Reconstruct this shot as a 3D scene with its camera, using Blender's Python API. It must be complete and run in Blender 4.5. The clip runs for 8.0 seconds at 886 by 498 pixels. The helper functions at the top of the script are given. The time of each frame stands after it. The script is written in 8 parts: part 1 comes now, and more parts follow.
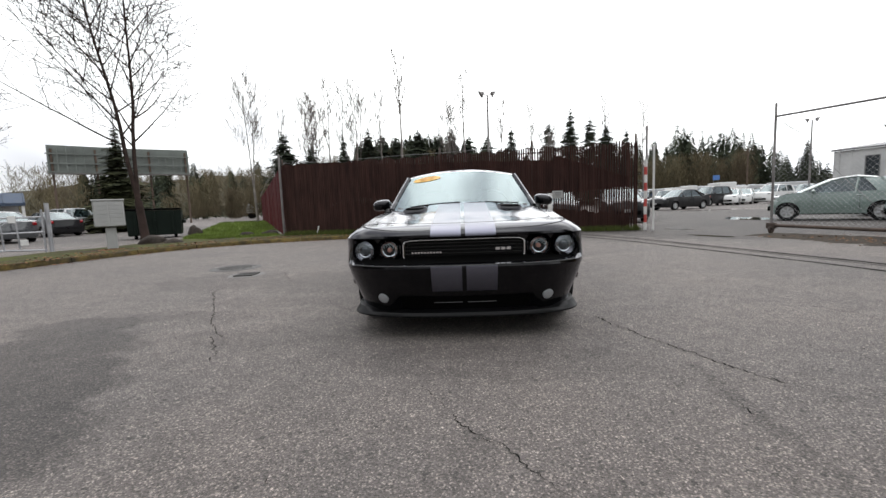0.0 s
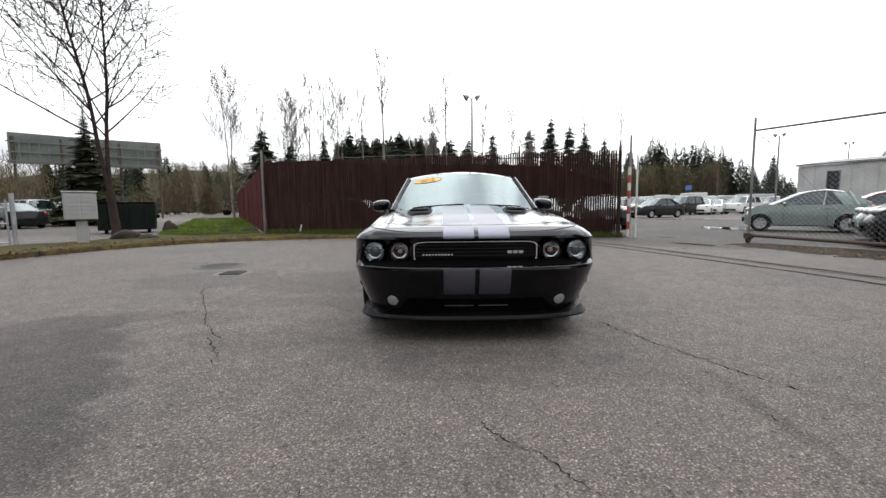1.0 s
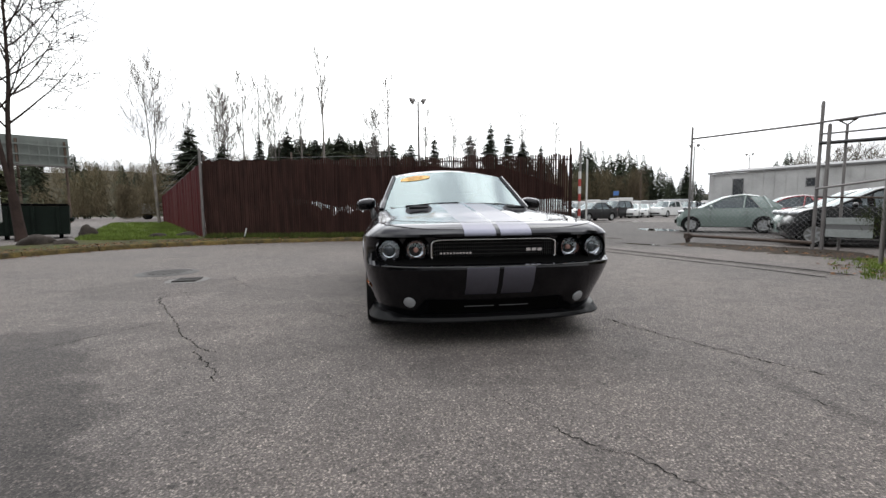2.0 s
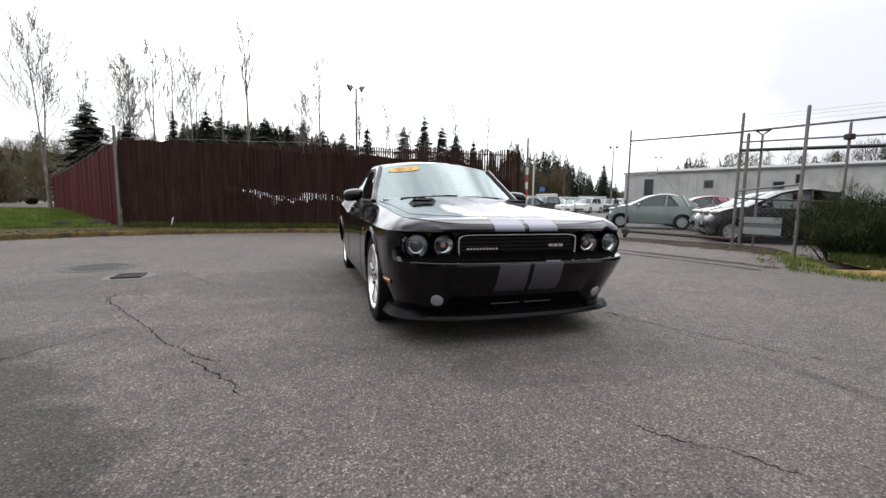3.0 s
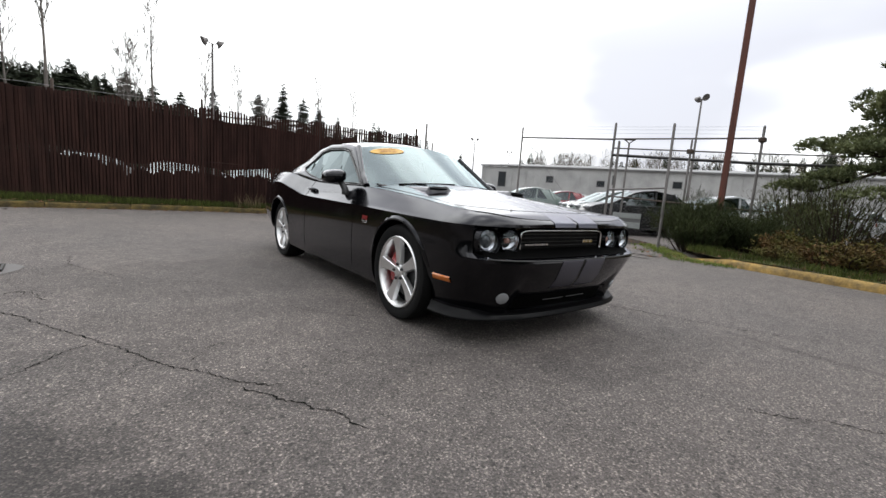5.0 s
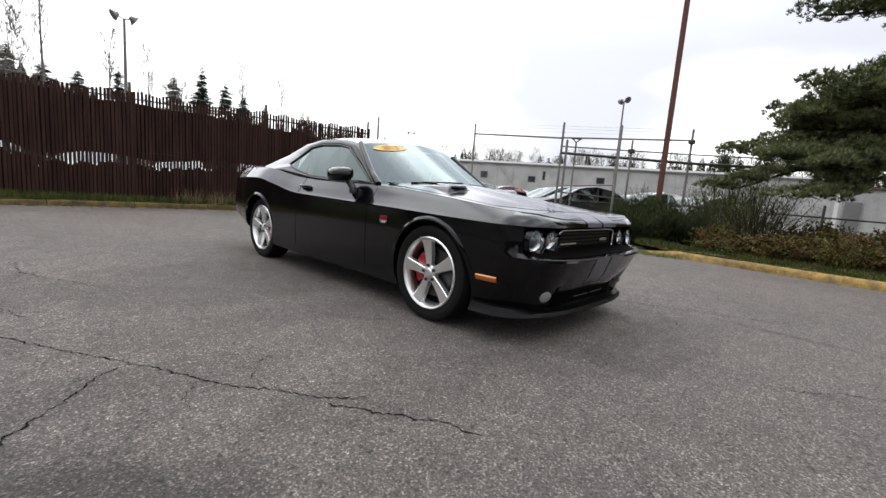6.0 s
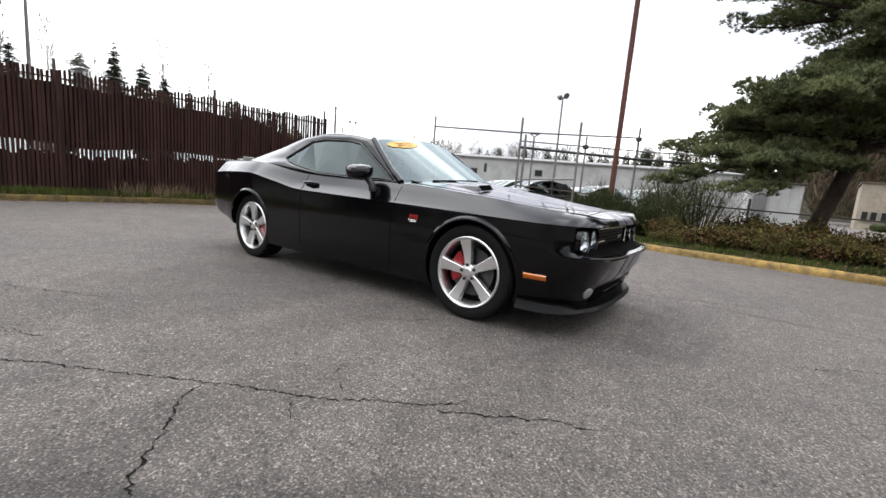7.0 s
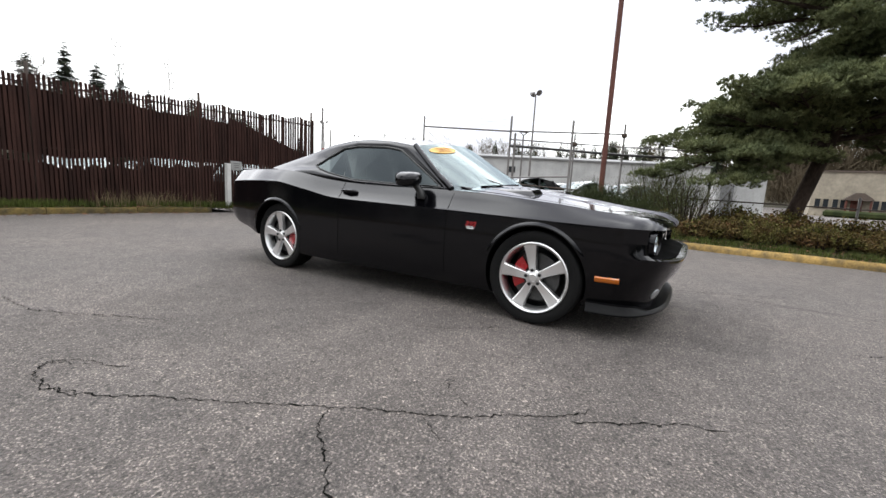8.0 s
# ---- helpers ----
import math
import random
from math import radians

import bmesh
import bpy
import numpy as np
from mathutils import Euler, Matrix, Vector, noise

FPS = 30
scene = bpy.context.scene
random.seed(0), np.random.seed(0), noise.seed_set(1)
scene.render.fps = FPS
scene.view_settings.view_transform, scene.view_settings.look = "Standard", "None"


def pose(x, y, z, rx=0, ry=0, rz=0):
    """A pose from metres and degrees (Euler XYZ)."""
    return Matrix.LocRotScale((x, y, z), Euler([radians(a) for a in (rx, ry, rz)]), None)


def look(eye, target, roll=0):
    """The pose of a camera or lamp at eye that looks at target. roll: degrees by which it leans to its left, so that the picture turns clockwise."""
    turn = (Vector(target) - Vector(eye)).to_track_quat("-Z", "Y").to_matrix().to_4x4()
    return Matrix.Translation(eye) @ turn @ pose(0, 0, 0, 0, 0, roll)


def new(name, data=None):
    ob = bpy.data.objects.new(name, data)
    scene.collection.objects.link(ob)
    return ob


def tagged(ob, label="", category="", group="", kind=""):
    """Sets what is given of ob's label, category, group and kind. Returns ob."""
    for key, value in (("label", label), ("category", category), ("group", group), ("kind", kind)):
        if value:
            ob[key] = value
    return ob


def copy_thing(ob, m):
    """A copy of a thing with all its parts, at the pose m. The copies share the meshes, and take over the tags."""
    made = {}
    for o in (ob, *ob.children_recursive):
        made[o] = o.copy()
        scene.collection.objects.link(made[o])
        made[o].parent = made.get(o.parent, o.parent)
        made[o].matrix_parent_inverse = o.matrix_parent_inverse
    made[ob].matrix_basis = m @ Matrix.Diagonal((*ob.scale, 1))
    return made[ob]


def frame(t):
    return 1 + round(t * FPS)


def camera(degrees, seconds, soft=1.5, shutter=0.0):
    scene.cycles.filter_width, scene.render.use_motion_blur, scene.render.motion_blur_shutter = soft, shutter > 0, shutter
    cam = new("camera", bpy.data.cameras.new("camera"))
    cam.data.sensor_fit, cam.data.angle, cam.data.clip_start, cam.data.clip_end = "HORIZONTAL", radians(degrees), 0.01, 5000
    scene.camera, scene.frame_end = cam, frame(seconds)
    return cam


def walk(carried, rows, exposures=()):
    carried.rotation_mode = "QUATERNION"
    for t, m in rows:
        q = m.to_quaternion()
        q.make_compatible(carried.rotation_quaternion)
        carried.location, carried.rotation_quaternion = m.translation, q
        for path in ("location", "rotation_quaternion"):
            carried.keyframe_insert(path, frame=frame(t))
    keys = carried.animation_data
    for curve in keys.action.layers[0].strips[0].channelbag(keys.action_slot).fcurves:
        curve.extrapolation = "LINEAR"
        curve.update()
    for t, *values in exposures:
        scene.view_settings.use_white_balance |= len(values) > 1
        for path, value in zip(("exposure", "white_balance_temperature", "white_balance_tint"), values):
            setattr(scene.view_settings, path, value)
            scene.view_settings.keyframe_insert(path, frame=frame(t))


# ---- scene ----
cam = camera(92.9, 8.0)
PATH = [
    (0, (0.019, 0.51, 0.996), (-0.196, 2.488, 0.789), -2.2),
    (0.5, (-0.03, 0.525, 0.993), (-0.249, 2.504, 0.8), -0.9),
    (1, (-0.236, 0.539, 0.997), (-0.346, 2.526, 0.798), -0.6),
    (1.2, (-0.337, 0.55, 1.013), (-0.373, 2.543, 0.848), -1.0),
    (2.3, (-0.971, 0.775, 0.929), (-0.725, 2.75, 0.732), -0.1),
    (2.5, (-1.087, 0.822, 0.943), (-0.782, 2.788, 0.736), 0.1),
    (3, (-1.431, 0.941, 0.952), (-0.928, 2.864, 0.734), 0.8),
    (3.5, (-1.742, 1.114, 0.941), (-1.073, 2.976, 0.651), -0.5),
    (4, (-2.023, 1.28, 0.938), (-1.178, 3.077, 0.7), -0.6),
    (4.2, (-2.15, 1.331, 0.958), (-1.22, 3.087, 0.726), -1.2),
    (5.3, (-2.71, 1.792, 0.953), (-1.517, 3.375, 0.683), 5.9),
    (5.5, (-2.827, 1.872, 0.956), (-1.56, 3.4, 0.709), 5.7),
    (6, (-3.102, 2.111, 0.947), (-1.739, 3.549, 0.671), 4.4),
    (6.5, (-3.325, 2.394, 0.949), (-1.879, 3.738, 0.633), 4.9),
    (7, (-3.599, 2.632, 0.956), (-2.044, 3.854, 0.66), 4.7),
    (7.5, (-3.812, 2.895, 0.966), (-2.217, 4.065, 0.67), 3.3),
    (8, (-3.989, 3.184, 0.981), (-2.356, 4.3, 0.683), 3.2),
]
walk(cam, [(t, look(eye, target, roll)) for t, eye, target, roll in PATH],
     [(0.0, -0.20), (1.0, -0.23), (2.5, -0.27), (4.0, -0.31), (5.5, -0.34), (6.2, -0.18), (7.0, 0.06), (8.0, 0.08)])

# ---- overcast daylight ----
world = bpy.data.worlds.new("sky")
scene.world = world
world.use_nodes = True
wn, wl = world.node_tree.nodes, world.node_tree.links
wn.clear()
w_out, w_bg = wn.new("ShaderNodeOutputWorld"), wn.new("ShaderNodeBackground")
w_sky = wn.new("ShaderNodeTexSky")
w_sky.sky_type, w_sky.sun_disc = "NISHITA", False
SUN_EL, SUN_AZ = 52.0, 35.0
w_sky.sun_elevation, w_sky.sun_rotation = radians(SUN_EL), radians(SUN_AZ)
w_sky.air_density, w_sky.dust_density = 1.0, 3.0
w_tc, w_sep = wn.new("ShaderNodeTexCoord"), wn.new("ShaderNodeSeparateXYZ")
w_map, w_noise, w_ramp = wn.new("ShaderNodeMapping"), wn.new("ShaderNodeTexNoise"), wn.new("ShaderNodeValToRGB")
w_map.inputs["Scale"].default_value = (1.0, 1.0, 2.6)
w_noise.inputs["Scale"].default_value, w_noise.inputs["Detail"].default_value, w_noise.inputs["Roughness"].default_value = 1.7, 3.0, 0.45
w_ramp.color_ramp.elements[0].position, w_ramp.color_ramp.elements[0].color = 0.37, (0.56, 0.575, 0.63, 1)
w_ramp.color_ramp.elements[1].position, w_ramp.color_ramp.elements[1].color = 0.64, (1.50, 1.53, 1.53, 1)
# a cloud deck is brighter overhead than near the horizon
w_grad = wn.new("ShaderNodeMapRange")
w_grad.inputs["From Min"].default_value, w_grad.inputs["From Max"].default_value = 0.30, 1.0
w_grad.inputs["To Min"].default_value, w_grad.inputs["To Max"].default_value = 1.0, 2.2
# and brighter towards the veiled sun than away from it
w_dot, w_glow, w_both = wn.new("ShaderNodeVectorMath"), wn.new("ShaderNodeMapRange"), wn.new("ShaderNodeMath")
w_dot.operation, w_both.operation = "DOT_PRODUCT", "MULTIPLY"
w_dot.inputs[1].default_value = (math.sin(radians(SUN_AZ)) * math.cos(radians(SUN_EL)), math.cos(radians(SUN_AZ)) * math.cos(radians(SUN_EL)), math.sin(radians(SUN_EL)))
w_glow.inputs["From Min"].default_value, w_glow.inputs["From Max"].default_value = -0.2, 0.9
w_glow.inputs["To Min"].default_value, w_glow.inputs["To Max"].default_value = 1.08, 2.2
w_ramp.color_ramp.interpolation = "EASE"
w_mul, w_mix = wn.new("ShaderNodeVectorMath"), wn.new("ShaderNodeMix")
w_mul.operation = "SCALE"
w_thin = wn.new("ShaderNodeVectorMath")
w_thin.operation = "SCALE"
w_thin.inputs["Scale"].default_value = 0.12
w_mix.data_type = "RGBA"
w_mix.inputs["Factor"].default_value = 0.93
wl.new(w_tc.outputs["Generated"], w_map.inputs["Vector"])
wl.new(w_map.outputs["Vector"], w_noise.inputs["Vector"])
wl.new(w_noise.outputs["Fac"], w_ramp.inputs["Fac"])
wl.new(w_tc.outputs["Generated"], w_sep.inputs[0])
wl.new(w_sep.outputs["Z"], w_grad.inputs["Value"])
wl.new(w_ramp.outputs["Color"], w_mul.inputs[0])
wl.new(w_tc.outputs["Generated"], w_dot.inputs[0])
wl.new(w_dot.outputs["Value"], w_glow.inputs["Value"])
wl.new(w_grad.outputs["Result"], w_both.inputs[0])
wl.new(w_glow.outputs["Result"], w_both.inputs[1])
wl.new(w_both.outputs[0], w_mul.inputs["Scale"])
wl.new(w_sky.outputs["Color"], w_thin.inputs[0])
wl.new(w_thin.outputs[0], w_mix.inputs["A"])
wl.new(w_mul.outputs[0], w_mix.inputs["B"])
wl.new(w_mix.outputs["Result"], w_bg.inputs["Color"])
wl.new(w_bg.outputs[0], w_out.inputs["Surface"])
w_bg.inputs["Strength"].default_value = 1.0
sun = new("sun", bpy.data.lights.new("sun", "SUN"))
sun.data.energy, sun.data.angle, sun.data.color = 0.5, radians(80), (1.0, 0.96, 0.9)
_az, _el = radians(SUN_AZ), radians(SUN_EL)
sun.matrix_world = look((0, 0, 30), (-math.sin(_az) * math.cos(_el) * 10, -math.cos(_az) * math.cos(_el) * 10, 30 - math.sin(_el) * 10))
scene.view_settings.exposure = 0.0


# ---- materials ----
SOIL = 0.78  # outdoor surfaces are a little grimier than clean samples


def material(name, col, rough=0.6, metal=0.0, var=0.25, scale=3.0, fine=60.0, bump=0.15, dist=0.004, coat=0.0, col2=None, spec=0.5, rnd=0.0, stretch=(1, 1, 1), island=0.0, mid=0.5):
    """Paint, wood, stone and the like: two scales of colour noise, roughness noise and fine relief in world metres."""
    m = bpy.data.materials.new(name)
    m.use_nodes = True
    n, l = m.node_tree.nodes, m.node_tree.links
    b = n["Principled BSDF"]
    geo, mp = n.new("ShaderNodeNewGeometry"), n.new("ShaderNodeMapping")
    mp.inputs["Scale"].default_value = stretch
    l.new(geo.outputs["Position"], mp.inputs["Vector"])
    big, small = n.new("ShaderNodeTexNoise"), n.new("ShaderNodeTexNoise")
    big.inputs["Scale"].default_value, big.inputs["Detail"].default_value = scale, 5.0
    small.inputs["Scale"].default_value, small.inputs["Detail"].default_value = fine, 3.0
    for t in (big, small):
        l.new(mp.outputs["Vector"], t.inputs["Vector"])
    ramp = n.new("ShaderNodeValToRGB")
    c = Vector(col) * (1.0 if metal > 0.2 else SOIL)
    d = Vector(col2) * SOIL if col2 else c * (1 + var)
    lo = c * (1 - var) if not col2 else c
    ramp.color_ramp.elements[0].position, ramp.color_ramp.elements[0].color = mid - 0.18, (*lo, 1)
    ramp.color_ramp.elements[1].position, ramp.color_ramp.elements[1].color = mid + 0.18, (*d, 1)
    l.new(big.outputs["Fac"], ramp.inputs["Fac"])
    gain = n.new("ShaderNodeMapRange")
    gain.inputs["From Min"].default_value, gain.inputs["From Max"].default_value = 0.3, 0.7
    gain.inputs["To Min"].default_value, gain.inputs["To Max"].default_value = 1 - var * 0.6, 1 + var * 0.6
    l.new(small.outputs["Fac"], gain.inputs["Value"])
    mul = n.new("ShaderNodeVectorMath")
    mul.operation = "SCALE"
    l.new(ramp.outputs["Color"], mul.inputs[0])
    l.new(gain.outputs["Result"], mul.inputs["Scale"])
    last = mul.outputs[0]
    for amount, node, out in ((rnd, "ShaderNodeObjectInfo", "Random"), (island, "ShaderNodeNewGeometry", "Random Per Island")):
        if amount:
            src, rng, mul2 = n.new(node), n.new("ShaderNodeMapRange"), n.new("ShaderNodeVectorMath")
            rng.inputs["To Min"].default_value, rng.inputs["To Max"].default_value = 1 - amount, 1 + amount
            mul2.operation = "SCALE"
            l.new(src.outputs[out], rng.inputs["Value"])
            l.new(last, mul2.inputs[0])
            l.new(rng.outputs["Result"], mul2.inputs["Scale"])
            last = mul2.outputs[0]
    l.new(last, b.inputs["Base Color"])
    rr = n.new("ShaderNodeMapRange")
    rr.inputs["From Min"].default_value, rr.inputs["From Max"].default_value = 0.3, 0.7
    rr.inputs["To Min"].default_value, rr.inputs["To Max"].default_value = max(0.01, rough * 0.88), min(1.0, rough * 1.12)
    l.new(big.outputs["Fac"], rr.inputs["Value"])
    l.new(rr.outputs["Result"], b.inputs["Roughness"])
    b.inputs["Metallic"].default_value, b.inputs["Coat Weight"].default_value = metal, coat
    b.inputs["Coat Roughness"].default_value = 0.03
    b.inputs["Specular IOR Level"].default_value = spec
    if bump:
        bp = n.new("ShaderNodeBump")
        bp.inputs["Strength"].default_value, bp.inputs["Distance"].default_value = bump, dist
        l.new(small.outputs["Fac"], bp.inputs["Height"])
        l.new(bp.outputs["Normal"], b.inputs["Normal"])
    return m


def glass(name, tint, rough=0.0, r0=0.06, rise=4.0, sheen=(0.84, 0.97, 1.0)):
    """Glass pane: reflection that rises towards grazing angles, over a tinted, transparent pane."""
    m = bpy.data.materials.new(name)
    m.use_nodes = True
    n, l = m.node_tree.nodes, m.node_tree.links
    n.remove(n["Principled BSDF"])
    tr, gl, mix, lw = n.new("ShaderNodeBsdfTransparent"), n.new("ShaderNodeBsdfGlossy"), n.new("ShaderNodeMixShader"), n.new("ShaderNodeLayerWeight")
    tr.inputs["Color"].default_value = (*tint, 1)
    gl.inputs["Roughness"].default_value = rough
    gl.inputs["Color"].default_value = (*sheen, 1)
    lw.inputs["Blend"].default_value = 0.5
    power, gain = n.new("ShaderNodeMath"), n.new("ShaderNodeMath")
    power.operation, gain.operation = "POWER", "MULTIPLY_ADD"
    power.inputs[1].default_value = rise
    gain.inputs[1].default_value, gain.inputs[2].default_value = 1 - r0, r0
    l.new(lw.outputs["Facing"], power.inputs[0])
    l.new(power.outputs[0], gain.inputs[0])
    l.new(gain.outputs[0], mix.inputs[0])
    l.new(tr.outputs[0], mix.inputs[1])
    l.new(gl.outputs[0], mix.inputs[2])
    l.new(mix.outputs[0], n["Material Output"].inputs["Surface"])
    return m


def lacquer(name, col, r0=0.02, power=3.2, rough=0.05, under=0.4, top=1.0):
    """Deep car paint: dark base under a mirror coat whose gloss rises towards grazing angles."""
    m = bpy.data.materials.new(name)
    m.use_nodes = True
    n, l = m.node_tree.nodes, m.node_tree.links
    b = n["Principled BSDF"]
    b.inputs["Base Color"].default_value = (*col, 1)
    b.inputs["Roughness"].default_value, b.inputs["Specular IOR Level"].default_value = under, 0.0
    gl, mix, lw = n.new("ShaderNodeBsdfGlossy"), n.new("ShaderNodeMixShader"), n.new("ShaderNodeLayerWeight")
    dust, geo, rng = n.new("ShaderNodeTexNoise"), n.new("ShaderNodeNewGeometry"), n.new("ShaderNodeMapRange")
    dust.inputs["Scale"].default_value, dust.inputs["Detail"].default_value = 9.0, 6.0
    rng.inputs["From Min"].default_value, rng.inputs["From Max"].default_value = 0.35, 0.75
    rng.inputs["To Min"].default_value, rng.inputs["To Max"].default_value = rough, rough + 0.05
    l.new(geo.outputs["Position"], dust.inputs["Vector"])
    l.new(dust.outputs["Fac"], rng.inputs["Value"])
    l.new(rng.outputs["Result"], gl.inputs["Roughness"])
    gl.inputs["Color"].default_value = (0.92, 0.92, 0.95, 1)
    lw.inputs["Blend"].default_value = 0.5
    up, gain = n.new("ShaderNodeMath"), n.new("ShaderNodeMath")
    up.operation, gain.operation = "POWER", "MULTIPLY_ADD"
    up.inputs[1].default_value = power
    gain.inputs[1].default_value, gain.inputs[2].default_value = top - r0, r0
    l.new(lw.outputs["Facing"], up.inputs[0])
    l.new(up.outputs[0], gain.inputs[0])
    l.new(gain.outputs[0], mix.inputs[0])
    l.new(b.outputs[0], mix.inputs[1])
    l.new(gl.outputs[0], mix.inputs[2])
    l.new(mix.outputs[0], n["Material Output"].inputs["Surface"])
    return m


def asphalt_material():
    m = bpy.data.materials.new("worn asphalt")
    m.use_nodes = True
    n, l = m.node_tree.nodes, m.node_tree.links
    b = n["Principled BSDF"]
    geo = n.new("ShaderNodeNewGeometry")

    def tex(kind, scale, detail=4.0, rough=0.55):
        t = n.new("ShaderNodeTexNoise" if kind == "n" else "ShaderNodeTexVoronoi")
        t.inputs["Scale"].default_value = scale
        if kind == "n":
            t.inputs["Detail"].default_value, t.inputs["Roughness"].default_value = detail, rough
        l.new(geo.outputs["Position"], t.inputs["Vector"])
        return t

    def ramp(src, p0, c0, p1, c1):
        r = n.new("ShaderNodeValToRGB")
        r.color_ramp.elements[0].position, r.color_ramp.elements[0].color = p0, (*c0, 1)
        r.color_ramp.elements[1].position, r.color_ramp.elements[1].color = p1, (*c1, 1)
        l.new(src, r.inputs["Fac"])
        return r.outputs["Color"]

    def mul(a, c):
        v = n.new("ShaderNodeVectorMath")
        v.operation = "MULTIPLY"
        l.new(a, v.inputs[0])
        l.new(c, v.inputs[1])
        return v.outputs[0]

    g = lambda v: (v, v, v)
    stones = tex("v", 150.0)
    grit = tex("n", 85.0, 6.0, 0.75)
    base = ramp(grit.outputs["Fac"], 0.34, (0.021, 0.0181, 0.0168), 0.66, (0.158, 0.138, 0.128))
    pale = ramp(stones.outputs["Color"], 0.62, g(0.90), 0.92, (2.9, 2.86, 2.80))
    big = ramp(tex("n", 0.55, 6.0, 0.6).outputs["Fac"], 0.32, (0.84, 0.85, 0.86), 0.68, (1.12, 1.10, 1.08))
    mid = ramp(tex("n", 4.0, 5.0).outputs["Fac"], 0.3, g(0.84), 0.7, g(1.13))
    pits = ramp(tex("v", 64.0).outputs["Color"], 0.80, g(1.05), 0.90, g(0.5))
    flecks = ramp(tex("v", 72.0).outputs["Color"], 0.87, g(0.97), 0.93, (1.75, 1.72, 1.68))
    crumble = ramp(tex("n", 15.0, 9.0, 0.78).outputs["Fac"], 0.36, g(0.78), 0.60, g(1.10))
    col = mul(mul(mul(mul(mul(mul(base, pale), big), mid), pits), crumble), flecks)
    # darker patches, some of them damp, with ragged rims at places of their own
    wob, darkened = tex("n", 2.2, 8.0, 0.75), None
    for x, y, rx, ry, depth in DARKER:
        sub = n.new("ShaderNodeVectorMath")
        sub.operation = "SUBTRACT"
        l.new(geo.outputs["Position"], sub.inputs[0])
        sub.inputs[1].default_value = (x, y, 0)
        sc = n.new("ShaderNodeVectorMath")
        sc.operation = "DIVIDE"
        l.new(sub.outputs[0], sc.inputs[0])
        sc.inputs[1].default_value = (rx, ry, 1)
        ln = n.new("ShaderNodeVectorMath")
        ln.operation = "LENGTH"
        l.new(sc.outputs[0], ln.inputs[0])
        add = n.new("ShaderNodeMath")
        add.operation = "MULTIPLY_ADD"
        l.new(wob.outputs["Fac"], add.inputs[0])
        add.inputs[1].default_value = 1.1
        l.new(ln.outputs["Value"], add.inputs[2])
        shade = ramp(add.outputs[0], 0.0, g(depth), 0.0, g(1.0))
        last = [k for k in n if k.bl_idname == "ShaderNodeValToRGB"][-1]
        last.color_ramp.elements[0].position, last.color_ramp.elements[1].position = 0.82, 0.96
        scl = n.new("ShaderNodeMath")
        scl.operation = "MULTIPLY"
        scl.inputs[1].default_value = 0.62
        l.new(add.outputs[0], scl.inputs[0])
        l.new(scl.outputs[0], last.inputs["Fac"])
        if darkened is None:
            darkened = shade
        else:
            low = n.new("ShaderNodeVectorMath")
            low.operation = "MINIMUM"
            l.new(darkened, low.inputs[0])
            l.new(shade, low.inputs[1])
            darkened = low.outputs[0]
    col = mul(col, darkened)
    l.new(col, b.inputs["Base Color"])
    b.inputs["Roughness"].default_value = 0.82
    b.inputs["Specular IOR Level"].default_value = 0.40
    bp = n.new("ShaderNodeBump")
    bp.inputs["Strength"].default_value, bp.inputs["Distance"].default_value = 1.0, 0.007
    addh = n.new("ShaderNodeMath")
    l.new(stones.outputs["Distance"], addh.inputs[0])
    l.new(grit.outputs["Fac"], addh.inputs[1])
    l.new(addh.outputs[0], bp.inputs["Height"])
    l.new(bp.outputs["Normal"], b.inputs["Normal"])
    return m


# darker patches of the asphalt: x, y, two radii, colour factor
DARKER = [(-3.75, 3.95, 0.60, 0.40, 0.58), (-3.35, 3.30, 0.75, 0.60, 0.50), (-2.80, 2.60, 0.68, 0.66, 0.48), (-2.35, 2.0, 0.62, 0.55, 0.50), (-3.6, 2.5, 1.1, 0.9, 0.62), (-2.3, 4.9, 1.2, 0.28, 0.86), (-2.9, 4.3, 0.9, 0.22, 0.84), (-1.9, 3.6, 0.7, 0.25, 0.84), (-2.1, 6.2, 1.3, 1.0, 0.78), (-3.9, 6.3, 1.2, 0.8, 0.8), (0.1, 3.1, 1.0, 0.35, 0.82), (1.21, 2.45, 0.06, 0.80, 0.80), (-24.0, 24.0, 12.0, 12.0, 0.66), (-11.5, 8.0, 3.0, 4.0, 0.8), (6.0, 13.5, 3.0, 3.6, 0.52), (11.5, 15.0, 6.5, 6.0, 0.46), (11.0, 24.0, 9.0, 8.0, 0.50), (22.0, 22.0, 10.0, 9.0, 0.60), (22.0, 38.0, 12.0, 8.0, 0.74)]
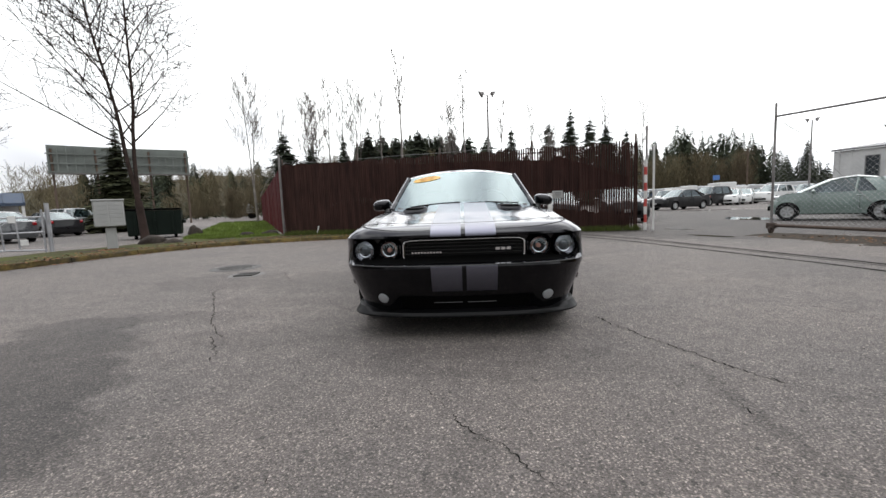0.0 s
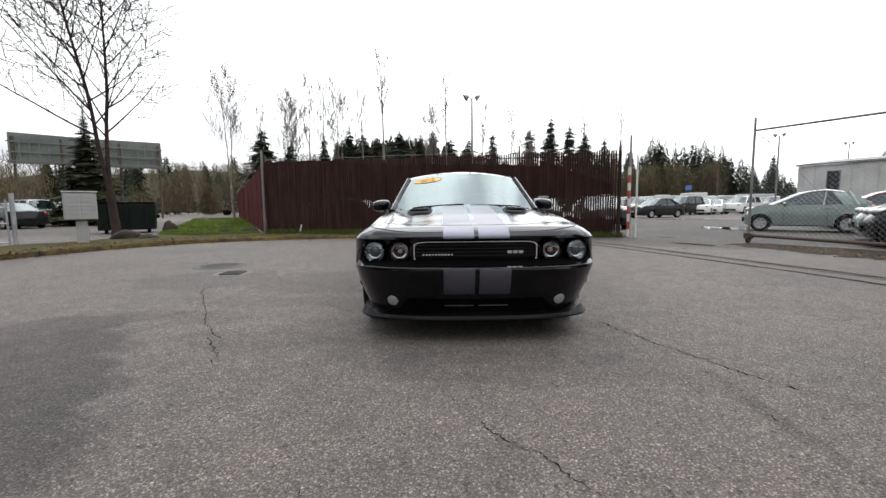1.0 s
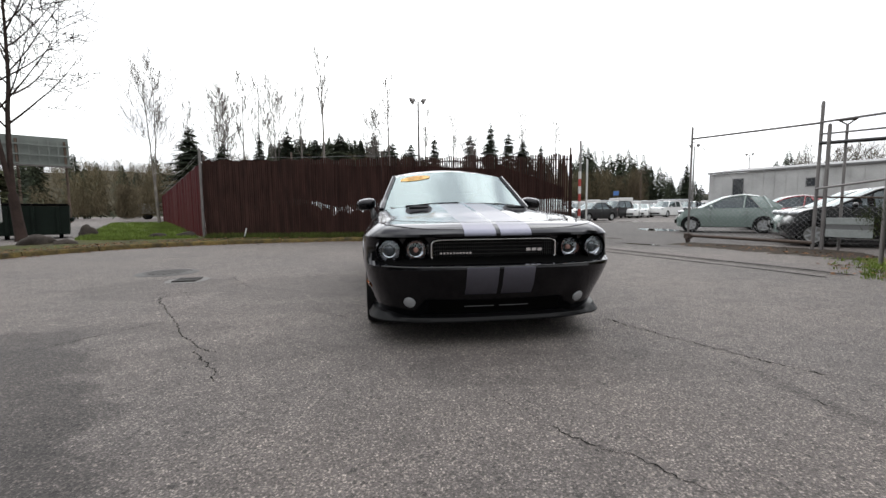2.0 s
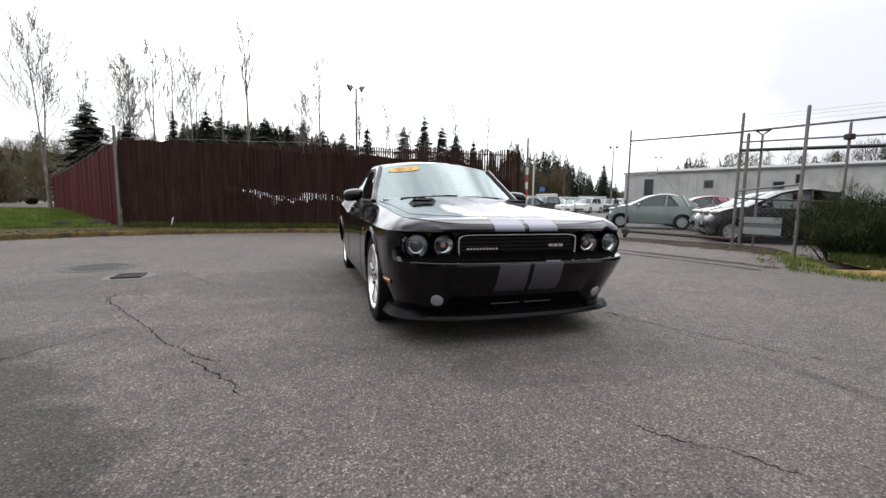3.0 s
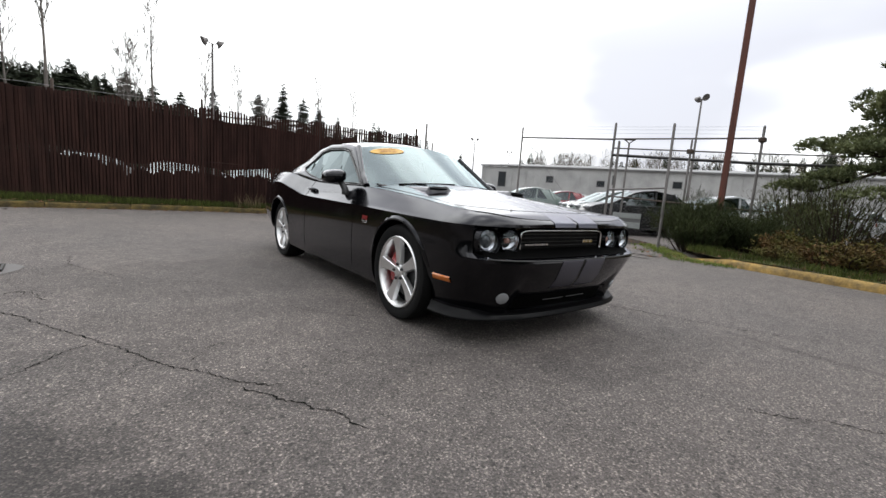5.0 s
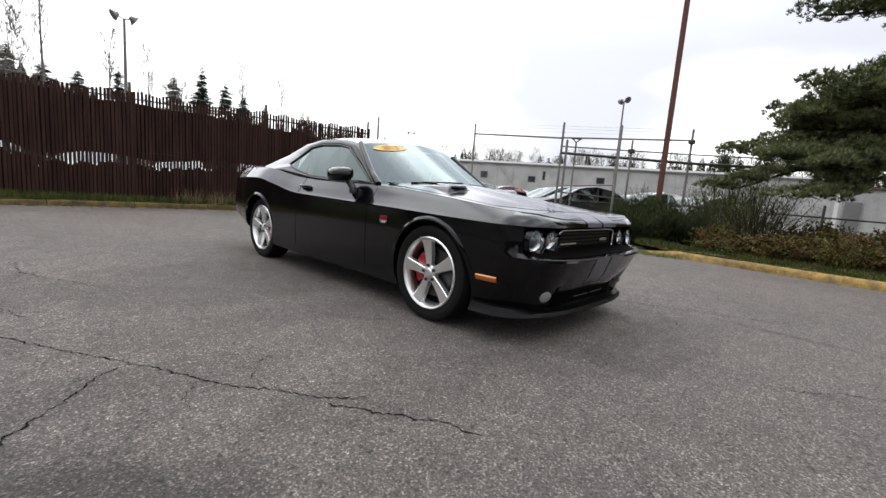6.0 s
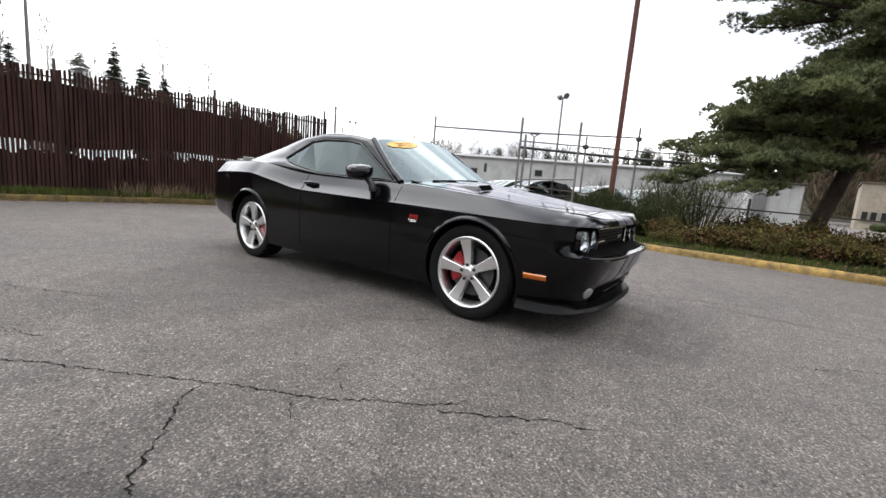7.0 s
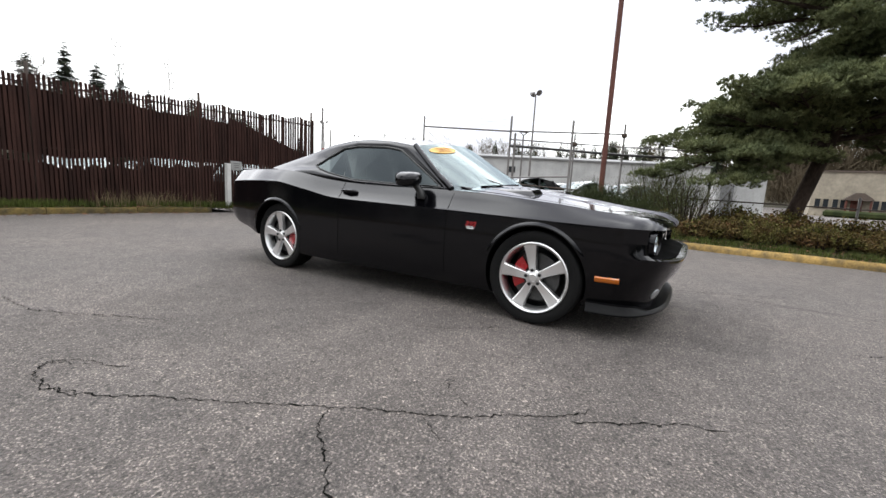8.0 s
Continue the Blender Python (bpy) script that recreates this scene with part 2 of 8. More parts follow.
M = dict(
    asphalt=asphalt_material(),
    tar=material("old tar in cracks", (0.010, 0.010, 0.009), 0.95, var=0.4, spec=0.03),
    paint=lacquer("black car paint", (0.0016, 0.0016, 0.0021), 0.031, 4.0, 0.08),
    stripe=material("satin silver-grey stripe", (0.125, 0.125, 0.155), 0.36, 0.85, var=0.06, scale=4, fine=40, bump=0.02, coat=0.25),
    satin=material("satin black splitter", (0.0035, 0.0035, 0.0040), 0.38, var=0.2, bump=0.03, spec=0.10),
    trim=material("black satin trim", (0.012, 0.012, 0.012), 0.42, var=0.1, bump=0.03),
    blackp=material("matt black plastic", (0.0022, 0.0022, 0.0022), 0.8, var=0.2, bump=0.05, spec=0.03),
    chrome=material("chrome", (0.75, 0.75, 0.76), 0.10, 1.0, var=0.03, bump=0),
    alloy=material("machined alloy", (0.82, 0.82, 0.82), 0.34, 1.0, var=0.06, bump=0.02, fine=200),
    rimdark=material("dark rim pocket paint", (0.010, 0.010, 0.011), 0.35, var=0.1, bump=0),
    dullchrome=material("smoked chrome", (0.58, 0.58, 0.60), 0.16, 1.0, var=0.05, bump=0),
    steel=material("brake disc steel", (0.09, 0.09, 0.09), 0.5, 1.0, var=0.2),
    rubber=material("tyre rubber", (0.0045, 0.0045, 0.0045), 0.8, var=0.25, bump=0.1, spec=0.2),
    red=material("red calliper paint", (0.34, 0.006, 0.010), 0.3, var=0.08, bump=0, coat=0.5),
    amber=material("amber lens", (0.72, 0.185, 0.012), 0.15, var=0.1, bump=0, coat=1.0),
    turnsig=material("faint amber turn bulb", (0.42, 0.20, 0.15), 0.2, 0.3, var=0.1, bump=0, coat=1.0),
    taillens=material("red lens", (0.30, 0.01, 0.015), 0.15, var=0.1, bump=0, coat=1.0),
    screen=glass("windscreen glass", (0.50, 0.60, 0.60), 0.0, 0.09, 3.2, (0.62, 0.72, 0.74)),
    tint=glass("tinted window glass", (0.05, 0.055, 0.06), 0.0, 0.05),
    lens=glass("lamp lens", (0.9, 0.92, 0.94), 0.0, 0.04),
    foglens=material("frosted fog lamp lens", (0.30, 0.31, 0.32), 0.25, 0.1, var=0.12, bump=0.05, coat=1.0),
    yellow=material("yellow sticker", (0.62, 0.36, 0.06), 0.5, var=0.06, bump=0),
    ink=material("brown sticker ink", (0.38, 0.16, 0.02), 0.5, var=0.06, bump=0),
    cabin=material("dark cabin trim", (0.012, 0.012, 0.013), 0.7, var=0.2),
    slat=material("dark brown stained slat", (0.040, 0.0200, 0.0165), 0.8, var=0.35, scale=2.0, fine=40, bump=0.3, rnd=0.12, stretch=(3, 3, 0.5), spec=0.10),
    redslat=material("dull red slat", (0.085, 0.0100, 0.0125), 0.75, var=0.25, scale=1.5, fine=40, rnd=0.12, stretch=(3, 3, 0.6), spec=0.10),
    galv=material("galvanised steel", (0.135, 0.125, 0.12), 0.6, 0.25, var=0.22, fine=90, bump=0.08),
    palegalv=material("bright galvanised pipe", (0.25, 0.25, 0.26), 0.5, 0.3, var=0.2, fine=60, bump=0.05),
    rust=material("rusty steel", (0.075, 0.052, 0.040), 0.8, 0.2, var=0.4, fine=70, bump=0.2),
    wire=material("galvanised wire", (0.42, 0.42, 0.43), 0.5, 0.4, var=0.1, bump=0),
    white=material("weathered white paint", (0.60, 0.59, 0.57), 0.6, var=0.12, fine=30, bump=0.08),
    redpaint=material("faded red paint", (0.42, 0.05, 0.04), 0.6, var=0.2),
    pole=material("red brown timber pole", (0.125, 0.040, 0.026), 0.75, var=0.35, scale=3, fine=50, bump=0.3, stretch=(4, 4, 0.35)),
    kerb=material("weathered concrete kerb", (0.20, 0.185, 0.16), 0.85, var=0.3, fine=50, bump=0.4, rnd=0.1, spec=0.10),
    kerbmoss=material("kerb with worn yellow paint and moss", (0.040, 0.034, 0.021), 0.9, col2=(0.130, 0.094, 0.034), var=0.45, scale=5.0, fine=26, bump=0.6, rnd=0.2, spec=0.10),
    kerby=material("yellow painted kerb", (0.130, 0.098, 0.052), 0.85, col2=(0.36, 0.235, 0.080), var=0.35, scale=6.5, fine=35, bump=0.5, rnd=0.15, mid=0.47, spec=0.10),
    soil=material("damp soil with moss", (0.034, 0.024, 0.015), 0.95, col2=(0.058, 0.066, 0.016), var=0.35, scale=1.6, fine=25, bump=0.7, dist=0.02, spec=0.10),
    dullboard=material("weathered white board", (0.30, 0.32, 0.31), 0.7, var=0.15, scale=5, fine=30, bump=0.05),
    wetsheen=material("pale tone for wet sheen", (0.088, 0.080, 0.076), 0.7, var=0.2, fine=60, bump=0.3),
    dirt=material("bare damp dirt", (0.026, 0.020, 0.015), 0.95, col2=(0.052, 0.041, 0.030), var=0.4, scale=4, fine=40, bump=0.8, dist=0.015, spec=0.10),
    moss=material("bright yellow-green moss", (0.060, 0.058, 0.024), 0.95, col2=(0.150, 0.160, 0.034), var=0.35, scale=5, fine=40, bump=0.7, dist=0.015, spec=0.10),
    lawn=material("mossy lawn", (0.085, 0.115, 0.022), 0.95, col2=(0.140, 0.190, 0.036), var=0.3, scale=1.2, fine=30, bump=0.7, dist=0.02, spec=0.10),
    blade=material("grass blade", (0.120, 0.165, 0.034), 0.8, var=0.4, scale=0.8, bump=0, island=0.35, spec=0.10),
    dullblade=material("dull mossy grass blade", (0.045, 0.055, 0.015), 0.85, col2=(0.075, 0.095, 0.022), var=0.4, scale=1.2, bump=0, island=0.4, spec=0.10),
    dry=material("dry grass", (0.17, 0.13, 0.075), 0.8, var=0.3, bump=0, island=0.3, spec=0.10),
    bark=material("grey brown bark", (0.115, 0.085, 0.068), 0.9, var=0.35, scale=4, fine=35, bump=0.6, dist=0.01, stretch=(1, 1, 0.3), spec=0.10),
    redbark=material("reddish young bark", (0.042, 0.029, 0.025), 0.9, var=0.3, scale=3, fine=35, bump=0.4, spec=0.10),
    pinebark=material("dark pine bark", (0.055, 0.040, 0.032), 0.95, var=0.4, scale=5, fine=30, bump=0.8, dist=0.02, stretch=(1, 1, 0.35), spec=0.10),
    palebark=material("pale alder bark", (0.19, 0.17, 0.155), 0.9, var=0.25, scale=2, fine=20, bump=0.2, spec=0.10),
    needle=material("pine needles", (0.095, 0.118, 0.058), 0.6, col2=(0.235, 0.255, 0.118), var=0.3, scale=1.1, fine=9, bump=0, island=0.35, spec=0.10),
    fir=material("fir needles", (0.030, 0.038, 0.026), 0.8, col2=(0.062, 0.072, 0.044), var=0.3, scale=0.5, fine=6, bump=0, island=0.35, spec=0.10),
    cedar=material("cedar sprays", (0.030, 0.034, 0.018), 0.85, col2=(0.060, 0.062, 0.030), var=0.3, scale=0.7, fine=6, bump=0, island=0.35, spec=0.10),
    broom=material("broom twigs", (0.022, 0.030, 0.012), 0.9, col2=(0.055, 0.066, 0.026), var=0.3, scale=1.5, bump=0, island=0.35, spec=0.10),
    youngleaf=material("sparse olive twig leaves", (0.050, 0.056, 0.024), 0.8, col2=(0.095, 0.105, 0.042), var=0.3, scale=1.8, bump=0, island=0.35, spec=0.10),
    salal=material("low shrub leaves", (0.098, 0.046, 0.022), 0.8, col2=(0.088, 0.096, 0.026), var=0.3, scale=2.6, fine=14, bump=0, island=0.4, spec=0.10),
    wood_far=material("bare woodland", (0.105, 0.080, 0.056), 0.95, col2=(0.150, 0.128, 0.076), var=0.25, scale=0.06, fine=1.2, bump=0.5, island=0.3, spec=0.10),
    hill=material("wooded hillside", (0.045, 0.044, 0.030), 0.95, col2=(0.085, 0.074, 0.053), var=0.3, scale=0.05, fine=0.8, bump=0.6, dist=0.5, spec=0.10),
    metalwall=material("pale ribbed metal wall", (0.47, 0.47, 0.46), 0.55, var=0.16, scale=0.6, fine=12, bump=0.1),
    roofgrey=material("grey roof sheet", (0.16, 0.16, 0.16), 0.6, var=0.2, scale=0.5),
    tan=material("tan block wall", (0.36, 0.315, 0.245), 0.85, var=0.2, scale=0.8, fine=4),
    brownroof=material("brown shingle roof", (0.10, 0.075, 0.06), 0.85, var=0.25),
    darkglass=material("dark window", (0.03, 0.035, 0.04), 0.12, var=0.1, bump=0, coat=0.5),
    dump=material("dark green steel", (0.007, 0.012, 0.009), 0.6, var=0.25, bump=0.1, spec=0.10),
    mailgrey=material("pale grey powder coat", (0.31, 0.31, 0.30), 0.45, var=0.06, bump=0.03),
    sage=material("sage green car paint", (0.165, 0.215, 0.195), 0.25, var=0.04, bump=0, coat=1.0),
    silver=material("silver car paint", (0.42, 0.43, 0.44), 0.3, 0.4, var=0.05, bump=0, coat=1.0),
    greyp=material("grey car paint", (0.050, 0.053, 0.057), 0.28, 0.3, var=0.05, bump=0, coat=1.0),
    whitep=material("white car paint", (0.72, 0.72, 0.71), 0.3, var=0.03, bump=0, coat=1.0),
    redp=material("dark red car paint", (0.24, 0.012, 0.018), 0.25, var=0.05, bump=0, coat=1.0),
    bluep=material("blue car paint", (0.02, 0.08, 0.40), 0.25, var=0.05, bump=0, coat=1.0),
    blackcar=material("black parked car paint", (0.006, 0.006, 0.007), 0.3, var=0.05, bump=0, coat=0.4, spec=0.2),
    slatebl=material("slate blue car paint", (0.055, 0.070, 0.090), 0.3, 0.3, var=0.05, bump=0, coat=1.0),
    rock=material("mossy boulder", (0.040, 0.033, 0.028), 0.95, var=0.35, scale=5, fine=30, bump=0.8, dist=0.02, spec=0.10),
    leaf=material("fallen brown leaf", (0.14, 0.075, 0.04), 0.8, var=0.3, bump=0, island=0.4, spec=0.10),
    iron=material("worn cast iron", (0.030, 0.027, 0.025), 0.6, 0.5, var=0.3, fine=120, bump=0.3),
    cloth=material("dark brown screen cloth", (0.034, 0.0172, 0.0142), 0.9, var=0.3, scale=1.5, fine=60, bump=0.2, spec=0.10),
    water=material("shallow rain water", (0.02, 0.02, 0.02), 0.03, var=0.1, bump=0.02, fine=8, spec=0.6),
    boardgrey=material("weathered billboard back", (0.15, 0.165, 0.15), 0.75, var=0.2, scale=0.7),
    awning=material("dark blue awning cloth", (0.022, 0.040, 0.075), 0.7, var=0.2, scale=2),
    sign=material("blue sign panel", (0.05, 0.14, 0.36), 0.5, var=0.08),
)


# ---- mesh tools ----
def finish(me, mat, smooth=None):
    if mat is not None:
        me.materials.append(mat)
    if smooth is not None:
        me.shade_smooth()
        me.set_sharp_from_angle(angle=radians(smooth))
    return me


def part(name, bm, mat, parent=None, label="", smooth=None, at=None):
    """Links a bmesh as one mesh object, under a thing or a part."""
    me = bpy.data.meshes.new(name)
    bmesh.ops.recalc_face_normals(bm, faces=bm.faces[:])
    bm.to_mesh(me)
    bm.free()
    finish(me, mat, smooth)
    return hang(name, me, parent, label, at)


def hang(name, me, parent=None, label="", at=None):
    ob = new(name, me)
    if parent is not None:
        ob.parent = parent
    if at is not None:
        ob.matrix_basis = at
    if label:
        ob["label"] = label
    return ob


def raw(name, verts, faces, mat, parent=None, label="", smooth=None, at=None):
    me = bpy.data.meshes.new(name)
    me.from_pydata([tuple(v) for v in verts], [], faces)
    me.validate()
    finish(me, mat, smooth)
    return hang(name, me, parent, label, at)


def thing(name, m, label, category, group="", kind=""):
    ob = new(name)
    ob.empty_display_size = 0.1
    ob.matrix_basis = m
    return tagged(ob, label, category, group, kind)


def box(bm, c, s, m=None, bevel=0.0):
    """Adds a box of centre c and size s, with its edges rounded."""
    r = bmesh.ops.create_cube(bm, size=1.0, matrix=Matrix.Translation(c) @ Matrix.Diagonal((*s, 1)))
    vs = r["verts"]
    if bevel:
        es = list({e for v in vs for e in v.link_edges})
        vs = list({v for f in bmesh.ops.bevel(bm, geom=es, offset=bevel, segments=1, affect="EDGES", profile=0.5)["faces"] for v in f.verts} | {v for v in vs if v.is_valid})
    if m is not None:
        bmesh.ops.transform(bm, matrix=m, verts=[v for v in vs if v.is_valid])
    return vs


def tube(bm, pts, radii, sides=6, cap=True, closed=False):
    """A swept tube through pts; radii one number or one for each point."""
    pts = [Vector(p) for p in pts]
    if not hasattr(radii, "__len__"):
        radii = [radii] * len(pts)
    rings, ref = [], None
    for i, p in enumerate(pts):
        a, b = pts[i - 1 if i or closed else 0], pts[(i + 1) % len(pts) if i < len(pts) - 1 or closed else i]
        d = (b - a).normalized() if (b - a).length > 1e-9 else Vector((0, 0, 1))
        if ref is None:
            ref = d.orthogonal().normalized()
        ref = (ref - d * ref.dot(d))
        ref = ref.normalized() if ref.length > 1e-6 else d.orthogonal().normalized()
        o = d.cross(ref)
        rings.append([bm.verts.new(p + (ref * math.cos(2 * math.pi * k / sides) + o * math.sin(2 * math.pi * k / sides)) * radii[i]) for k in range(sides)])
    n = len(rings)
    for i in range(n if closed else n - 1):
        r, q = rings[i], rings[(i + 1) % n]
        for k in range(sides):
            bm.faces.new((r[k], r[(k + 1) % sides], q[(k + 1) % sides], q[k]))
    if cap and not closed:
        bm.faces.new(rings[0][::-1])
        bm.faces.new(rings[-1])
    return rings


def grid(rows, mat=None):
    """bmesh of a quad grid through rows of points."""
    bm = bmesh.new()
    vs = [[bm.verts.new(p) for p in r] for r in rows]
    for a, b in zip(vs, vs[1:]):
        for k in range(len(a) - 1):
            f = (a[k], a[k + 1], b[k + 1], b[k])
            bm.faces.new(f)
    bmesh.ops.remove_doubles(bm, verts=bm.verts[:], dist=0.0004)
    return bm


def lathe(bm, prof, n=40, axis="Y", close=False):
    """Turns profile points (radius, along axis) round the axis."""
    rings = []
    for k in range(n):
        c, s = math.cos(2 * math.pi * k / n), math.sin(2 * math.pi * k / n)
        rings.append([bm.verts.new((r * c, a, r * s) if axis == "Y" else (r * c, r * s, a) if axis == "Z" else (a, r * c, r * s)) for r, a in prof])
    for k in range(n):
        p, q = rings[k], rings[(k + 1) % n]
        for i in range(len(prof) - 1):
            bm.faces.new((p[i], p[i + 1], q[i + 1], q[i]))
        if close:
            bm.faces.new((p[-1], p[0], q[0], q[-1]))
    bmesh.ops.remove_doubles(bm, verts=bm.verts[:], dist=0.0002)


def prism(bm, outline, lo, hi, axis="Z"):
    """Extrudes a closed outline of pairs from lo to hi."""
    f = (lambda a, b, h: (a, b, h)) if axis == "Z" else (lambda a, b, h: (a, h, b)) if axis == "Y" else (lambda a, b, h: (h, a, b))
    v0, v1 = [bm.verts.new(f(a, b, lo)) for a, b in outline], [bm.verts.new(f(a, b, hi)) for a, b in outline]
    n = len(outline)
    bm.faces.new(v0[::-1])
    bm.faces.new(v1)
    for i in range(n):
        bm.faces.new((v0[i], v0[(i + 1) % n], v1[(i + 1) % n], v1[i]))


def smooth_at(x, pts):
    """Smooth curve through (x, value) pairs in falling or rising x."""
    pts = sorted(pts)
    xs, ys = [p[0] for p in pts], [p[1] for p in pts]
    if x <= xs[0]:
        return ys[0]
    if x >= xs[-1]:
        return ys[-1]
    i = max(k for k in range(len(xs) - 1) if xs[k] <= x)
    h = xs[i + 1] - xs[i]

    def slope(k):
        if k == 0 or k == len(xs) - 1:
            return 0.0 if len(xs) > 2 else (ys[1] - ys[0]) / (xs[1] - xs[0])
        a, b = (ys[k] - ys[k - 1]) / (xs[k] - xs[k - 1]), (ys[k + 1] - ys[k]) / (xs[k + 1] - xs[k])
        return 0.0 if a * b <= 0 else 2 * a * b / (a + b)
    t = (x - xs[i]) / h
    return (ys[i] * (1 + 2 * t) * (1 - t) ** 2 + h * slope(i) * t * (1 - t) ** 2 + ys[i + 1] * t * t * (3 - 2 * t) + h * slope(i + 1) * t * t * (t - 1))


def along(poly, step):
    """Points and headings at even steps along a polyline of pairs."""
    out, rest = [], 0.0
    for a, b in zip(poly, poly[1:]):
        a, b = Vector(a), Vector(b)
        d = (b - a).length
        s = rest
        while s < d:
            out.append((a + (b - a) * (s / d), (b - a) / d))
            s += step
        rest = s - d
    return out


def round_line(ctrl, n=8):
    """Catmull-Rom curve through control points of pairs."""
    P = [Vector(p) for p in ctrl]
    P = [2 * P[0] - P[1]] + P + [2 * P[-1] - P[-2]]
    out = []
    for i in range(1, len(P) - 2):
        a, b, c, d = P[i - 1:i + 3]
        for k in range(n):
            t = k / n
            out.append(0.5 * (2 * b + (c - a) * t + (2 * a - 5 * b + 4 * c - d) * t * t + (3 * b - a - 3 * c + d) * t ** 3))
    return out + [P[-2]]


# ---- ground, kerbs, verges ----
rng = random.Random(5)


def ground_sheet():
    xs = [-1400, -200, -60, -20, 0, 20, 60, 200, 1400]
    me_rows = [[(x, y, 0.0) for x in xs] for y in xs]
    g = part("ground", grid(me_rows), M["asphalt"])
    return tagged(g, "worn grey asphalt yard with cracks, damp and darker patches", "ground", kind="structure")


ground_sheet()


def crack(pts, width, seed, label):
    """A ragged crack: a thin strip of old tar, wandering between pts, laid in the asphalt."""
    r = random.Random(seed)
    line = []
    for a, b in zip(pts, pts[1:]):
        a, b = Vector(a), Vector(b)
        n = max(2, int((b - a).length / 0.012))
        side = Vector((-(b - a).y, (b - a).x)).normalized()
        for k in range(n):
            t = k / n
            amp = 0.026 * noise.noise(Vector((a.x * 3 + t * (b - a).length * 7, seed * 9.1, 0))) + 0.020 * noise.noise(Vector((a.x * 9 + t * (b - a).length * 26, seed * 5.1, 3))) + 0.010 * noise.noise(Vector((a.x * 9 + t * (b - a).length * 75, seed * 2.7, 6))) + r.uniform(-0.006, 0.006)
            line.append((a + (b - a) * t + side * amp, side))
    rows, h = [], 0.0025
    n = len(line)
    for k, (p, s) in enumerate(line):
        w = 0.85 * width * (0.05 + 2.0 * abs(noise.noise(Vector((k * 0.21, seed * 3.3, 1.0)))) + 0.45 * r.random() ** 2) * min(1.0, k / 4 + 0.15, (n - 1 - k) / 4 + 0.15)
        rows.append([(p.x + s.x * w, p.y + s.y * w, h), (p.x - s.x * w, p.y - s.y * w, h)])
    ob = part("asphalt_crack", grid(rows), M["tar"])
    return tagged(ob, label, "crack", kind="structure")


CRACKS = [
    (0.0055, [(-3.54, 5.66), (-3.44, 5.4), (-3.23, 5.11), (-3.09, 4.89), (-2.98, 4.73), (-2.84, 4.53), (-2.7, 4.32), (-2.61, 4.15), (-2.5, 3.99), (-2.38, 3.89), (-2.3, 3.76), (-2.18, 3.65), (-2.08, 3.59)]),
    (0.006, [(-2.26, 3.65), (-2.13, 3.47), (-1.96, 3.27), (-1.88, 3.06)]),
    (0.006, [(-2.84, 4.53), (-3.0, 4.4), (-3.09, 4.24), (-3.2, 4.13), (-3.27, 4.02), (-3.33, 3.9), (-3.37, 3.78)]),
    (0.004, [(-3.54, 5.66), (-3.46, 5.88), (-3.37, 5.83), (-3.22, 5.55)]),
    (0.004, [(-3.35, 7.52), (-3.28, 6.96), (-2.99, 6.52), (-2.75, 6.1)]),
    (0.004, [(-1.76, 4.93), (-1.61, 4.7), (-1.3, 4.41)]),
    (0.007, [(-0.19, 2.43), (-0.06, 2.24), (0.07, 2.16), (0.14, 2.02), (0.23, 1.91)]),
    (0.008, [(0.87, 4.22), (1.02, 3.82), (1.16, 3.50), (1.285, 3.28), (1.37, 3.09), (1.47, 2.92), (1.57, 2.78)]),
    (0.005, [(2.80, 4.42), (2.96, 4.18), (2.98, 3.90)]),
    (0.004, [(2.12, 3.28), (2.20, 3.29), (2.38, 3.35)]),
    (0.009, [(-0.85, 1.92), (-0.8, 1.87)]),
    (0.003, [(1.11, 2.73), (1.2, 2.54), (1.2, 2.33)]),
    (0.003, [(-0.38, 2.75), (-0.27, 2.59), (-0.19, 2.43)]),
    (0.005, [(-3.46, 5.93), (-3.40, 5.81), (-3.32, 5.69)]),
    (0.005, [(-3.46, 5.93), (-3.53, 5.70), (-3.54, 5.56), (-3.44, 5.39)]),
    (0.003, [(-3.38, 6.88), (-3.23, 6.80), (-3.04, 6.54), (-2.79, 6.25)]),
    (0.002, [(0.92, 4.05), (1.35, 3.59), (1.66, 3.02), (1.91, 2.67), (2.3, 2.1)]),
    (0.0025, [(-2.45, 4.02), (-2.36, 4.22), (-2.2, 4.3)]),
    (0.0025, [(-2.62, 4.17), (-2.72, 4.02), (-2.7, 3.9)]),
]
for k, (w, pts) in enumerate(CRACKS):
    crack(pts, w, k + 1, "ragged dark crack running across the asphalt")

# low edges: a polyline of kerb stones; the verge behind stands at kerb height
KERB_N = round_line([(-11.6, 0.5), (-10.5, 5.0), (-9.9, 7.8), (-9.5, 9.8), (-8.9, 11.5), (-7.8, 12.8), (-6.2, 13.6), (-3.6, 14.15), (-1.0, 14.2), (0.7, 13.95), (2.0, 13.6)], 10)
KERB_E = round_line([(6.7, 5.9), (6.15, 5.78), (5.82, 5.3), (5.62, 4.2), (5.52, 2.8), (5.45, 1.2), (5.45, -0.6), (5.6, -3.0), (6.0, -6.5)], 10)


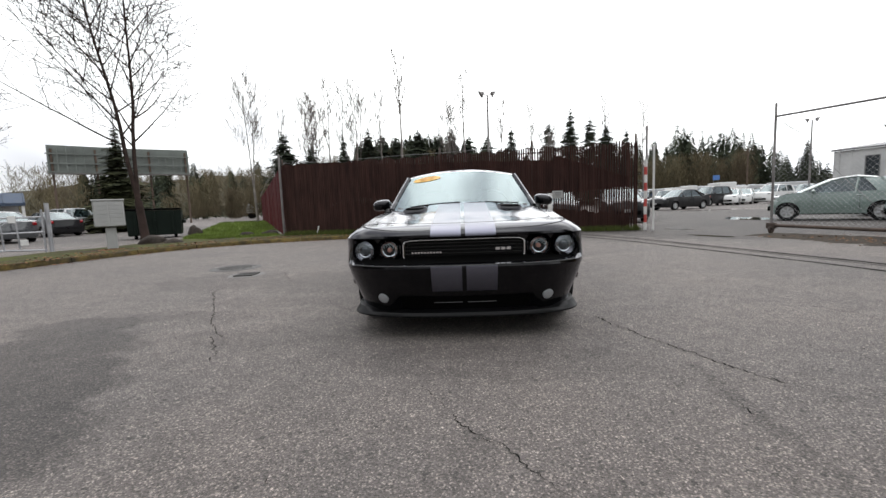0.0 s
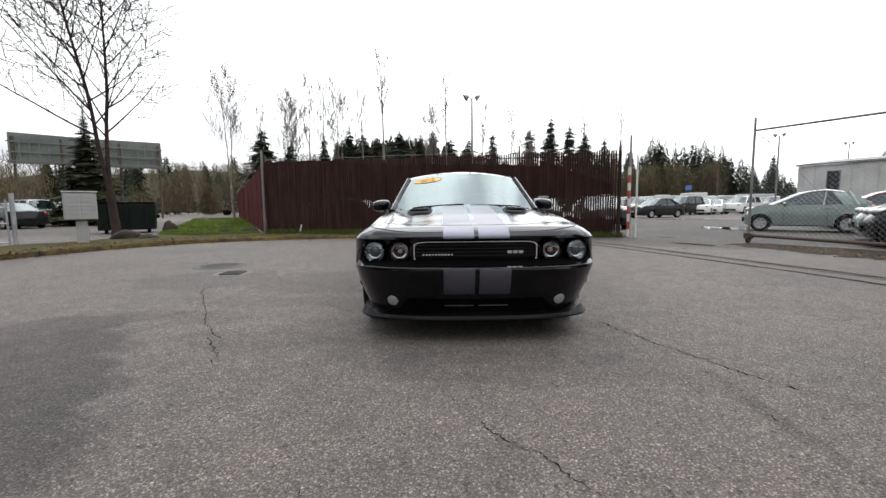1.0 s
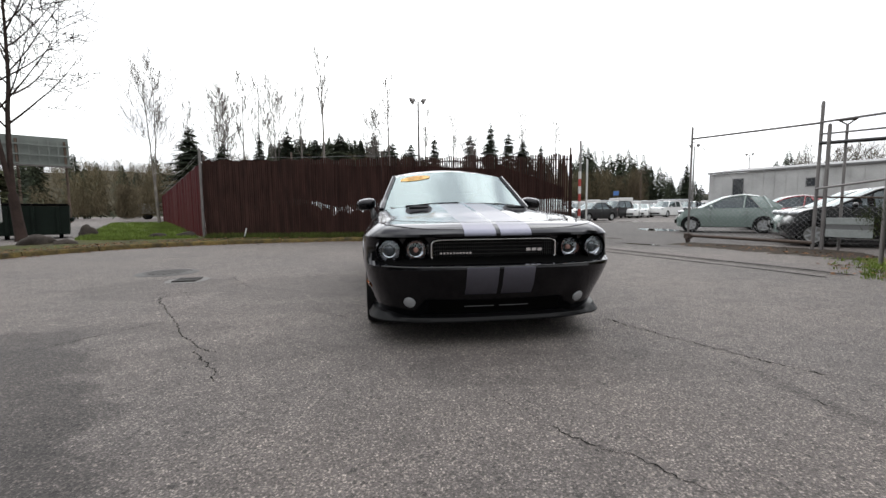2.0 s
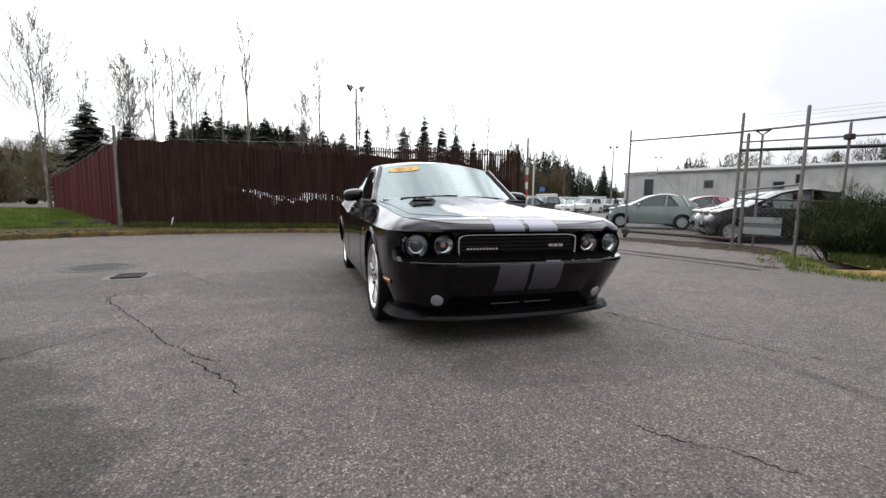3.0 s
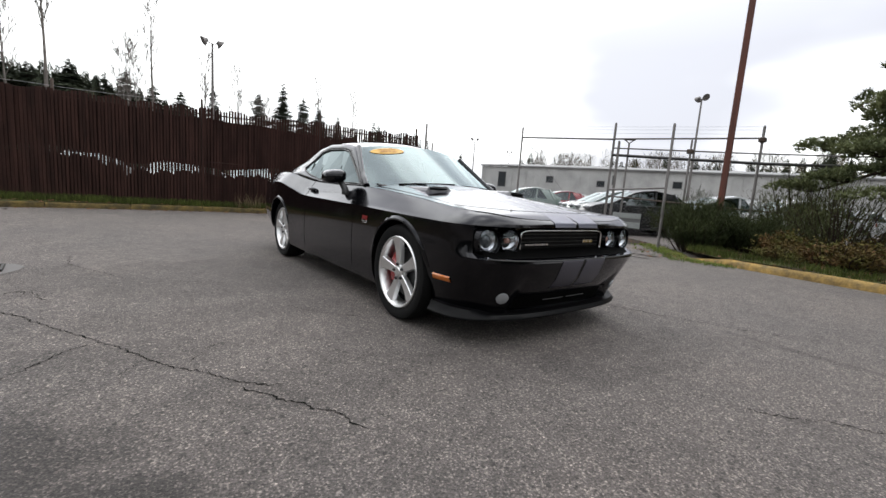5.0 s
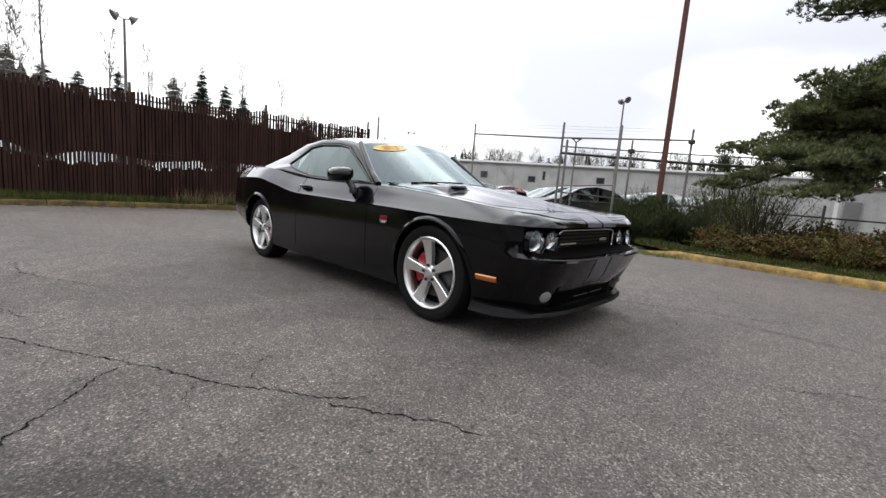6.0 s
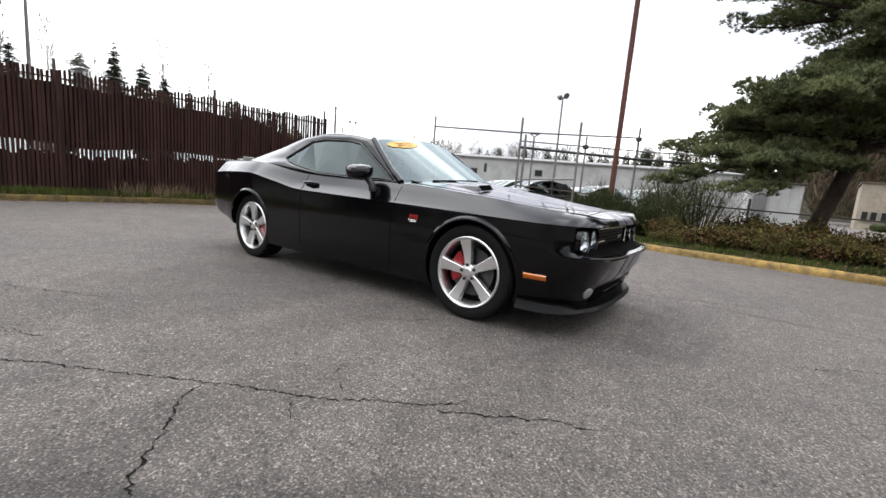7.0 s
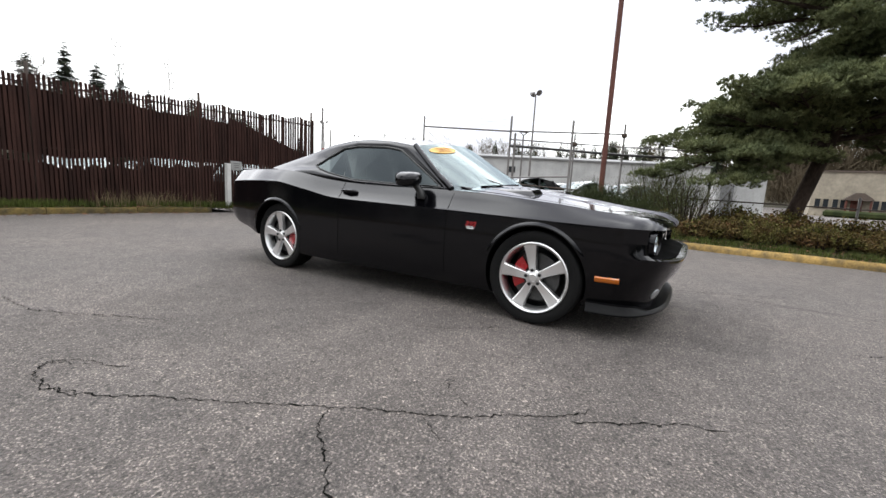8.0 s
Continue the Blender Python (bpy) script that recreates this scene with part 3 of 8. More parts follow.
def kerb_run(name, line, step, mat, label, side, low_end, prof):
    root = tagged(new(name), label, "kerb", kind="structure")
    stops = along([tuple(p) for p in line], step)
    joint = 0.012 if step > 1 else 0.003
    mesh = {}
    for j, ((p, d), (q, _)) in enumerate(zip(stops, stops[1:])):
        ln = (q - p).length
        first = low_end and j == 0
        key = (round(ln, 2), first)
        if key not in mesh:
            bm = bmesh.new()
            n = 5
            rows = [[((k / n) * (ln - joint) + joint / 2, side * a, b * (min(1.0, 0.15 + 0.85 * k / n) if first else 1.0)) for a, b in prof] for k in range(n + 1)]
            vs = [[bm.verts.new(v) for v in r] for r in rows]
            for a, b in zip(vs, vs[1:]):
                for k in range(len(prof) - 1):
                    bm.faces.new((a[k], a[k + 1], b[k + 1], b[k]))
            bm.faces.new(vs[0])
            bm.faces.new(vs[-1][::-1])
            for v in bm.verts:
                v.co += Vector((0, noise.noise(v.co * 6) * 0.006, noise.noise(v.co * 5 + Vector((3, 1, 2))) * 0.007 if v.co.z > 0 else 0))
            bmesh.ops.recalc_face_normals(bm, faces=bm.faces[:])
            me = bpy.data.meshes.new("kerb_stone")
            bm.to_mesh(me)
            bm.free()
            mesh[key] = finish(me, mat, 45)
        hang("kerb_stone", mesh[key], root, "", pose(p.x, p.y, rng.uniform(-0.006, 0.004), 0, 0, math.degrees(math.atan2((q - p).y, (q - p).x))))
    return root


def verge(name, front, back, mat, label, amp=0.03, cols=14, z0=0.115):
    """A verge between two lines of the same count, with uneven ground."""
    rows = []
    for a, b in zip(front, back):
        a, b = Vector(a), Vector(b)
        row = []
        for k in range(cols + 1):
            p = a.lerp(b, k / cols)
            row.append((p.x, p.y, z0 + amp * noise.noise(Vector((p.x * 0.9, p.y * 0.9, 0))) + amp * 0.6 * noise.noise(Vector((p.x * 3, p.y * 3, 4))) - (0.13 if k == cols else 0)))
        rows.append(row)
    return tagged(part(name, grid(rows), mat, smooth=60), label, "verge", kind="structure")


SQUARE = [(0.0, -0.05), (0.015, 0.085), (0.035, 0.112), (0.06, 0.122), (0.15, 0.122), (0.165, 0.10), (0.165, -0.05)]
ROUNDED = [(-0.01, -0.05), (0.0, 0.035), (0.012, 0.075), (0.036, 0.108), (0.07, 0.126), (0.11, 0.128), (0.15, 0.112), (0.18, 0.07), (0.19, -0.05)]
kerb_run("kerb_north", KERB_N, 1.5, M["kerbmoss"], "weathered concrete kerb with worn yellow paint and moss", 1, False, SQUARE)
kerb_run("kerb_east", KERB_E[14:], 0.8, M["kerby"], "yellow painted concrete kerb beside the verge", 1, True, ROUNDED)

_n = len(KERB_N)
nf = [Vector((p.x, p.y + 0.10)) for p in KERB_N]
nb = []
for k, p in enumerate(KERB_N):
    if p.x < -8.2:
        nb.append(Vector((p.x - 2.0 - 0.5 * k / _n, p.y + 4.2)))
    else:
        nb.append(Vector((p.x + 0.0, 15.96 - 0.154 * (p.x + 7.7) + 0.5)))
for k in range(2, _n - 2):
    nb[k] = (nb[k - 1] + nb[k] + nb[k + 1]) / 3
verge("verge_north", nf, nb, M["soil"], "mossy soil strip between kerb and fence")
# the lawn runs back beside the red fence wing
LAWN_A = [(-11.2, 15.0), (-10.2, 14.7), (-9.4, 14.6), (-8.4, 14.8), (-7.6, 15.2)]
LAWN_B = [(-26.4, 40.0), (-25.4, 40.6), (-24.4, 41.0), (-23.4, 41.5), (-22.6, 42.0)]
verge("lawn", [Vector(p) for p in round_line(LAWN_A, 6)], [Vector(p) for p in round_line(LAWN_B, 6)], M["lawn"], "bright green mossy lawn", 0.05, 40, 0.10)
ef = [Vector((p.x + 0.10, p.y)) for p in KERB_E]
eb = []
for p in KERB_E:
    eb.append(Vector((9.3 + (6.5 - p.y) * 0.40, p.y + 1.6)))
verge("verge_east", ef, eb, M["soil"], "leaf-strewn soil bank with moss", 0.05, 20, 0.12)


def creep(name, front, back, mat, label, rise, ragged, seed):
    """Soil or moss spreading over the asphalt: a ragged, feathered front edge that lies on it."""
    rows, cols = [], 16
    for a, b in zip(round_line(front, 26), round_line(back, 26)):
        q = Vector((a.x * 4.0, a.y * 4.0, seed))
        push = ragged * (noise.noise(q) + 0.8 * noise.noise(q * 3.1) + 0.6 * noise.noise(q * 8.7))
        a = a + (b - a).normalized() * push
        row = []
        for k in range(cols + 1):
            u = k / cols
            p = a.lerp(b, u)
            lump = 0.55 + 0.6 * noise.noise(Vector((p.x * 7, p.y * 7, seed))) + 0.35 * noise.noise(Vector((p.x * 19, p.y * 19, seed)))
            row.append((p.x, p.y, 0.003 + rise * min(1.0, u * 2.5) * max(0.1, lump)))
        rows.append(row)
    return tagged(part(name, grid(rows), mat, smooth=60), label, "verge", kind="structure")


creep("moss_edge", [(7.2, 7.45), (6.35, 6.5), (5.75, 5.85), (5.45, 5.45), (5.60, 5.15), (5.64, 4.75)],
      [(7.9, 7.6), (7.2, 6.7), (6.6, 6.1), (6.1, 5.75), (5.82, 5.3), (5.74, 4.8)], M["moss"], "bright moss creeping over the asphalt at the kerb's end", 0.030, 0.16, 3.0)
creep("dirt_strip", [(6.1, 11.2), (6.4, 9.8), (6.8, 8.4), (7.1, 7.5)],
      [(7.0, 11.6), (8.2, 9.6), (8.4, 8.5), (7.9, 7.6)], M["dirt"], "brown dirt and dead leaves along the yard fence", 0.020, 0.22, 8.0)


def scatter_blades(name, spots, mat, label, h=(0.05, 0.14), count=14, spread=0.10, category="grass"):
    """Many single blades in tufts round the spots, as one mesh."""
    vs, fs = [], []
    for x, y, z in spots:
        for _ in range(count):
            a, r = rng.uniform(0, 6.283), spread * math.sqrt(rng.random())
            bx, by = x + r * math.cos(a), y + r * math.sin(a)
            hh, w, lean, la = rng.uniform(*h), rng.uniform(0.003, 0.007), rng.uniform(0, 0.6), rng.uniform(0, 6.283)
            ca, sa = math.cos(a + 1.3), math.sin(a + 1.3)
            i = len(vs)
            mx, my = bx + math.cos(la) * lean * hh * 0.35, by + math.sin(la) * lean * hh * 0.35
            tx, ty = bx + math.cos(la) * lean * hh, by + math.sin(la) * lean * hh
            vs += [(bx - ca * w, by - sa * w, z), (bx + ca * w, by + sa * w, z), (mx + ca * w * 0.7, my + sa * w * 0.7, z + hh * 0.6), (mx - ca * w * 0.7, my - sa * w * 0.7, z + hh * 0.6), (tx, ty, z + hh)]
            fs += [(i, i + 1, i + 2, i + 3), (i + 3, i + 2, i + 4)]
    return tagged(raw(name, vs, fs, mat), label, category, kind="stuff")


def fence_y(x):
    return 15.96 - 0.154 * (x + 7.7)


spots = []
for _ in range(2300):
    x = rng.uniform(-7.4, 4.6)
    d = rng.random() ** 1.4
    y = fence_y(x) - 0.06 - d * 0.9
    kern = [p for p in KERB_N if abs(p.x - x) < 0.35]
    if x < 2.0 and kern and y < kern[0].y + 0.2:
        continue
    if x > 2.0 and y < fence_y(x) - 0.5:
        continue
    spots.append((x, y, 0.10 if x < 2.2 else 0.02))
scatter_blades("fence_grass", spots, M["dullblade"], "short green grass along the foot of the fence", (0.06, 0.20), 9, 0.10)
scatter_blades("dry_grass", [(x, fence_y(x) - rng.uniform(0.05, 0.4), 0.1) for x in [rng.gauss(0.1, 0.55) for _ in range(42)]], M["dry"], "tall pale dry grass at the fence foot", (0.18, 0.46), 8, 0.12)
spots = []
for _ in range(3600):
    t, u = rng.random(), rng.random() ** 1.7
    k = rng.uniform(0, 4 - 1e-6)
    i = int(k)
    a = Vector(LAWN_A[i]).lerp(Vector(LAWN_A[i + 1]), k - i)
    b = Vector(LAWN_B[i]).lerp(Vector(LAWN_B[i + 1]), k - i)
    p = a.lerp(b, u)
    spots.append((p.x, p.y, 0.11))
scatter_blades("lawn_grass", spots, M["blade"], "short bright green lawn grass", (0.05, 0.13), 8, 0.16)
spots = []
for _ in range(800):
    p = rng.choice(KERB_E)
    if p.y < -3:
        continue
    spots.append((p.x + 0.2 + rng.random() ** 2 * 0.9, p.y + rng.uniform(-0.15, 0.15), 0.12))
scatter_blades("verge_grass", spots, M["dullblade"], "mossy green grass behind the yellow kerb", (0.04, 0.15), 8, 0.10)


_mo = [(7.1, 7.2), (6.6, 6.7), (6.1, 6.35), (5.7, 5.95), (5.45, 5.5), (5.5, 5.0)]
scatter_blades("moss_grass", [(x + rng.gauss(0, 0.18), y + rng.gauss(0, 0.18), 0.012) for x, y in _mo for _ in range(26)], M["blade"], "short mossy grass at the kerb's end", (0.02, 0.07), 8, 0.08)


def litter(name, centres, n, spread, label):
    vs, fs = [], []
    for _ in range(n):
        cx, cy, cz = rng.choice(centres)
        x, y, s, a = cx + rng.gauss(0, spread), cy + rng.gauss(0, spread), rng.uniform(0.018, 0.05), rng.uniform(0, 6.28)
        i = len(vs)
        c, q = math.cos(a) * s, math.sin(a) * s
        vs += [(x - c, y - q, cz + rng.uniform(0.004, 0.015)), (x + q * 0.5, y - c * 0.5, cz + rng.uniform(0.004, 0.03)), (x + c, y + q, cz + rng.uniform(0.004, 0.02)), (x - q * 0.5, y + c * 0.5, cz + 0.006)]
        fs.append((i, i + 1, i + 2, i + 3))
    return tagged(raw(name, vs, fs, M["leaf"]), label, "leaf litter", kind="stuff")


litter("leaf_litter", [(p.x + 0.5, p.y, 0.125) for p in KERB_E] + [(p.x + 0.9, p.y, 0.14) for p in KERB_E], 900, 0.25, "fallen brown leaves on the bank")
litter("fence_leaves", [(7.2, 8.4, 0.014), (7.0, 9.4, 0.014), (7.4, 10.0, 0.014), (7.5, 7.9, 0.014), (6.6, 10.6, 0.014), (6.2, 6.5, 0.016), (5.6, 5.6, 0.016)], 260, 0.32, "brown leaves and debris along the yard fence")
litter("gutter_leaves", [(p.x, p.y - 0.10, 0.0) for p in KERB_N if p.x < 1] + [(-9.6, 11.6, 0.0), (-10.6, 11.3, 0.1)] * 14, 1100, 0.16, "brown leaves blown against the kerb")
litter("verge_leaves", [(p.x + 0.1, p.y + 0.45, 0.125) for p in KERB_N if p.x < 1] + [(p.x - 0.3, p.y + 0.75, 0.125) for p in KERB_N if p.x < -5], 1500, 0.22, "brown leaves lying on the verge")


# ---- slatted boundary fence ----
def slat_mesh(w, h, seed):
    """One stained slat with a chipped top."""
    r = random.Random(seed)
    bm = bmesh.new()
    t = 0.012
    top = [(-w / 2, h - r.uniform(0, 0.012)), (-w / 6, h - r.uniform(0, 0.008)), (w / 6, h - r.uniform(0, 0.008)), (w / 2, h - r.uniform(0, 0.012))]
    prism(bm, [(-w / 2, 0), (w / 2, 0)] + top[::-1], -t, t, "Y")
    bmesh.ops.recalc_face_normals(bm, faces=bm.faces[:])
    me = bpy.data.meshes.new("slat")
    bm.to_mesh(me)
    bm.free()
    return me


def slat_fence(name, p0, p1, pitch, tiers, mat, label, posts, rails, gap_near, post_h, wires, post_off=0.10):
    root = tagged(new(name), label, "fence", kind="structure")
    a, b = Vector(p0), Vector(p1)
    d = (b - a).normalized()
    n_ = Vector((d.y, -d.x))
    ln, ang = (b - a).length, math.degrees(math.atan2(d.y, d.x))
    store = {}
    count = int(ln / pitch)
    for base, height, wave in tiers:
        for k in range(count):
            s = (k + 0.5) * pitch
            h = height(s) if callable(height) else height
            bz = base(s) if callable(base) else base
            hh = round(h - bz, 1)
            w = round(pitch * gap_near(s, bz), 3)
            key = (hh, w, k % 4)
            if key not in store:
                store[key] = finish(slat_mesh(w, hh, k), mat)
            p = a + d * (s + rng.uniform(-0.006, 0.006)) + n_ * rng.uniform(-0.010, 0.010)
            hang("slat", store[key], root, "", pose(p.x, p.y, bz + (h - bz - hh) + rng.uniform(-0.015, 0.015), rng.uniform(-0.3, 0.3), rng.uniform(-0.22, 0.22), ang + rng.uniform(-2.0, 2.0)))
    for s in posts:
        bm = bmesh.new()
        tube(bm, [(0, 0, -0.1), (0, 0, post_h - 0.02), (0, 0, post_h)], [0.032, 0.032, 0.018], 10)
        p = a + d * s - n_ * post_off
        part("fence_post", bm, M["rust"], root, "galvanised tube post", 40, pose(p.x, p.y, 0))
    for z in rails:
        bm = bmesh.new()
        p, q = a - n_ * post_off, b - n_ * post_off
        tube(bm, [(p.x, p.y, z), (q.x, q.y, z)], 0.020, 8)
        part("fence_rail", bm, M["rust"], root, "dull steel rail", 40)
    for z in wires:
        bm = bmesh.new()
        p, q = a - n_ * 0.12, b - n_ * 0.12
        m_ = 24
        tube(bm, [(p.x + (q.x - p.x) * k / m_, p.y + (q.y - p.y) * k / m_, z - 0.02 * math.sin(math.pi * ((k / m_ * 5) % 1))) for k in range(m_ + 1)], 0.004, 4)
        part("barbed_wire", bm, M["wire"], root, "strand of wire")
    return root


FX0, FX1 = -7.7, 4.62


def upper_base(s):
    """Foot of the upper slats: it sags in waves, and the light shows through the gap."""
    return smooth_at(s, [(0.0, 1.15), (1.9, 1.15), (2.4, 1.34), (3.0, 1.39), (3.9, 1.29), (4.7, 1.10), (5.4, 1.21), (6.0, 1.19), (6.7, 1.11), (7.4, 1.18), (8.0, 1.25), (9.0, 1.24), (10.0, 1.22), (12.4, 1.32)])


def lower_top(s):
    """Torn upper edge of the lower cloth, a narrow gap below the upper one."""
    gap = smooth_at(s, [(0.0, 0.03), (1.8, 0.05), (2.6, 0.09), (3.8, 0.10), (4.6, 0.12), (5.4, 0.14), (6.6, 0.15), (7.3, 0.16), (8.2, 0.12), (8.8, 0.08), (9.6, 0.06)])
    tear = abs(noise.noise(Vector((s * 11.0, 0.7, 0.0)))) * 0.22 + max(0.0, noise.noise(Vector((s * 4.1, 4.7, 0.0)))) * 0.22
    return upper_base(s) - 0.75 * gap - (tear if 2.4 < s < 9.4 else 0.0)


def open_ness(s, base):
    """Share of the pitch that a slat covers; sparser towards the gate."""
    if base > 0.5:
        return 0.72
    return 0.84 if s < 3.0 else 0.74 if s < 6.5 else 0.68


FENCE = slat_fence("fence_north", (FX0, fence_y(FX0)), (FX1, fence_y(FX1)), 0.072,
                   [(0.06, lambda s: 2.70 + 0.02 * math.sin(s * 2.2) + 0.03 * math.sin(s * 9.1), 0)],
                   M["slat"], "tall dark brown slatted fence backed with sagging screen cloth", [0.0, 3.1, 6.2, 9.3, 12.4], [1.30, 2.56], open_ness, 2.95, [2.80])


def screen_cloth(s0, s1, low, high, label):
    n = int((s1 - s0) / 0.05)
    d = Vector((FX1 - FX0, fence_y(FX1) - fence_y(FX0))).normalized()
    rows = []
    for k in range(n + 1):
        s = s0 + (s1 - s0) * k / n
        p = Vector((FX0, fence_y(FX0))) + d * s
        o = 0.075 + 0.012 * math.sin(s * 2.1)
        lo, hi = low(s), high(s)
        rows.append([(p.x - d.y * o, p.y + d.x * o, lo + (hi - lo) * j / 6) for j in range(7)])
    part("screen_cloth", grid(rows), M["cloth"], FENCE, label, 60)


screen_cloth(0.0, 10.0, lambda s: 0.9 if s < 0.6 else upper_base(s), lambda s: smooth_at(s, [(0.0, 2.68), (3.4, 2.67), (4.8, 2.52), (6.0, 2.44), (10.0, 2.34)]) + 0.03 * math.sin(s * 1.1) + 0.02 * math.sin(s * 4.3), "dark brown cloth sagging behind the slats")
screen_cloth(10.0, 12.2, lambda s: upper_base(s) + 0.02, lambda s: 2.45 - 0.36 * (s - 10.0), "torn end of the dark cloth")
screen_cloth(0.0, 9.6, lambda s: 0.06, lambda s: lower_top(s) - 0.02, "dark brown cloth along the fence foot")
screen_cloth(9.6, 12.2, lambda s: 0.06, lambda s: 0.78 - 0.10 * (s - 9.6) + 0.16 * noise.noise(Vector((s * 6.0, 2.0, 0.0))), "ragged dark cloth at the fence foot by the gate")
WING1 = (-26.0, 47.2)
slat_fence("fence_wing", (FX0 - 0.05, fence_y(FX0) + 0.05), WING1, 0.30, [(0.02, 2.66, 0)], M["redslat"], "dull red panelled fence wing with barbed wire arms", [4.0, 8.0, 12.0, 16.0, 20.0, 24.0, 28.0, 32.0], [2.68], lambda s, b: 0.998, 2.66, [2.80, 2.90], -0.10)
_cp = bmesh.new()
tube(_cp, [(FX0 - 0.02, fence_y(FX0) - 0.10, 0.0), (FX0 - 0.02, fence_y(FX0) - 0.10, 3.10), (FX0 - 0.02, fence_y(FX0) - 0.10, 3.12)], [0.045, 0.045, 0.02], 10)
part("corner_post", _cp, M["galv"], FENCE, "weathered pale corner post", 40)
wing = bpy.data.objects["fence_wing"]
_d = (Vector(WING1) - Vector((FX0, fence_y(FX0)))).normalized()
for k in range(9):
    p = Vector((FX0, fence_y(FX0))) + _d * (1.2 + 3.6 * k)
    bm = bmesh.new()
    tube(bm, [(p.x, p.y, 2.66), (p.x - 0.26 * _d.y * -1, p.y - 0.26 * _d.x, 2.98)], 0.012, 6)
    part("wire_arm", bm, M["galv"], wing, "slanting steel wire arm")


# pale stake leaning at the fence foot
_st = bmesh.new()
tube(_st, [(-6.12, 15.10, 0.06), (-6.04, 15.14, 0.42)], 0.022, 8)
tagged(part("stake", _st, M["white"], None, "", 40), "short pale stake leaning at the fence foot", "stake")


# ---- gate posts, rolling gate and yard fence ----
def post(parent, x, y, h, r, mat, label, lean=(0, 0)):
    bm = bmesh.new()
    tube(bm, [(x, y, -0.1), (x + lean[0], y + lean[1], h - r), (x + lean[0], y + lean[1], h)], [r, r, r * 0.6], 12)
    return part("post", bm, mat, parent, label, 40)


def bar(parent, a, b, r, mat, name="rail", label="galvanised rail"):
    bm = bmesh.new()
    tube(bm, [a, b], r, 8)
    return part(name, bm, mat, parent, label, 40)


def chain_link(parent, a, b, z0, z1, cell=0.11, r=0.0016):
    """Woven wire between two ground points: zigzag wires, each a thin tube, in one mesh."""
    a, b = Vector(a), Vector(b)
    d, ln = (b - a).normalized(), (b - a).length
    n_ = Vector((d.y, -d.x))
    vs, fs = [], []
    rows = int((z1 - z0) / cell)
    for k in range(int(ln / cell)):
        for j in range(rows):
            for s0, s1 in ((k, k + 1), (k + 1, k)):
                p, q = a + d * s0 * cell, a + d * s1 * cell
                za, zb = z0 + j * cell, z0 + (j + 1) * cell
                i = len(vs)
                off = n_ * r
                vs += [(p.x + off.x, p.y + off.y, za), (p.x - off.x, p.y - off.y, za), (p.x + d.x * r * 1.4, p.y + d.y * r * 1.4, za),
                       (q.x + off.x, q.y + off.y, zb), (q.x - off.x, q.y - off.y, zb), (q.x + d.x * r * 1.4, q.y + d.y * r * 1.4, zb)]
                fs += [(i, i + 1, i + 4, i + 3), (i + 1, i + 2, i + 5, i + 4), (i + 2, i, i + 3, i + 5)]
    return raw("chain_link", vs, fs, M["wire"], parent, "woven wire mesh")


G0, P2, P3, P3B, P4 = (6.93, 11.63), (8.10, 9.18), (6.84, 6.81), (8.88, 7.42), (9.96, 6.26)
yard = tagged(new("yard_gate"), "galvanised rolling gate with woven wire, standing open", "gate")
post(yard, *G0, 3.12, 0.028, M["galv"], "slim galvanised end post")
bar(yard, (*G0, 2.80), (*P2, 2.74), 0.026, M["galv"])
bar(yard, (*G0, 0.20), (*P2, 0.16), 0.040, M["rust"], "rail", "rusty bottom rail")
bar(yard, (G0[0] + 0.05, G0[1] - 0.1, 2.72), (P2[0] - 0.2, P2[1] + 0.42, 0.30), 0.0045, M["galv"], "brace", "slanting brace wire")
bar(yard, (*G0, 2.75), (G0[0] + 0.25, G0[1] - 0.52, 2.30), 0.007, M["galv"], "brace", "corner brace")
chain_link(yard, G0, P2, 0.22, 2.76)
nb_ = tagged(new("notice_board"), "dull grey and white board wired to the yard fence", "sign")
_a, _b = Vector((*P2, 0)), Vector((*P3B, 0))
nb_.matrix_world = pose(*_a.lerp(_b, 0.31).to_2d(), 0.51, 0, 0, math.degrees(math.atan2(_b.y - _a.y, _b.x - _a.x)))
for name_, z_, h_, mat_ in (("board", 0.0, 0.42, "roofgrey"), ("upper_band", 0.135, 0.14, "dullboard"), ("lower_band", -0.12, 0.16, "dullboard")):
    bm = bmesh.new()
    box(bm, (0, -0.045 if name_ == "board" else -0.055, z_), (0.74, 0.012, h_), None, 0.003)
    part(name_, bm, M[mat_], nb_, "" if name_ == "board" else "plain pale band")
bm = bmesh.new()
lathe(bm, [(0.0, -0.03), (0.085, -0.03), (0.10, -0.02), (0.085, 0.0), (0.10, 0.02), (0.085, 0.03), (0.0, 0.03)], 20)
part("roller", bm, M["rust"], yard, "rusty steel guide wheel", 30, pose(G0[0], G0[1], 0.10, 0, 0, 30))
bm = bmesh.new()
box(bm, (0, 0, 0.19), (0.20, 0.10, 0.14), None, 0.01)
part("roller_bracket", bm, M["rust"], yard, "rusty wheel bracket", None, pose(G0[0], G0[1], 0.0, 0, 0, 115))

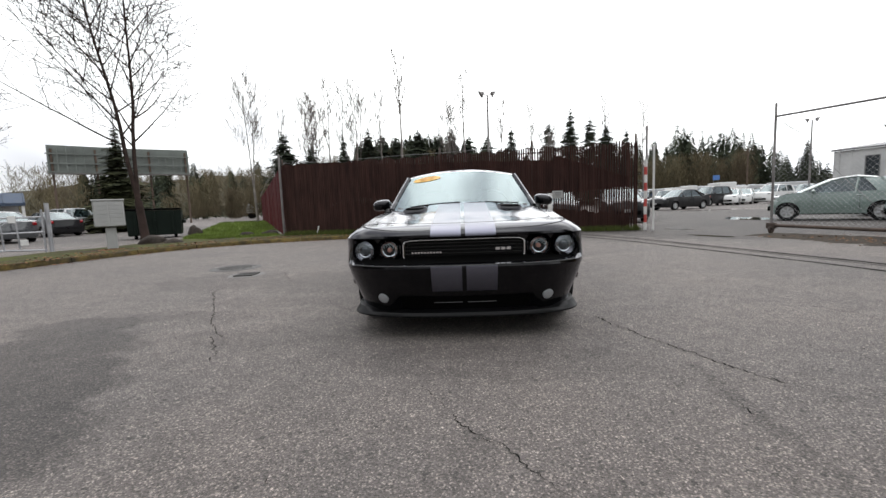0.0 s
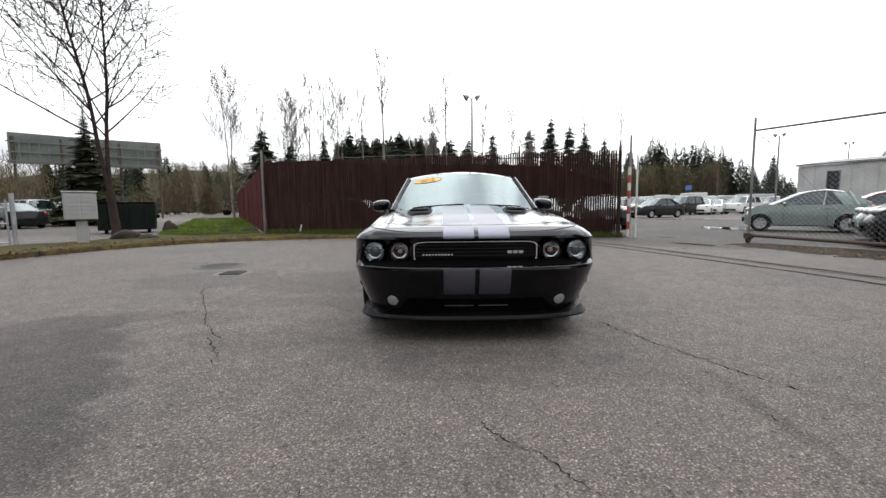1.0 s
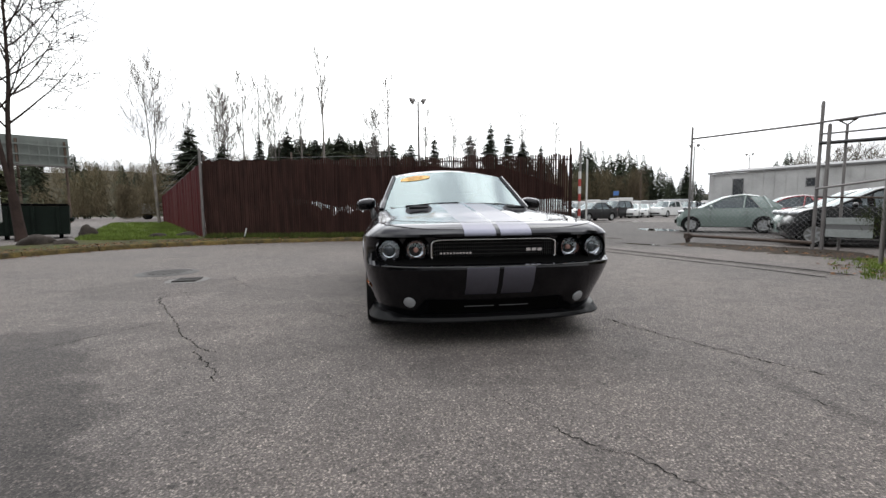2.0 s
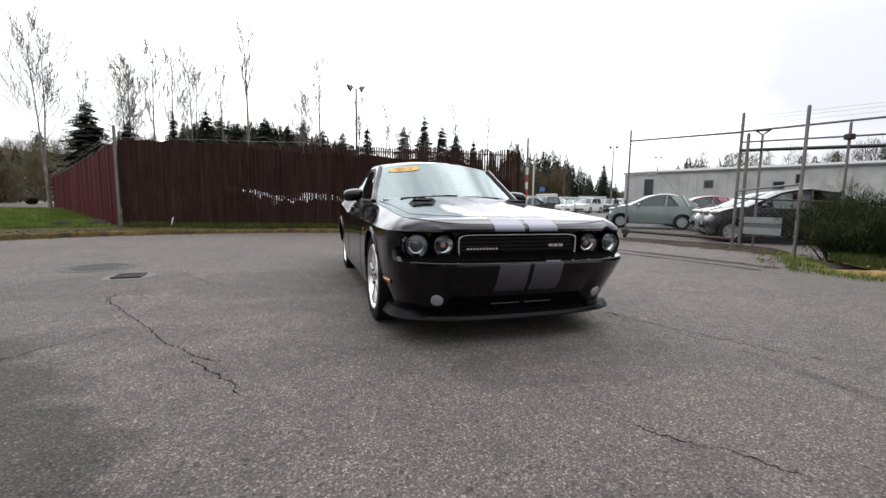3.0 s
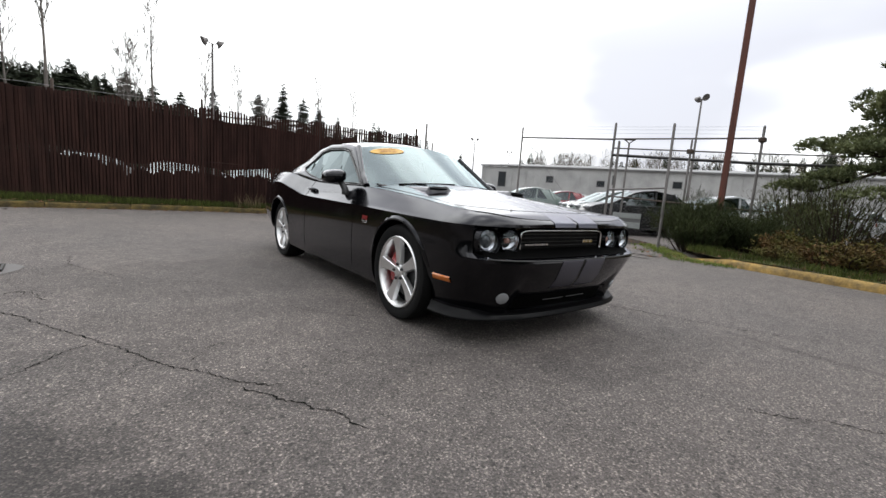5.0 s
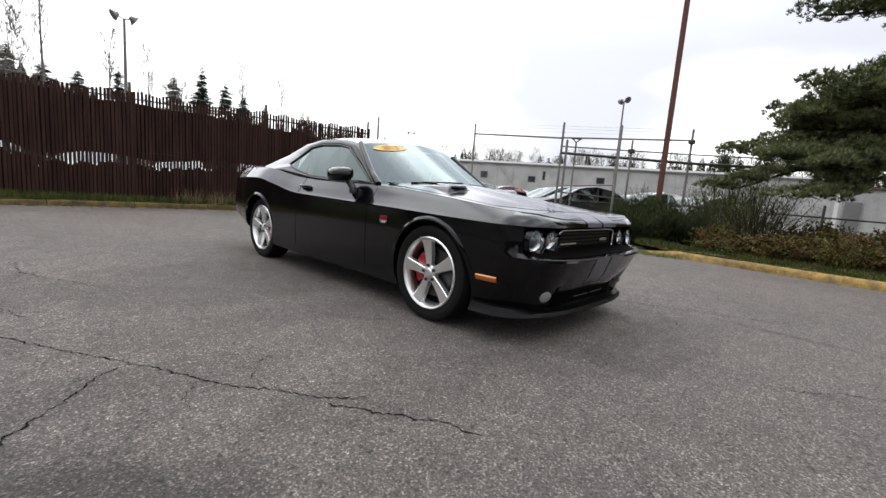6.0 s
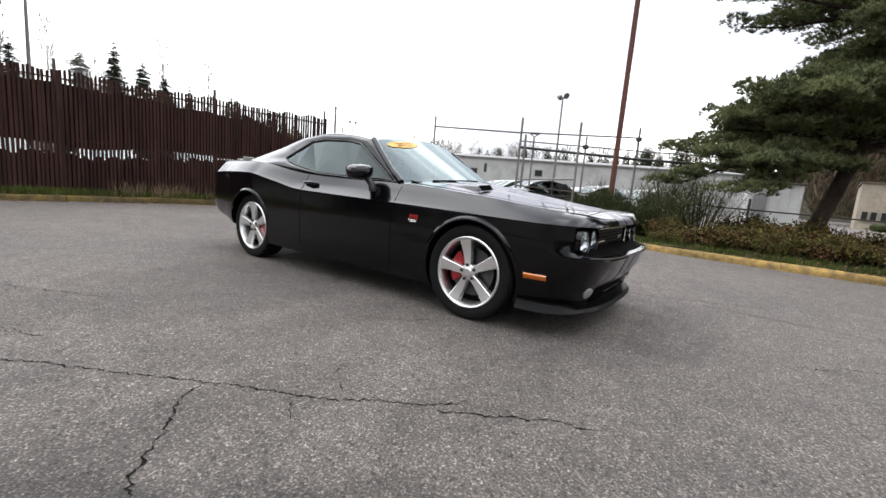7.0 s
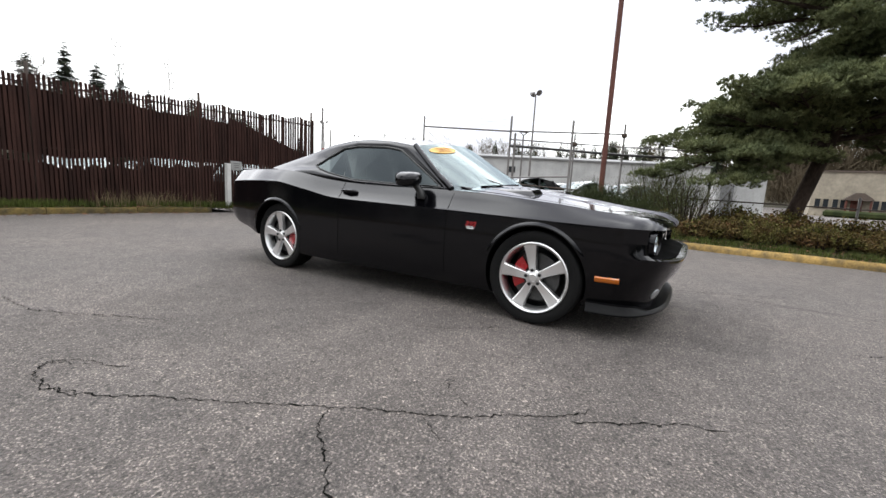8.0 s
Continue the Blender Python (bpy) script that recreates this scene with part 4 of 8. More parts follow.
yf = tagged(new("yard_fence"), "tubular steel yard fence with several rails and woven wire", "fence", kind="structure")
post(yf, *P2, 3.20, 0.034, M["galv"], "thick galvanised post", (0.03, 0.0))
post(yf, P2[0] + 0.07, P2[1] - 0.14, 2.70, 0.036, M["galv"], "thick galvanised post")
post(yf, *P3, 2.79, 0.030, M["galv"], "galvanised guide post", (0.03, 0.02))
post(yf, *P3B, 2.72, 0.026, M["galv"], "galvanised post")
post(yf, *P4, 3.13, 0.032, M["galv"], "galvanised post with wire arms")
bar(yf, (*P2, 2.75), (*P4, 2.82), 0.024, M["galv"])
far = (13.4, 0.2)
far2 = (15.6, -5.0)
for z0, z1, r, mt in ((2.50, 2.44, 0.020, "galv"), (2.31, 2.20, 0.040, "trim")):
    bar(yf, (*P2, z0), (*P4, z1), r, M[mt])
    bar(yf, (*P4, z1), (11.4, 3.7, z1 - 0.03), r, M[mt])
bar(yf, (*P2, 1.34), (*P3, 1.38), 0.022, M["galv"])
bar(yf, (*P2, 1.16), (*P4, 1.02), 0.020, M["rust"], "rail", "dull brown rail")
bar(yf, (*P4, 1.02), (*far, 0.95), 0.020, M["rust"], "rail", "dull brown rail")
bar(yf, (*far, 0.95), (*far2, 0.95), 0.020, M["rust"], "rail", "dull brown rail")
for x, y, h in ((11.5, 3.4, 1.3), (12.6, 1.6, 1.55), (13.4, 0.2, 1.3), (14.5, -2.4, 1.3), (15.6, -5.0, 1.3)):
    post(yf, x, y, h, 0.034, M["galv"], "galvanised post")
chain_link(yf, P2, P4, 0.12, 1.1)
for z in (2.92, 3.02, 3.10):
    bar(yf, (*P4, z), (G0[0], G0[1], z + 0.02), 0.0035, M["wire"], "barbed_wire", "strand of barbed wire")
for (x, y), h in ((P4, 2.78), (P3B, 2.42)):
    bm = bmesh.new()
    box(bm, (x, y, h), (0.15, 0.15, 0.12), None, 0.02)
    part("bracket", bm, M["rust"], yf, "dark clamp bracket")
Y = tagged(new("forked_post"), "slim steel post with a forked barbed wire head", "post")
post(Y, 8.37, 8.86, 2.66, 0.026, M["galv"], "slim galvanised post")
for s in (-1, 1):
    bar(Y, (8.37, 8.86, 2.64), (8.37 + s * 0.12, 8.86 - s * 0.10, 2.76), 0.016, M["galv"], "fork_arm", "short steel arm")
bm = bmesh.new()
box(bm, (0, 0, 2.75), (0.30, 0.06, 0.05), None, 0.01)
part("fork_head", bm, M["rust"], Y, "dark steel head", None, pose(8.37, 8.86, 0, 0, 0, -40))

# concrete gate sill and the old roller track in front of the gate
TRK = round_line([(1.9, 13.55), (2.75, 12.9), (3.6, 11.3), (4.35, 9.2), (4.85, 7.7), (5.15, 6.8), (5.36, 5.95)], 10)
for off, w in ((0.0, 0.062), (0.16, 0.020), (0.55, 0.050)):
    rows = []
    for k, p in enumerate(TRK):
        q = TRK[min(k + 1, len(TRK) - 1)] - TRK[max(k - 1, 0)]
        s = Vector((q.y, -q.x)).normalized() * -1
        c = p + s * -off
        ww = w * (0.6 + 0.8 * abs(noise.noise(Vector((k * 0.4, off, 0)))))
        rows.append([(c.x + s.x * ww, c.y + s.y * ww, 0.003), (c.x - s.x * ww, c.y - s.y * ww, 0.003)])
    tagged(part("asphalt_joint", grid(rows), M["tar"]), "dark open joint where the road meets the yard", "crack", kind="structure")

# striped barrier post and white post at the gate mouth
bp = tagged(new("barrier_post"), "red and white striped steel barrier post", "post")
bm = bmesh.new()
tube(bm, [(4.80, 13.92, 0), (4.80, 13.92, 3.10), (4.80, 13.92, 3.12)], [0.035, 0.035, 0.02], 10)
part("post", bm, M["galv"], bp, "galvanised post", 40)
for k in range(9):
    bm = bmesh.new()
    tube(bm, [(4.73, 13.78, 0.02 + 0.235 * k), (4.73, 13.78, 0.02 + 0.235 * (k + 1))], 0.045, 12)
    part("painted_band", bm, M["redpaint"] if k % 2 == 1 else M["white"], bp, "red painted band" if k % 2 == 1 else "white painted band", 40)
wp = tagged(new("gate_post"), "white painted timber gate post", "post")
bm = bmesh.new()
box(bm, (4.93, 13.70, 1.25), (0.05, 0.05, 2.5), None, 0.008)
part("post", bm, M["white"], wp)

sp = thing("sign_post", pose(2.0, 14.24, 0.06, 0, 0, 14), "white timber post with a small blank notice box", "sign post")
bm = bmesh.new()
box(bm, (0, 0, 0.58), (0.13, 0.10, 1.20), None, 0.01)
part("post", bm, M["white"], sp)
bm = bmesh.new()
box(bm, (0.24, -0.03, 1.13), (0.34, 0.05, 0.24), None, 0.01)
nb_ = part("notice_box", bm, M["mailgrey"], sp, "pale notice plate")
for k in range(3):
    bm = bmesh.new()
    box(bm, (0.24, -0.058, 1.19 - 0.05 * k), (0.22 - 0.04 * k, 0.006, 0.014))
    part("text_bar", bm, M["greyp"], nb_, "faint grey lettering bar")

# drain grate, manhole, puddles
gr = thing("drain_grate", pose(-3.86, 6.84, 0.008, 0, 0, 8) @ Matrix.Diagonal((0.46, 0.50, 1, 1)), "square cast iron drain grate in the asphalt", "drain grate", kind="structure")
bm = bmesh.new()
for sx in (-1, 1):
    box(bm, (sx * 0.30, 0, 0.004), (0.05, 0.62, 0.02), None, 0.004)
    box(bm, (0, sx * 0.29, 0.004), (0.60, 0.05, 0.02), None, 0.004)
part("frame", bm, M["iron"], gr, "worn iron frame")
# no hole here: a thin black plate paints the shaft's darkness
bm = bmesh.new()
box(bm, (0, 0, -0.002), (0.55, 0.54, 0.004))
part("well", bm, M["blackp"], gr, "flat black plate for the shaft's darkness under the bars")
for k in range(9):
    bm = bmesh.new()
    box(bm, (-0.23 + 0.0575 * k, 0, 0.006), (0.022, 0.53, 0.016), None, 0.003)
    part("bar", bm, M["iron"], gr)
mh = thing("manhole_cover", pose(-4.56, 7.66, 0.0), "round worn iron manhole cover set in the asphalt", "manhole cover", kind="structure")
bm = bmesh.new()
lathe(bm, [(0.0, 0.010), (0.30, 0.010), (0.31, 0.004), (0.33, 0.004), (0.34, 0.012), (0.40, 0.012), (0.44, 0.002)], 40, "Z")
part("cover", bm, M["iron"], mh, "round iron lid and ring", 30)
for k in range(-3, 4):
    bm = bmesh.new()
    ln = 2 * math.sqrt(0.27 ** 2 - (k * 0.075) ** 2)
    box(bm, (k * 0.075, 0, 0.013), (0.03, ln, 0.008), None, 0.002)
    part("rib", bm, M["iron"], mh)


def puddle(x, y, rx, ry, turn, seed):
    bm = bmesh.new()
    vs = []
    for k in range(48):
        a = 2 * math.pi * k / 48
        r = 1 + 0.35 * noise.noise(Vector((math.cos(a) * 1.6, math.sin(a) * 1.6, seed))) + 0.12 * noise.noise(Vector((math.cos(a) * 5, math.sin(a) * 5, seed)))
        vs.append(bm.verts.new((rx * r * math.cos(a), ry * r * math.sin(a), 0)))
    bm.faces.new(vs)
    return tagged(part("puddle", bm, M["water"], None, "", None, pose(x, y, 0.0035, 0, 0, turn)), "shallow rain puddle mirroring the sky", "puddle", kind="structure")


# flat pale ring: the sheen of wet ground round the drain, as colour
bm = bmesh.new()
vs_ = []
for k in range(40):
    a = 2 * math.pi * k / 40
    r = 0.27 * (abs(math.cos(a)) ** 2.6 + abs(math.sin(a)) ** 2.6) ** (-1 / 2.6) * (1 + 0.16 * noise.noise(Vector((math.cos(a) * 2, math.sin(a) * 2, 4.0))))
    vs_.append(bm.verts.new((r * math.cos(a), r * math.sin(a), 0)))
bm.faces.new(vs_)
tagged(part("drain_collar", bm, M["wetsheen"], None, "", None, pose(-3.86, 6.84, 0.0035)), "pale ring round the drain, its wet sheen painted in", "drain collar", kind="structure")
puddle(10.4, 18.6, 1.3, 0.70, 80, 2.0)
puddle(5.45, 11.35, 0.62, 0.14, -61, 6.0)
puddle(5.7, 13.9, 0.45, 0.12, -50, 4.0)
puddle(14.5, 30.0, 2.4, 0.35, 5, 5.0)


# ---- the black coupe ----
# car axes: x ahead from the front axle, y to the car's left, z up from the road
COUPE = pose(-0.212, 4.393, 0, 0, 0, 3.4 - 90)
XC, XR, EXPO = 0.30, -3.44, 4.6
X_KEYS = (0.95, 0.5, 0.0, -0.7, -1.5, -2.0, -2.45, -2.87, -3.42, -4.05)
# z along X_KEYS, inset from the plan, front end, rear end
ROWS = [
    ((0.20, 0.18, 0.17, 0.17, 0.17, 0.17, 0.18, 0.22, 0.37, 0.47), 0.10, 0.78, -3.87),
    ((0.215, 0.20, 0.19, 0.19, 0.19, 0.19, 0.20, 0.24, 0.39, 0.49), 0.035, 0.825, -3.94),
    ((0.31, 0.30, 0.28, 0.28, 0.28, 0.28, 0.29, 0.32, 0.43, 0.53), 0.012, 0.855, -3.97),
    ((0.43, 0.42, 0.42, 0.42, 0.42, 0.42, 0.42, 0.46, 0.52, 0.58), 0.0, 0.89, -3.99),
    ((0.553, 0.553, 0.55, 0.55, 0.55, 0.55, 0.56, 0.60, 0.62, 0.62), 0.0, 0.935, -4.01),
    ((0.570, 0.59, 0.60, 0.61, 0.61, 0.61, 0.63, 0.66, 0.68, 0.68), 0.0, 0.932, -4.005),
    ((0.596, 0.615, 0.64, 0.655, 0.66, 0.66, 0.68, 0.72, 0.73, 0.72), 0.001, 0.845, -3.98),
    ((0.66, 0.67, 0.70, 0.71, 0.715, 0.72, 0.76, 0.80, 0.80, 0.78), 0.004, 0.832, -3.975),
    ((0.757, 0.745, 0.758, 0.765, 0.77, 0.775, 0.83, 0.885, 0.875, 0.84), 0.005, 0.832, -3.97),
    ((0.770, 0.770, 0.778, 0.79, 0.80, 0.81, 0.875, 0.932, 0.92, 0.88), 0.006, 0.842, -3.98),
    ((0.792, 0.796, 0.798, 0.81, 0.82, 0.832, 0.90, 0.955, 0.945, 0.905), 0.030, 0.842, -3.98),
    ((0.820, 0.832, 0.864, 0.888, 0.885, 0.90, 0.965, 1.015, 1.00, 0.965), 0.078, 0.829, -3.965),
    ((0.838, 0.858, 0.902, 0.945, 0.955, 0.965, 1.02, 1.055, 1.045, 1.01), 0.122, 0.803, -3.95),
]
PLAN = [(0.6, 0.91), (0.3, 0.932), (0.0, 0.938), (-0.6, 0.926), (-1.4, 0.92), (-2.2, 0.925), (-2.82, 0.945), (-3.22, 0.930), (-3.62, 0.87)]
X_REAR = -2.85


NOSE_V = (0, 0.12, 0.24, 0.36, 0.48, 0.54, 0.58, 0.62, 0.68, 0.76, 0.82, 0.862, 0.88, 0.895, 0.91, 0.92, 0.93, 0.94, 0.96, 0.978, 0.99, 0.998, 1.0)
FASCIA = 0.722  # flat lamp and grille panel, set back behind the bonnet lip


# the bumper draws in below its crest and rounds off more there
TUCK = (0.080, 0.066, 0.055, 0.028, 0.007, 0.005)
ROUND = (3.0, 3.0, 3.1, 3.5, 4.1, 4.1)


def front_w(i):
    return smooth_at(XC, PLAN) - ROWS[i][1] - (TUCK[i] if i < len(TUCK) else 0.0)


def expo(i):
    return ROUND[i] if i < len(ROUND) else EXPO


def front_x(i, y):
    """Front end of one row of the body at a distance from the middle line."""
    w, e = front_w(i), expo(i)
    x = XC + (ROWS[i][2] - XC) * max(0.0, 1 - min(1.0, abs(y) / w) ** e) ** (1 / e)
    if i in (6, 7, 8):
        deep = smooth_at(abs(y), [(0.0, 1.0), (0.832, 1.0), (0.846, 0.0), (1.2, 0.0)])
        x += (min(x, FASCIA) - x) * deep
    if i in (1, 2):
        x -= 0.055 * smooth_at(abs(y), [(0.0, 1.0), (0.50, 1.0), (0.56, 0.0), (1.2, 0.0)])
    return x


def nose_drop(x):
    """The bonnet rolls down over its last hand's width."""
    return 0.030 * min(1.0, max(0.0, (x - 0.70) / 0.11)) ** 2


NOSE_ROLL = {9: 0.1, 10: 0.3, 11: 0.7, 12: 1.0}


def coupe_loop(i):
    zs, inset, xf, xr = ROWS[i]
    wf, wr = front_w(i), smooth_at(XR, PLAN) - inset
    pts = []
    for v in NOSE_V:
        y = wf * v
        pts.append((front_x(i, y), y))
    n = 46
    pts += [(XC + (XR - XC) * k / n, smooth_at(XC + (XR - XC) * k / n, PLAN) - inset) for k in range(1, n)]
    for k in range(13):
        a = math.pi / 2 * k / 12
        pts.append((XR + (xr - XR) * math.sin(a) ** (2 / 3.2), wr * math.cos(a) ** (2 / 3.2)))
    roll = NOSE_ROLL.get(i, 0.0)
    return [Vector((x, y, smooth_at(x, list(zip(X_KEYS, zs))) - roll * nose_drop(x))) for x, y in pts]


LOOPS = [coupe_loop(i) for i in range(len(ROWS))]


def nose_x(y, z):
    """Front surface of the coupe at a height and a distance from its middle line."""
    return float(np.interp(z, [r[0][0] for r in ROWS], [front_x(i, y) for i in range(len(ROWS))]))


def skin_y(x, z):
    """Half width at a place, round the front corner too."""
    if x <= XC:
        return flank_y(x, z)
    zs = [r[0][1] for r in ROWS]
    xf = float(np.interp(z, zs, [r[2] for r in ROWS]))
    w = float(np.interp(z, zs, [front_w(i) for i in range(len(ROWS))]))
    e = float(np.interp(z, zs, [expo(i) for i in range(len(ROWS))]))
    return w * max(0.0, 1 - min(1.0, (x - XC) / (xf - XC)) ** e) ** (1 / e)


def flank_y(x, z):
    """Half width of the coupe's side at a place along it and a height."""
    zs = [smooth_at(x, list(zip(X_KEYS, r[0]))) for r in ROWS]
    return smooth_at(x, PLAN) - float(np.interp(z, zs, [r[1] for r in ROWS]))


def coupe_shell():
    """Lower body as one closed skin, with the wheel housings cut out of it."""
    bm = bmesh.new()
    full = [[(p.x, p.y, p.z) for p in L] + [(p.x, -p.y, p.z) for p in reversed(L[1:-1])] for L in LOOPS]
    vs = [[bm.verts.new(p) for p in ring] for ring in full]
    n = len(vs[0])
    for a, b in zip(vs, vs[1:]):
        for k in range(n):
            bm.faces.new((a[k], a[(k + 1) % n], b[(k + 1) % n], b[k]))
    h = len(LOOPS[0])
    for ring, flip in ((vs[0], True), (vs[-1], False)):
        for k in range(h - 1):
            r0, r1 = (n - k) % n, n - k - 1
            f = [ring[k], ring[k + 1]] + ([ring[r1]] if r1 != k + 1 else []) + ([ring[r0]] if r0 != k else [])
            bm.faces.new(f[::-1] if flip else f)
    bmesh.ops.recalc_face_normals(bm, faces=bm.faces[:])
    me = bpy.data.meshes.new("shell")
    bm.to_mesh(me)
    bm.free()
    ob = new("shell_work", me)
    cut = bmesh.new()
    for x in (0.0, X_REAR):
        for s in (1, -1):
            ring = []
            for d, r in ((0.56, 0.373), (1.15, 0.373)):
                ring.append([cut.verts.new((x + r * math.cos(2 * math.pi * k / 56), s * d, 0.356 + r * math.sin(2 * math.pi * k / 56))) for k in range(56)])
            for k in range(56):
                cut.faces.new((ring[0][k], ring[0][(k + 1) % 56], ring[1][(k + 1) % 56], ring[1][k]))
            cut.faces.new(ring[0])
            cut.faces.new(ring[1])
    bmesh.ops.recalc_face_normals(cut, faces=cut.faces[:])
    cme = bpy.data.meshes.new("cutter")
    cut.to_mesh(cme)
    cut.free()
    me.materials.append(M["paint"])
    cme.materials.append(M["blackp"])
    cob = new("cutter_work", cme)
    mod = ob.modifiers.new("arches", "BOOLEAN")
    mod.operation, mod.object, mod.solver, mod.material_mode = "DIFFERENCE", cob, "EXACT", "TRANSFER"
    dep = bpy.context.evaluated_depsgraph_get()
    made = bpy.data.meshes.new_from_object(ob.evaluated_get(dep))
    for o in (ob, cob):
        bpy.data.objects.remove(o)
    made.shade_smooth()
    made.set_sharp_from_angle(angle=radians(26))
    made.name = "body"
    return made


def arc_rows(edge, mid, cols):
    """Rows of points across the car: edge points at +y, middle points, bowed between."""
    rows = []
    for e, c in zip(edge, mid):
        row = []
        for k in range(cols + 1):
            s = -1 + 2 * k / cols
            q = 1 - s * s
            row.append((e[0] + (c[0] - e[0]) * q, e[1] * s, e[2] + (c[2] - e[2]) * q))
        rows.append(row)
    return rows


def dense(pts, n=4):
    P = [Vector(p) for p in pts]
    P = [2 * P[0] - P[1]] + P + [2 * P[-1] - P[-2]]
    out = []
    for i in range(1, len(P) - 2):
        a, b, c, d = P[i - 1:i + 3]
        for k in range(n):
            t = k / n
            out.append(0.5 * (2 * b + (c - a) * t + (2 * a - 5 * b + 4 * c - d) * t * t + (3 * b - a - 3 * c + d) * t ** 3))
    return out + [P[-2]]


def hood_z(x, y):
    """Height of the bonnet over a place."""
    e = smooth_at(x, list(zip(X_KEYS, ROWS[-1][0])))
    crown = smooth_at(x, [(0.87, 0.0), (0.6, 0.010), (0.2, 0.026), (-0.3, 0.052), (-0.8, 0.074)])
    w = 0.80
    z = e + crown * max(0.0, 1 - (y / w) ** 2) - nose_drop(x)
    bulge = 0.012 * smooth_at(x, [(0.75, 0.0), (0.4, 0.6), (-0.1, 1.0), (-0.8, 1.0)])
    return z + bulge * smooth_at(abs(y), [(0.0, 1.0), (0.30, 1.0), (0.40, 0.0), (0.9, 0.0)])


def bonnet_strip(y0, y1, n=6, x_back=-0.66):
    """A strip of the bonnet between two distances from the middle, from the lip to the cowl."""
    rows = []
    for k in range(33):
        row = []
        for j in range(n + 1):
            y = y0 + (y1 - y0) * j / n
            w = smooth_at(XC, PLAN) - ROWS[-1][1]
            xf = XC + (ROWS[-1][2] + 0.004 - XC) * max(0.0, 1 - min(1.0, abs(y) / w) ** EXPO) ** (1 / EXPO)
            x = xf + (x_back - 0.13 * (abs(y) / 0.75) ** 2 - xf) * (k / 32) ** 1.25
            row.append((x, y, hood_z(x, y) + 0.002))
        rows.append(row)
    return grid(rows)


WHEEL_TYRE = [(0.268, -0.105), (0.300, -0.118), (0.335, -0.120), (0.352, -0.112), (0.3605, -0.085), (0.3605, 0.085), (0.352, 0.112), (0.335, 0.120), (0.300, 0.118), (0.268, 0.105)]


def coupe_wheel(parent, x, side, turn, front):
    """A five-spoke wheel whose outer face looks to side (+1 left, -1 right)."""
    hub = part("wheel", _tyre(), M["rubber"], parent, "low-profile black tyre on five-spoke alloy rim", 35,
               pose(x, side * (0.806 if front else 0.775), 0.350, 0, turn, 0 if side > 0 else 180) @ Matrix.Scale(0.967, 4))
    bm = bmesh.new()
    lathe(bm, [(0.270, 0.085), (0.272, 0.112), (0.265, 0.118), (0.254, 0.113), (0.244, 0.092), (0.236, 0.03), (0.236, -0.10), (0.262, -0.105)], 56)
    part("rim", bm, M["alloy"], hub, "machined silver rim", 30)
    bm = bmesh.new()
    lathe(bm, [(0.235, 0.02), (0.234, -0.09), (0.0, -0.095)], 40)
    part("barrel", bm, M["rimdark"], hub, "black wheel barrel", 30)
    for k in range(5):
        bm = bmesh.new()
        rows = []
        for j in range(9):
            t = j / 8
            r = 0.045 + 0.205 * t
            w = 0.025 + 0.018 * t + 0.008 * t ** 4
            d = 0.100 - 0.007 * math.sin(math.pi * t) + 0.007 * t
            rows.append([(r, d - 0.035, -w * 1.15), (r, d - 0.004, -w), (r, d, -w * 0.86), (r, d, w * 0.86), (r, d - 0.004, w), (r, d - 0.035, w * 1.15)])
        bm = grid(rows)
        part("spoke", bm, M["alloy"], hub, "", 30, pose(0, 0, 0, 0, 90 - 72 * k, 0))
    bm = bmesh.new()
    lathe(bm, [(0.0, 0.108), (0.028, 0.107), (0.034, 0.102), (0.052, 0.099), (0.062, 0.092), (0.066, 0.06)], 30)
    part("hub_cap", bm, M["alloy"], hub, "silver hub with round cap", 30)
    for k in range(5):
        bm = bmesh.new()
        a = math.radians(72 * k + 54)
        lathe(bm, [(0.0, 0.112), (0.009, 0.112), (0.013, 0.107), (0.0135, 0.09)], 10)
        bmesh.ops.translate(bm, verts=bm.verts[:], vec=(0.057 * math.cos(a), 0.0, 0.057 * math.sin(a)))
        part("lug_nut", bm, M["rimdark"], hub, "dark lug nut in a pocket")
    bm = bmesh.new()
    lathe(bm, [(0.06, 0.035), (0.185, 0.035), (0.185, 0.005), (0.06, 0.005)], 44, close=True)
    part("brake_disc", bm, M["steel"], hub, "bare steel brake disc", 30)
    bm = bmesh.new()
    prof = [(0.092, 0.060), (0.180, 0.060), (0.188, 0.045), (0.188, -0.01), (0.092, -0.01)]
    rows = [[(r * math.cos(a), d, r * math.sin(a)) for r, d in prof] for a in [math.radians((-43 + 86 * k / 10) * (1.0 if front else 0.45)) for k in range(11)]]
    bm = grid(rows)
    bmesh.ops.holes_fill(bm, edges=bm.edges[:])
    # the calliper keeps to the rear of the axle whatever the wheel's turn
    ang = (190 if side > 0 else -10) + (0 if front else 180)
    part("brake_calliper", bm, M["red"], hub, "bright red brake calliper", 30, pose(0, 0, 0, 0, ang - turn, 0))
    return hub


def _tyre():
    bm = bmesh.new()
    lathe(bm, WHEEL_TYRE, 64, close=True)
    # two tread grooves
    for y in (-0.04, 0.04):
        lathe(bm, [(0.3612, y - 0.006), (0.3612, y + 0.006)], 64)
    return bm


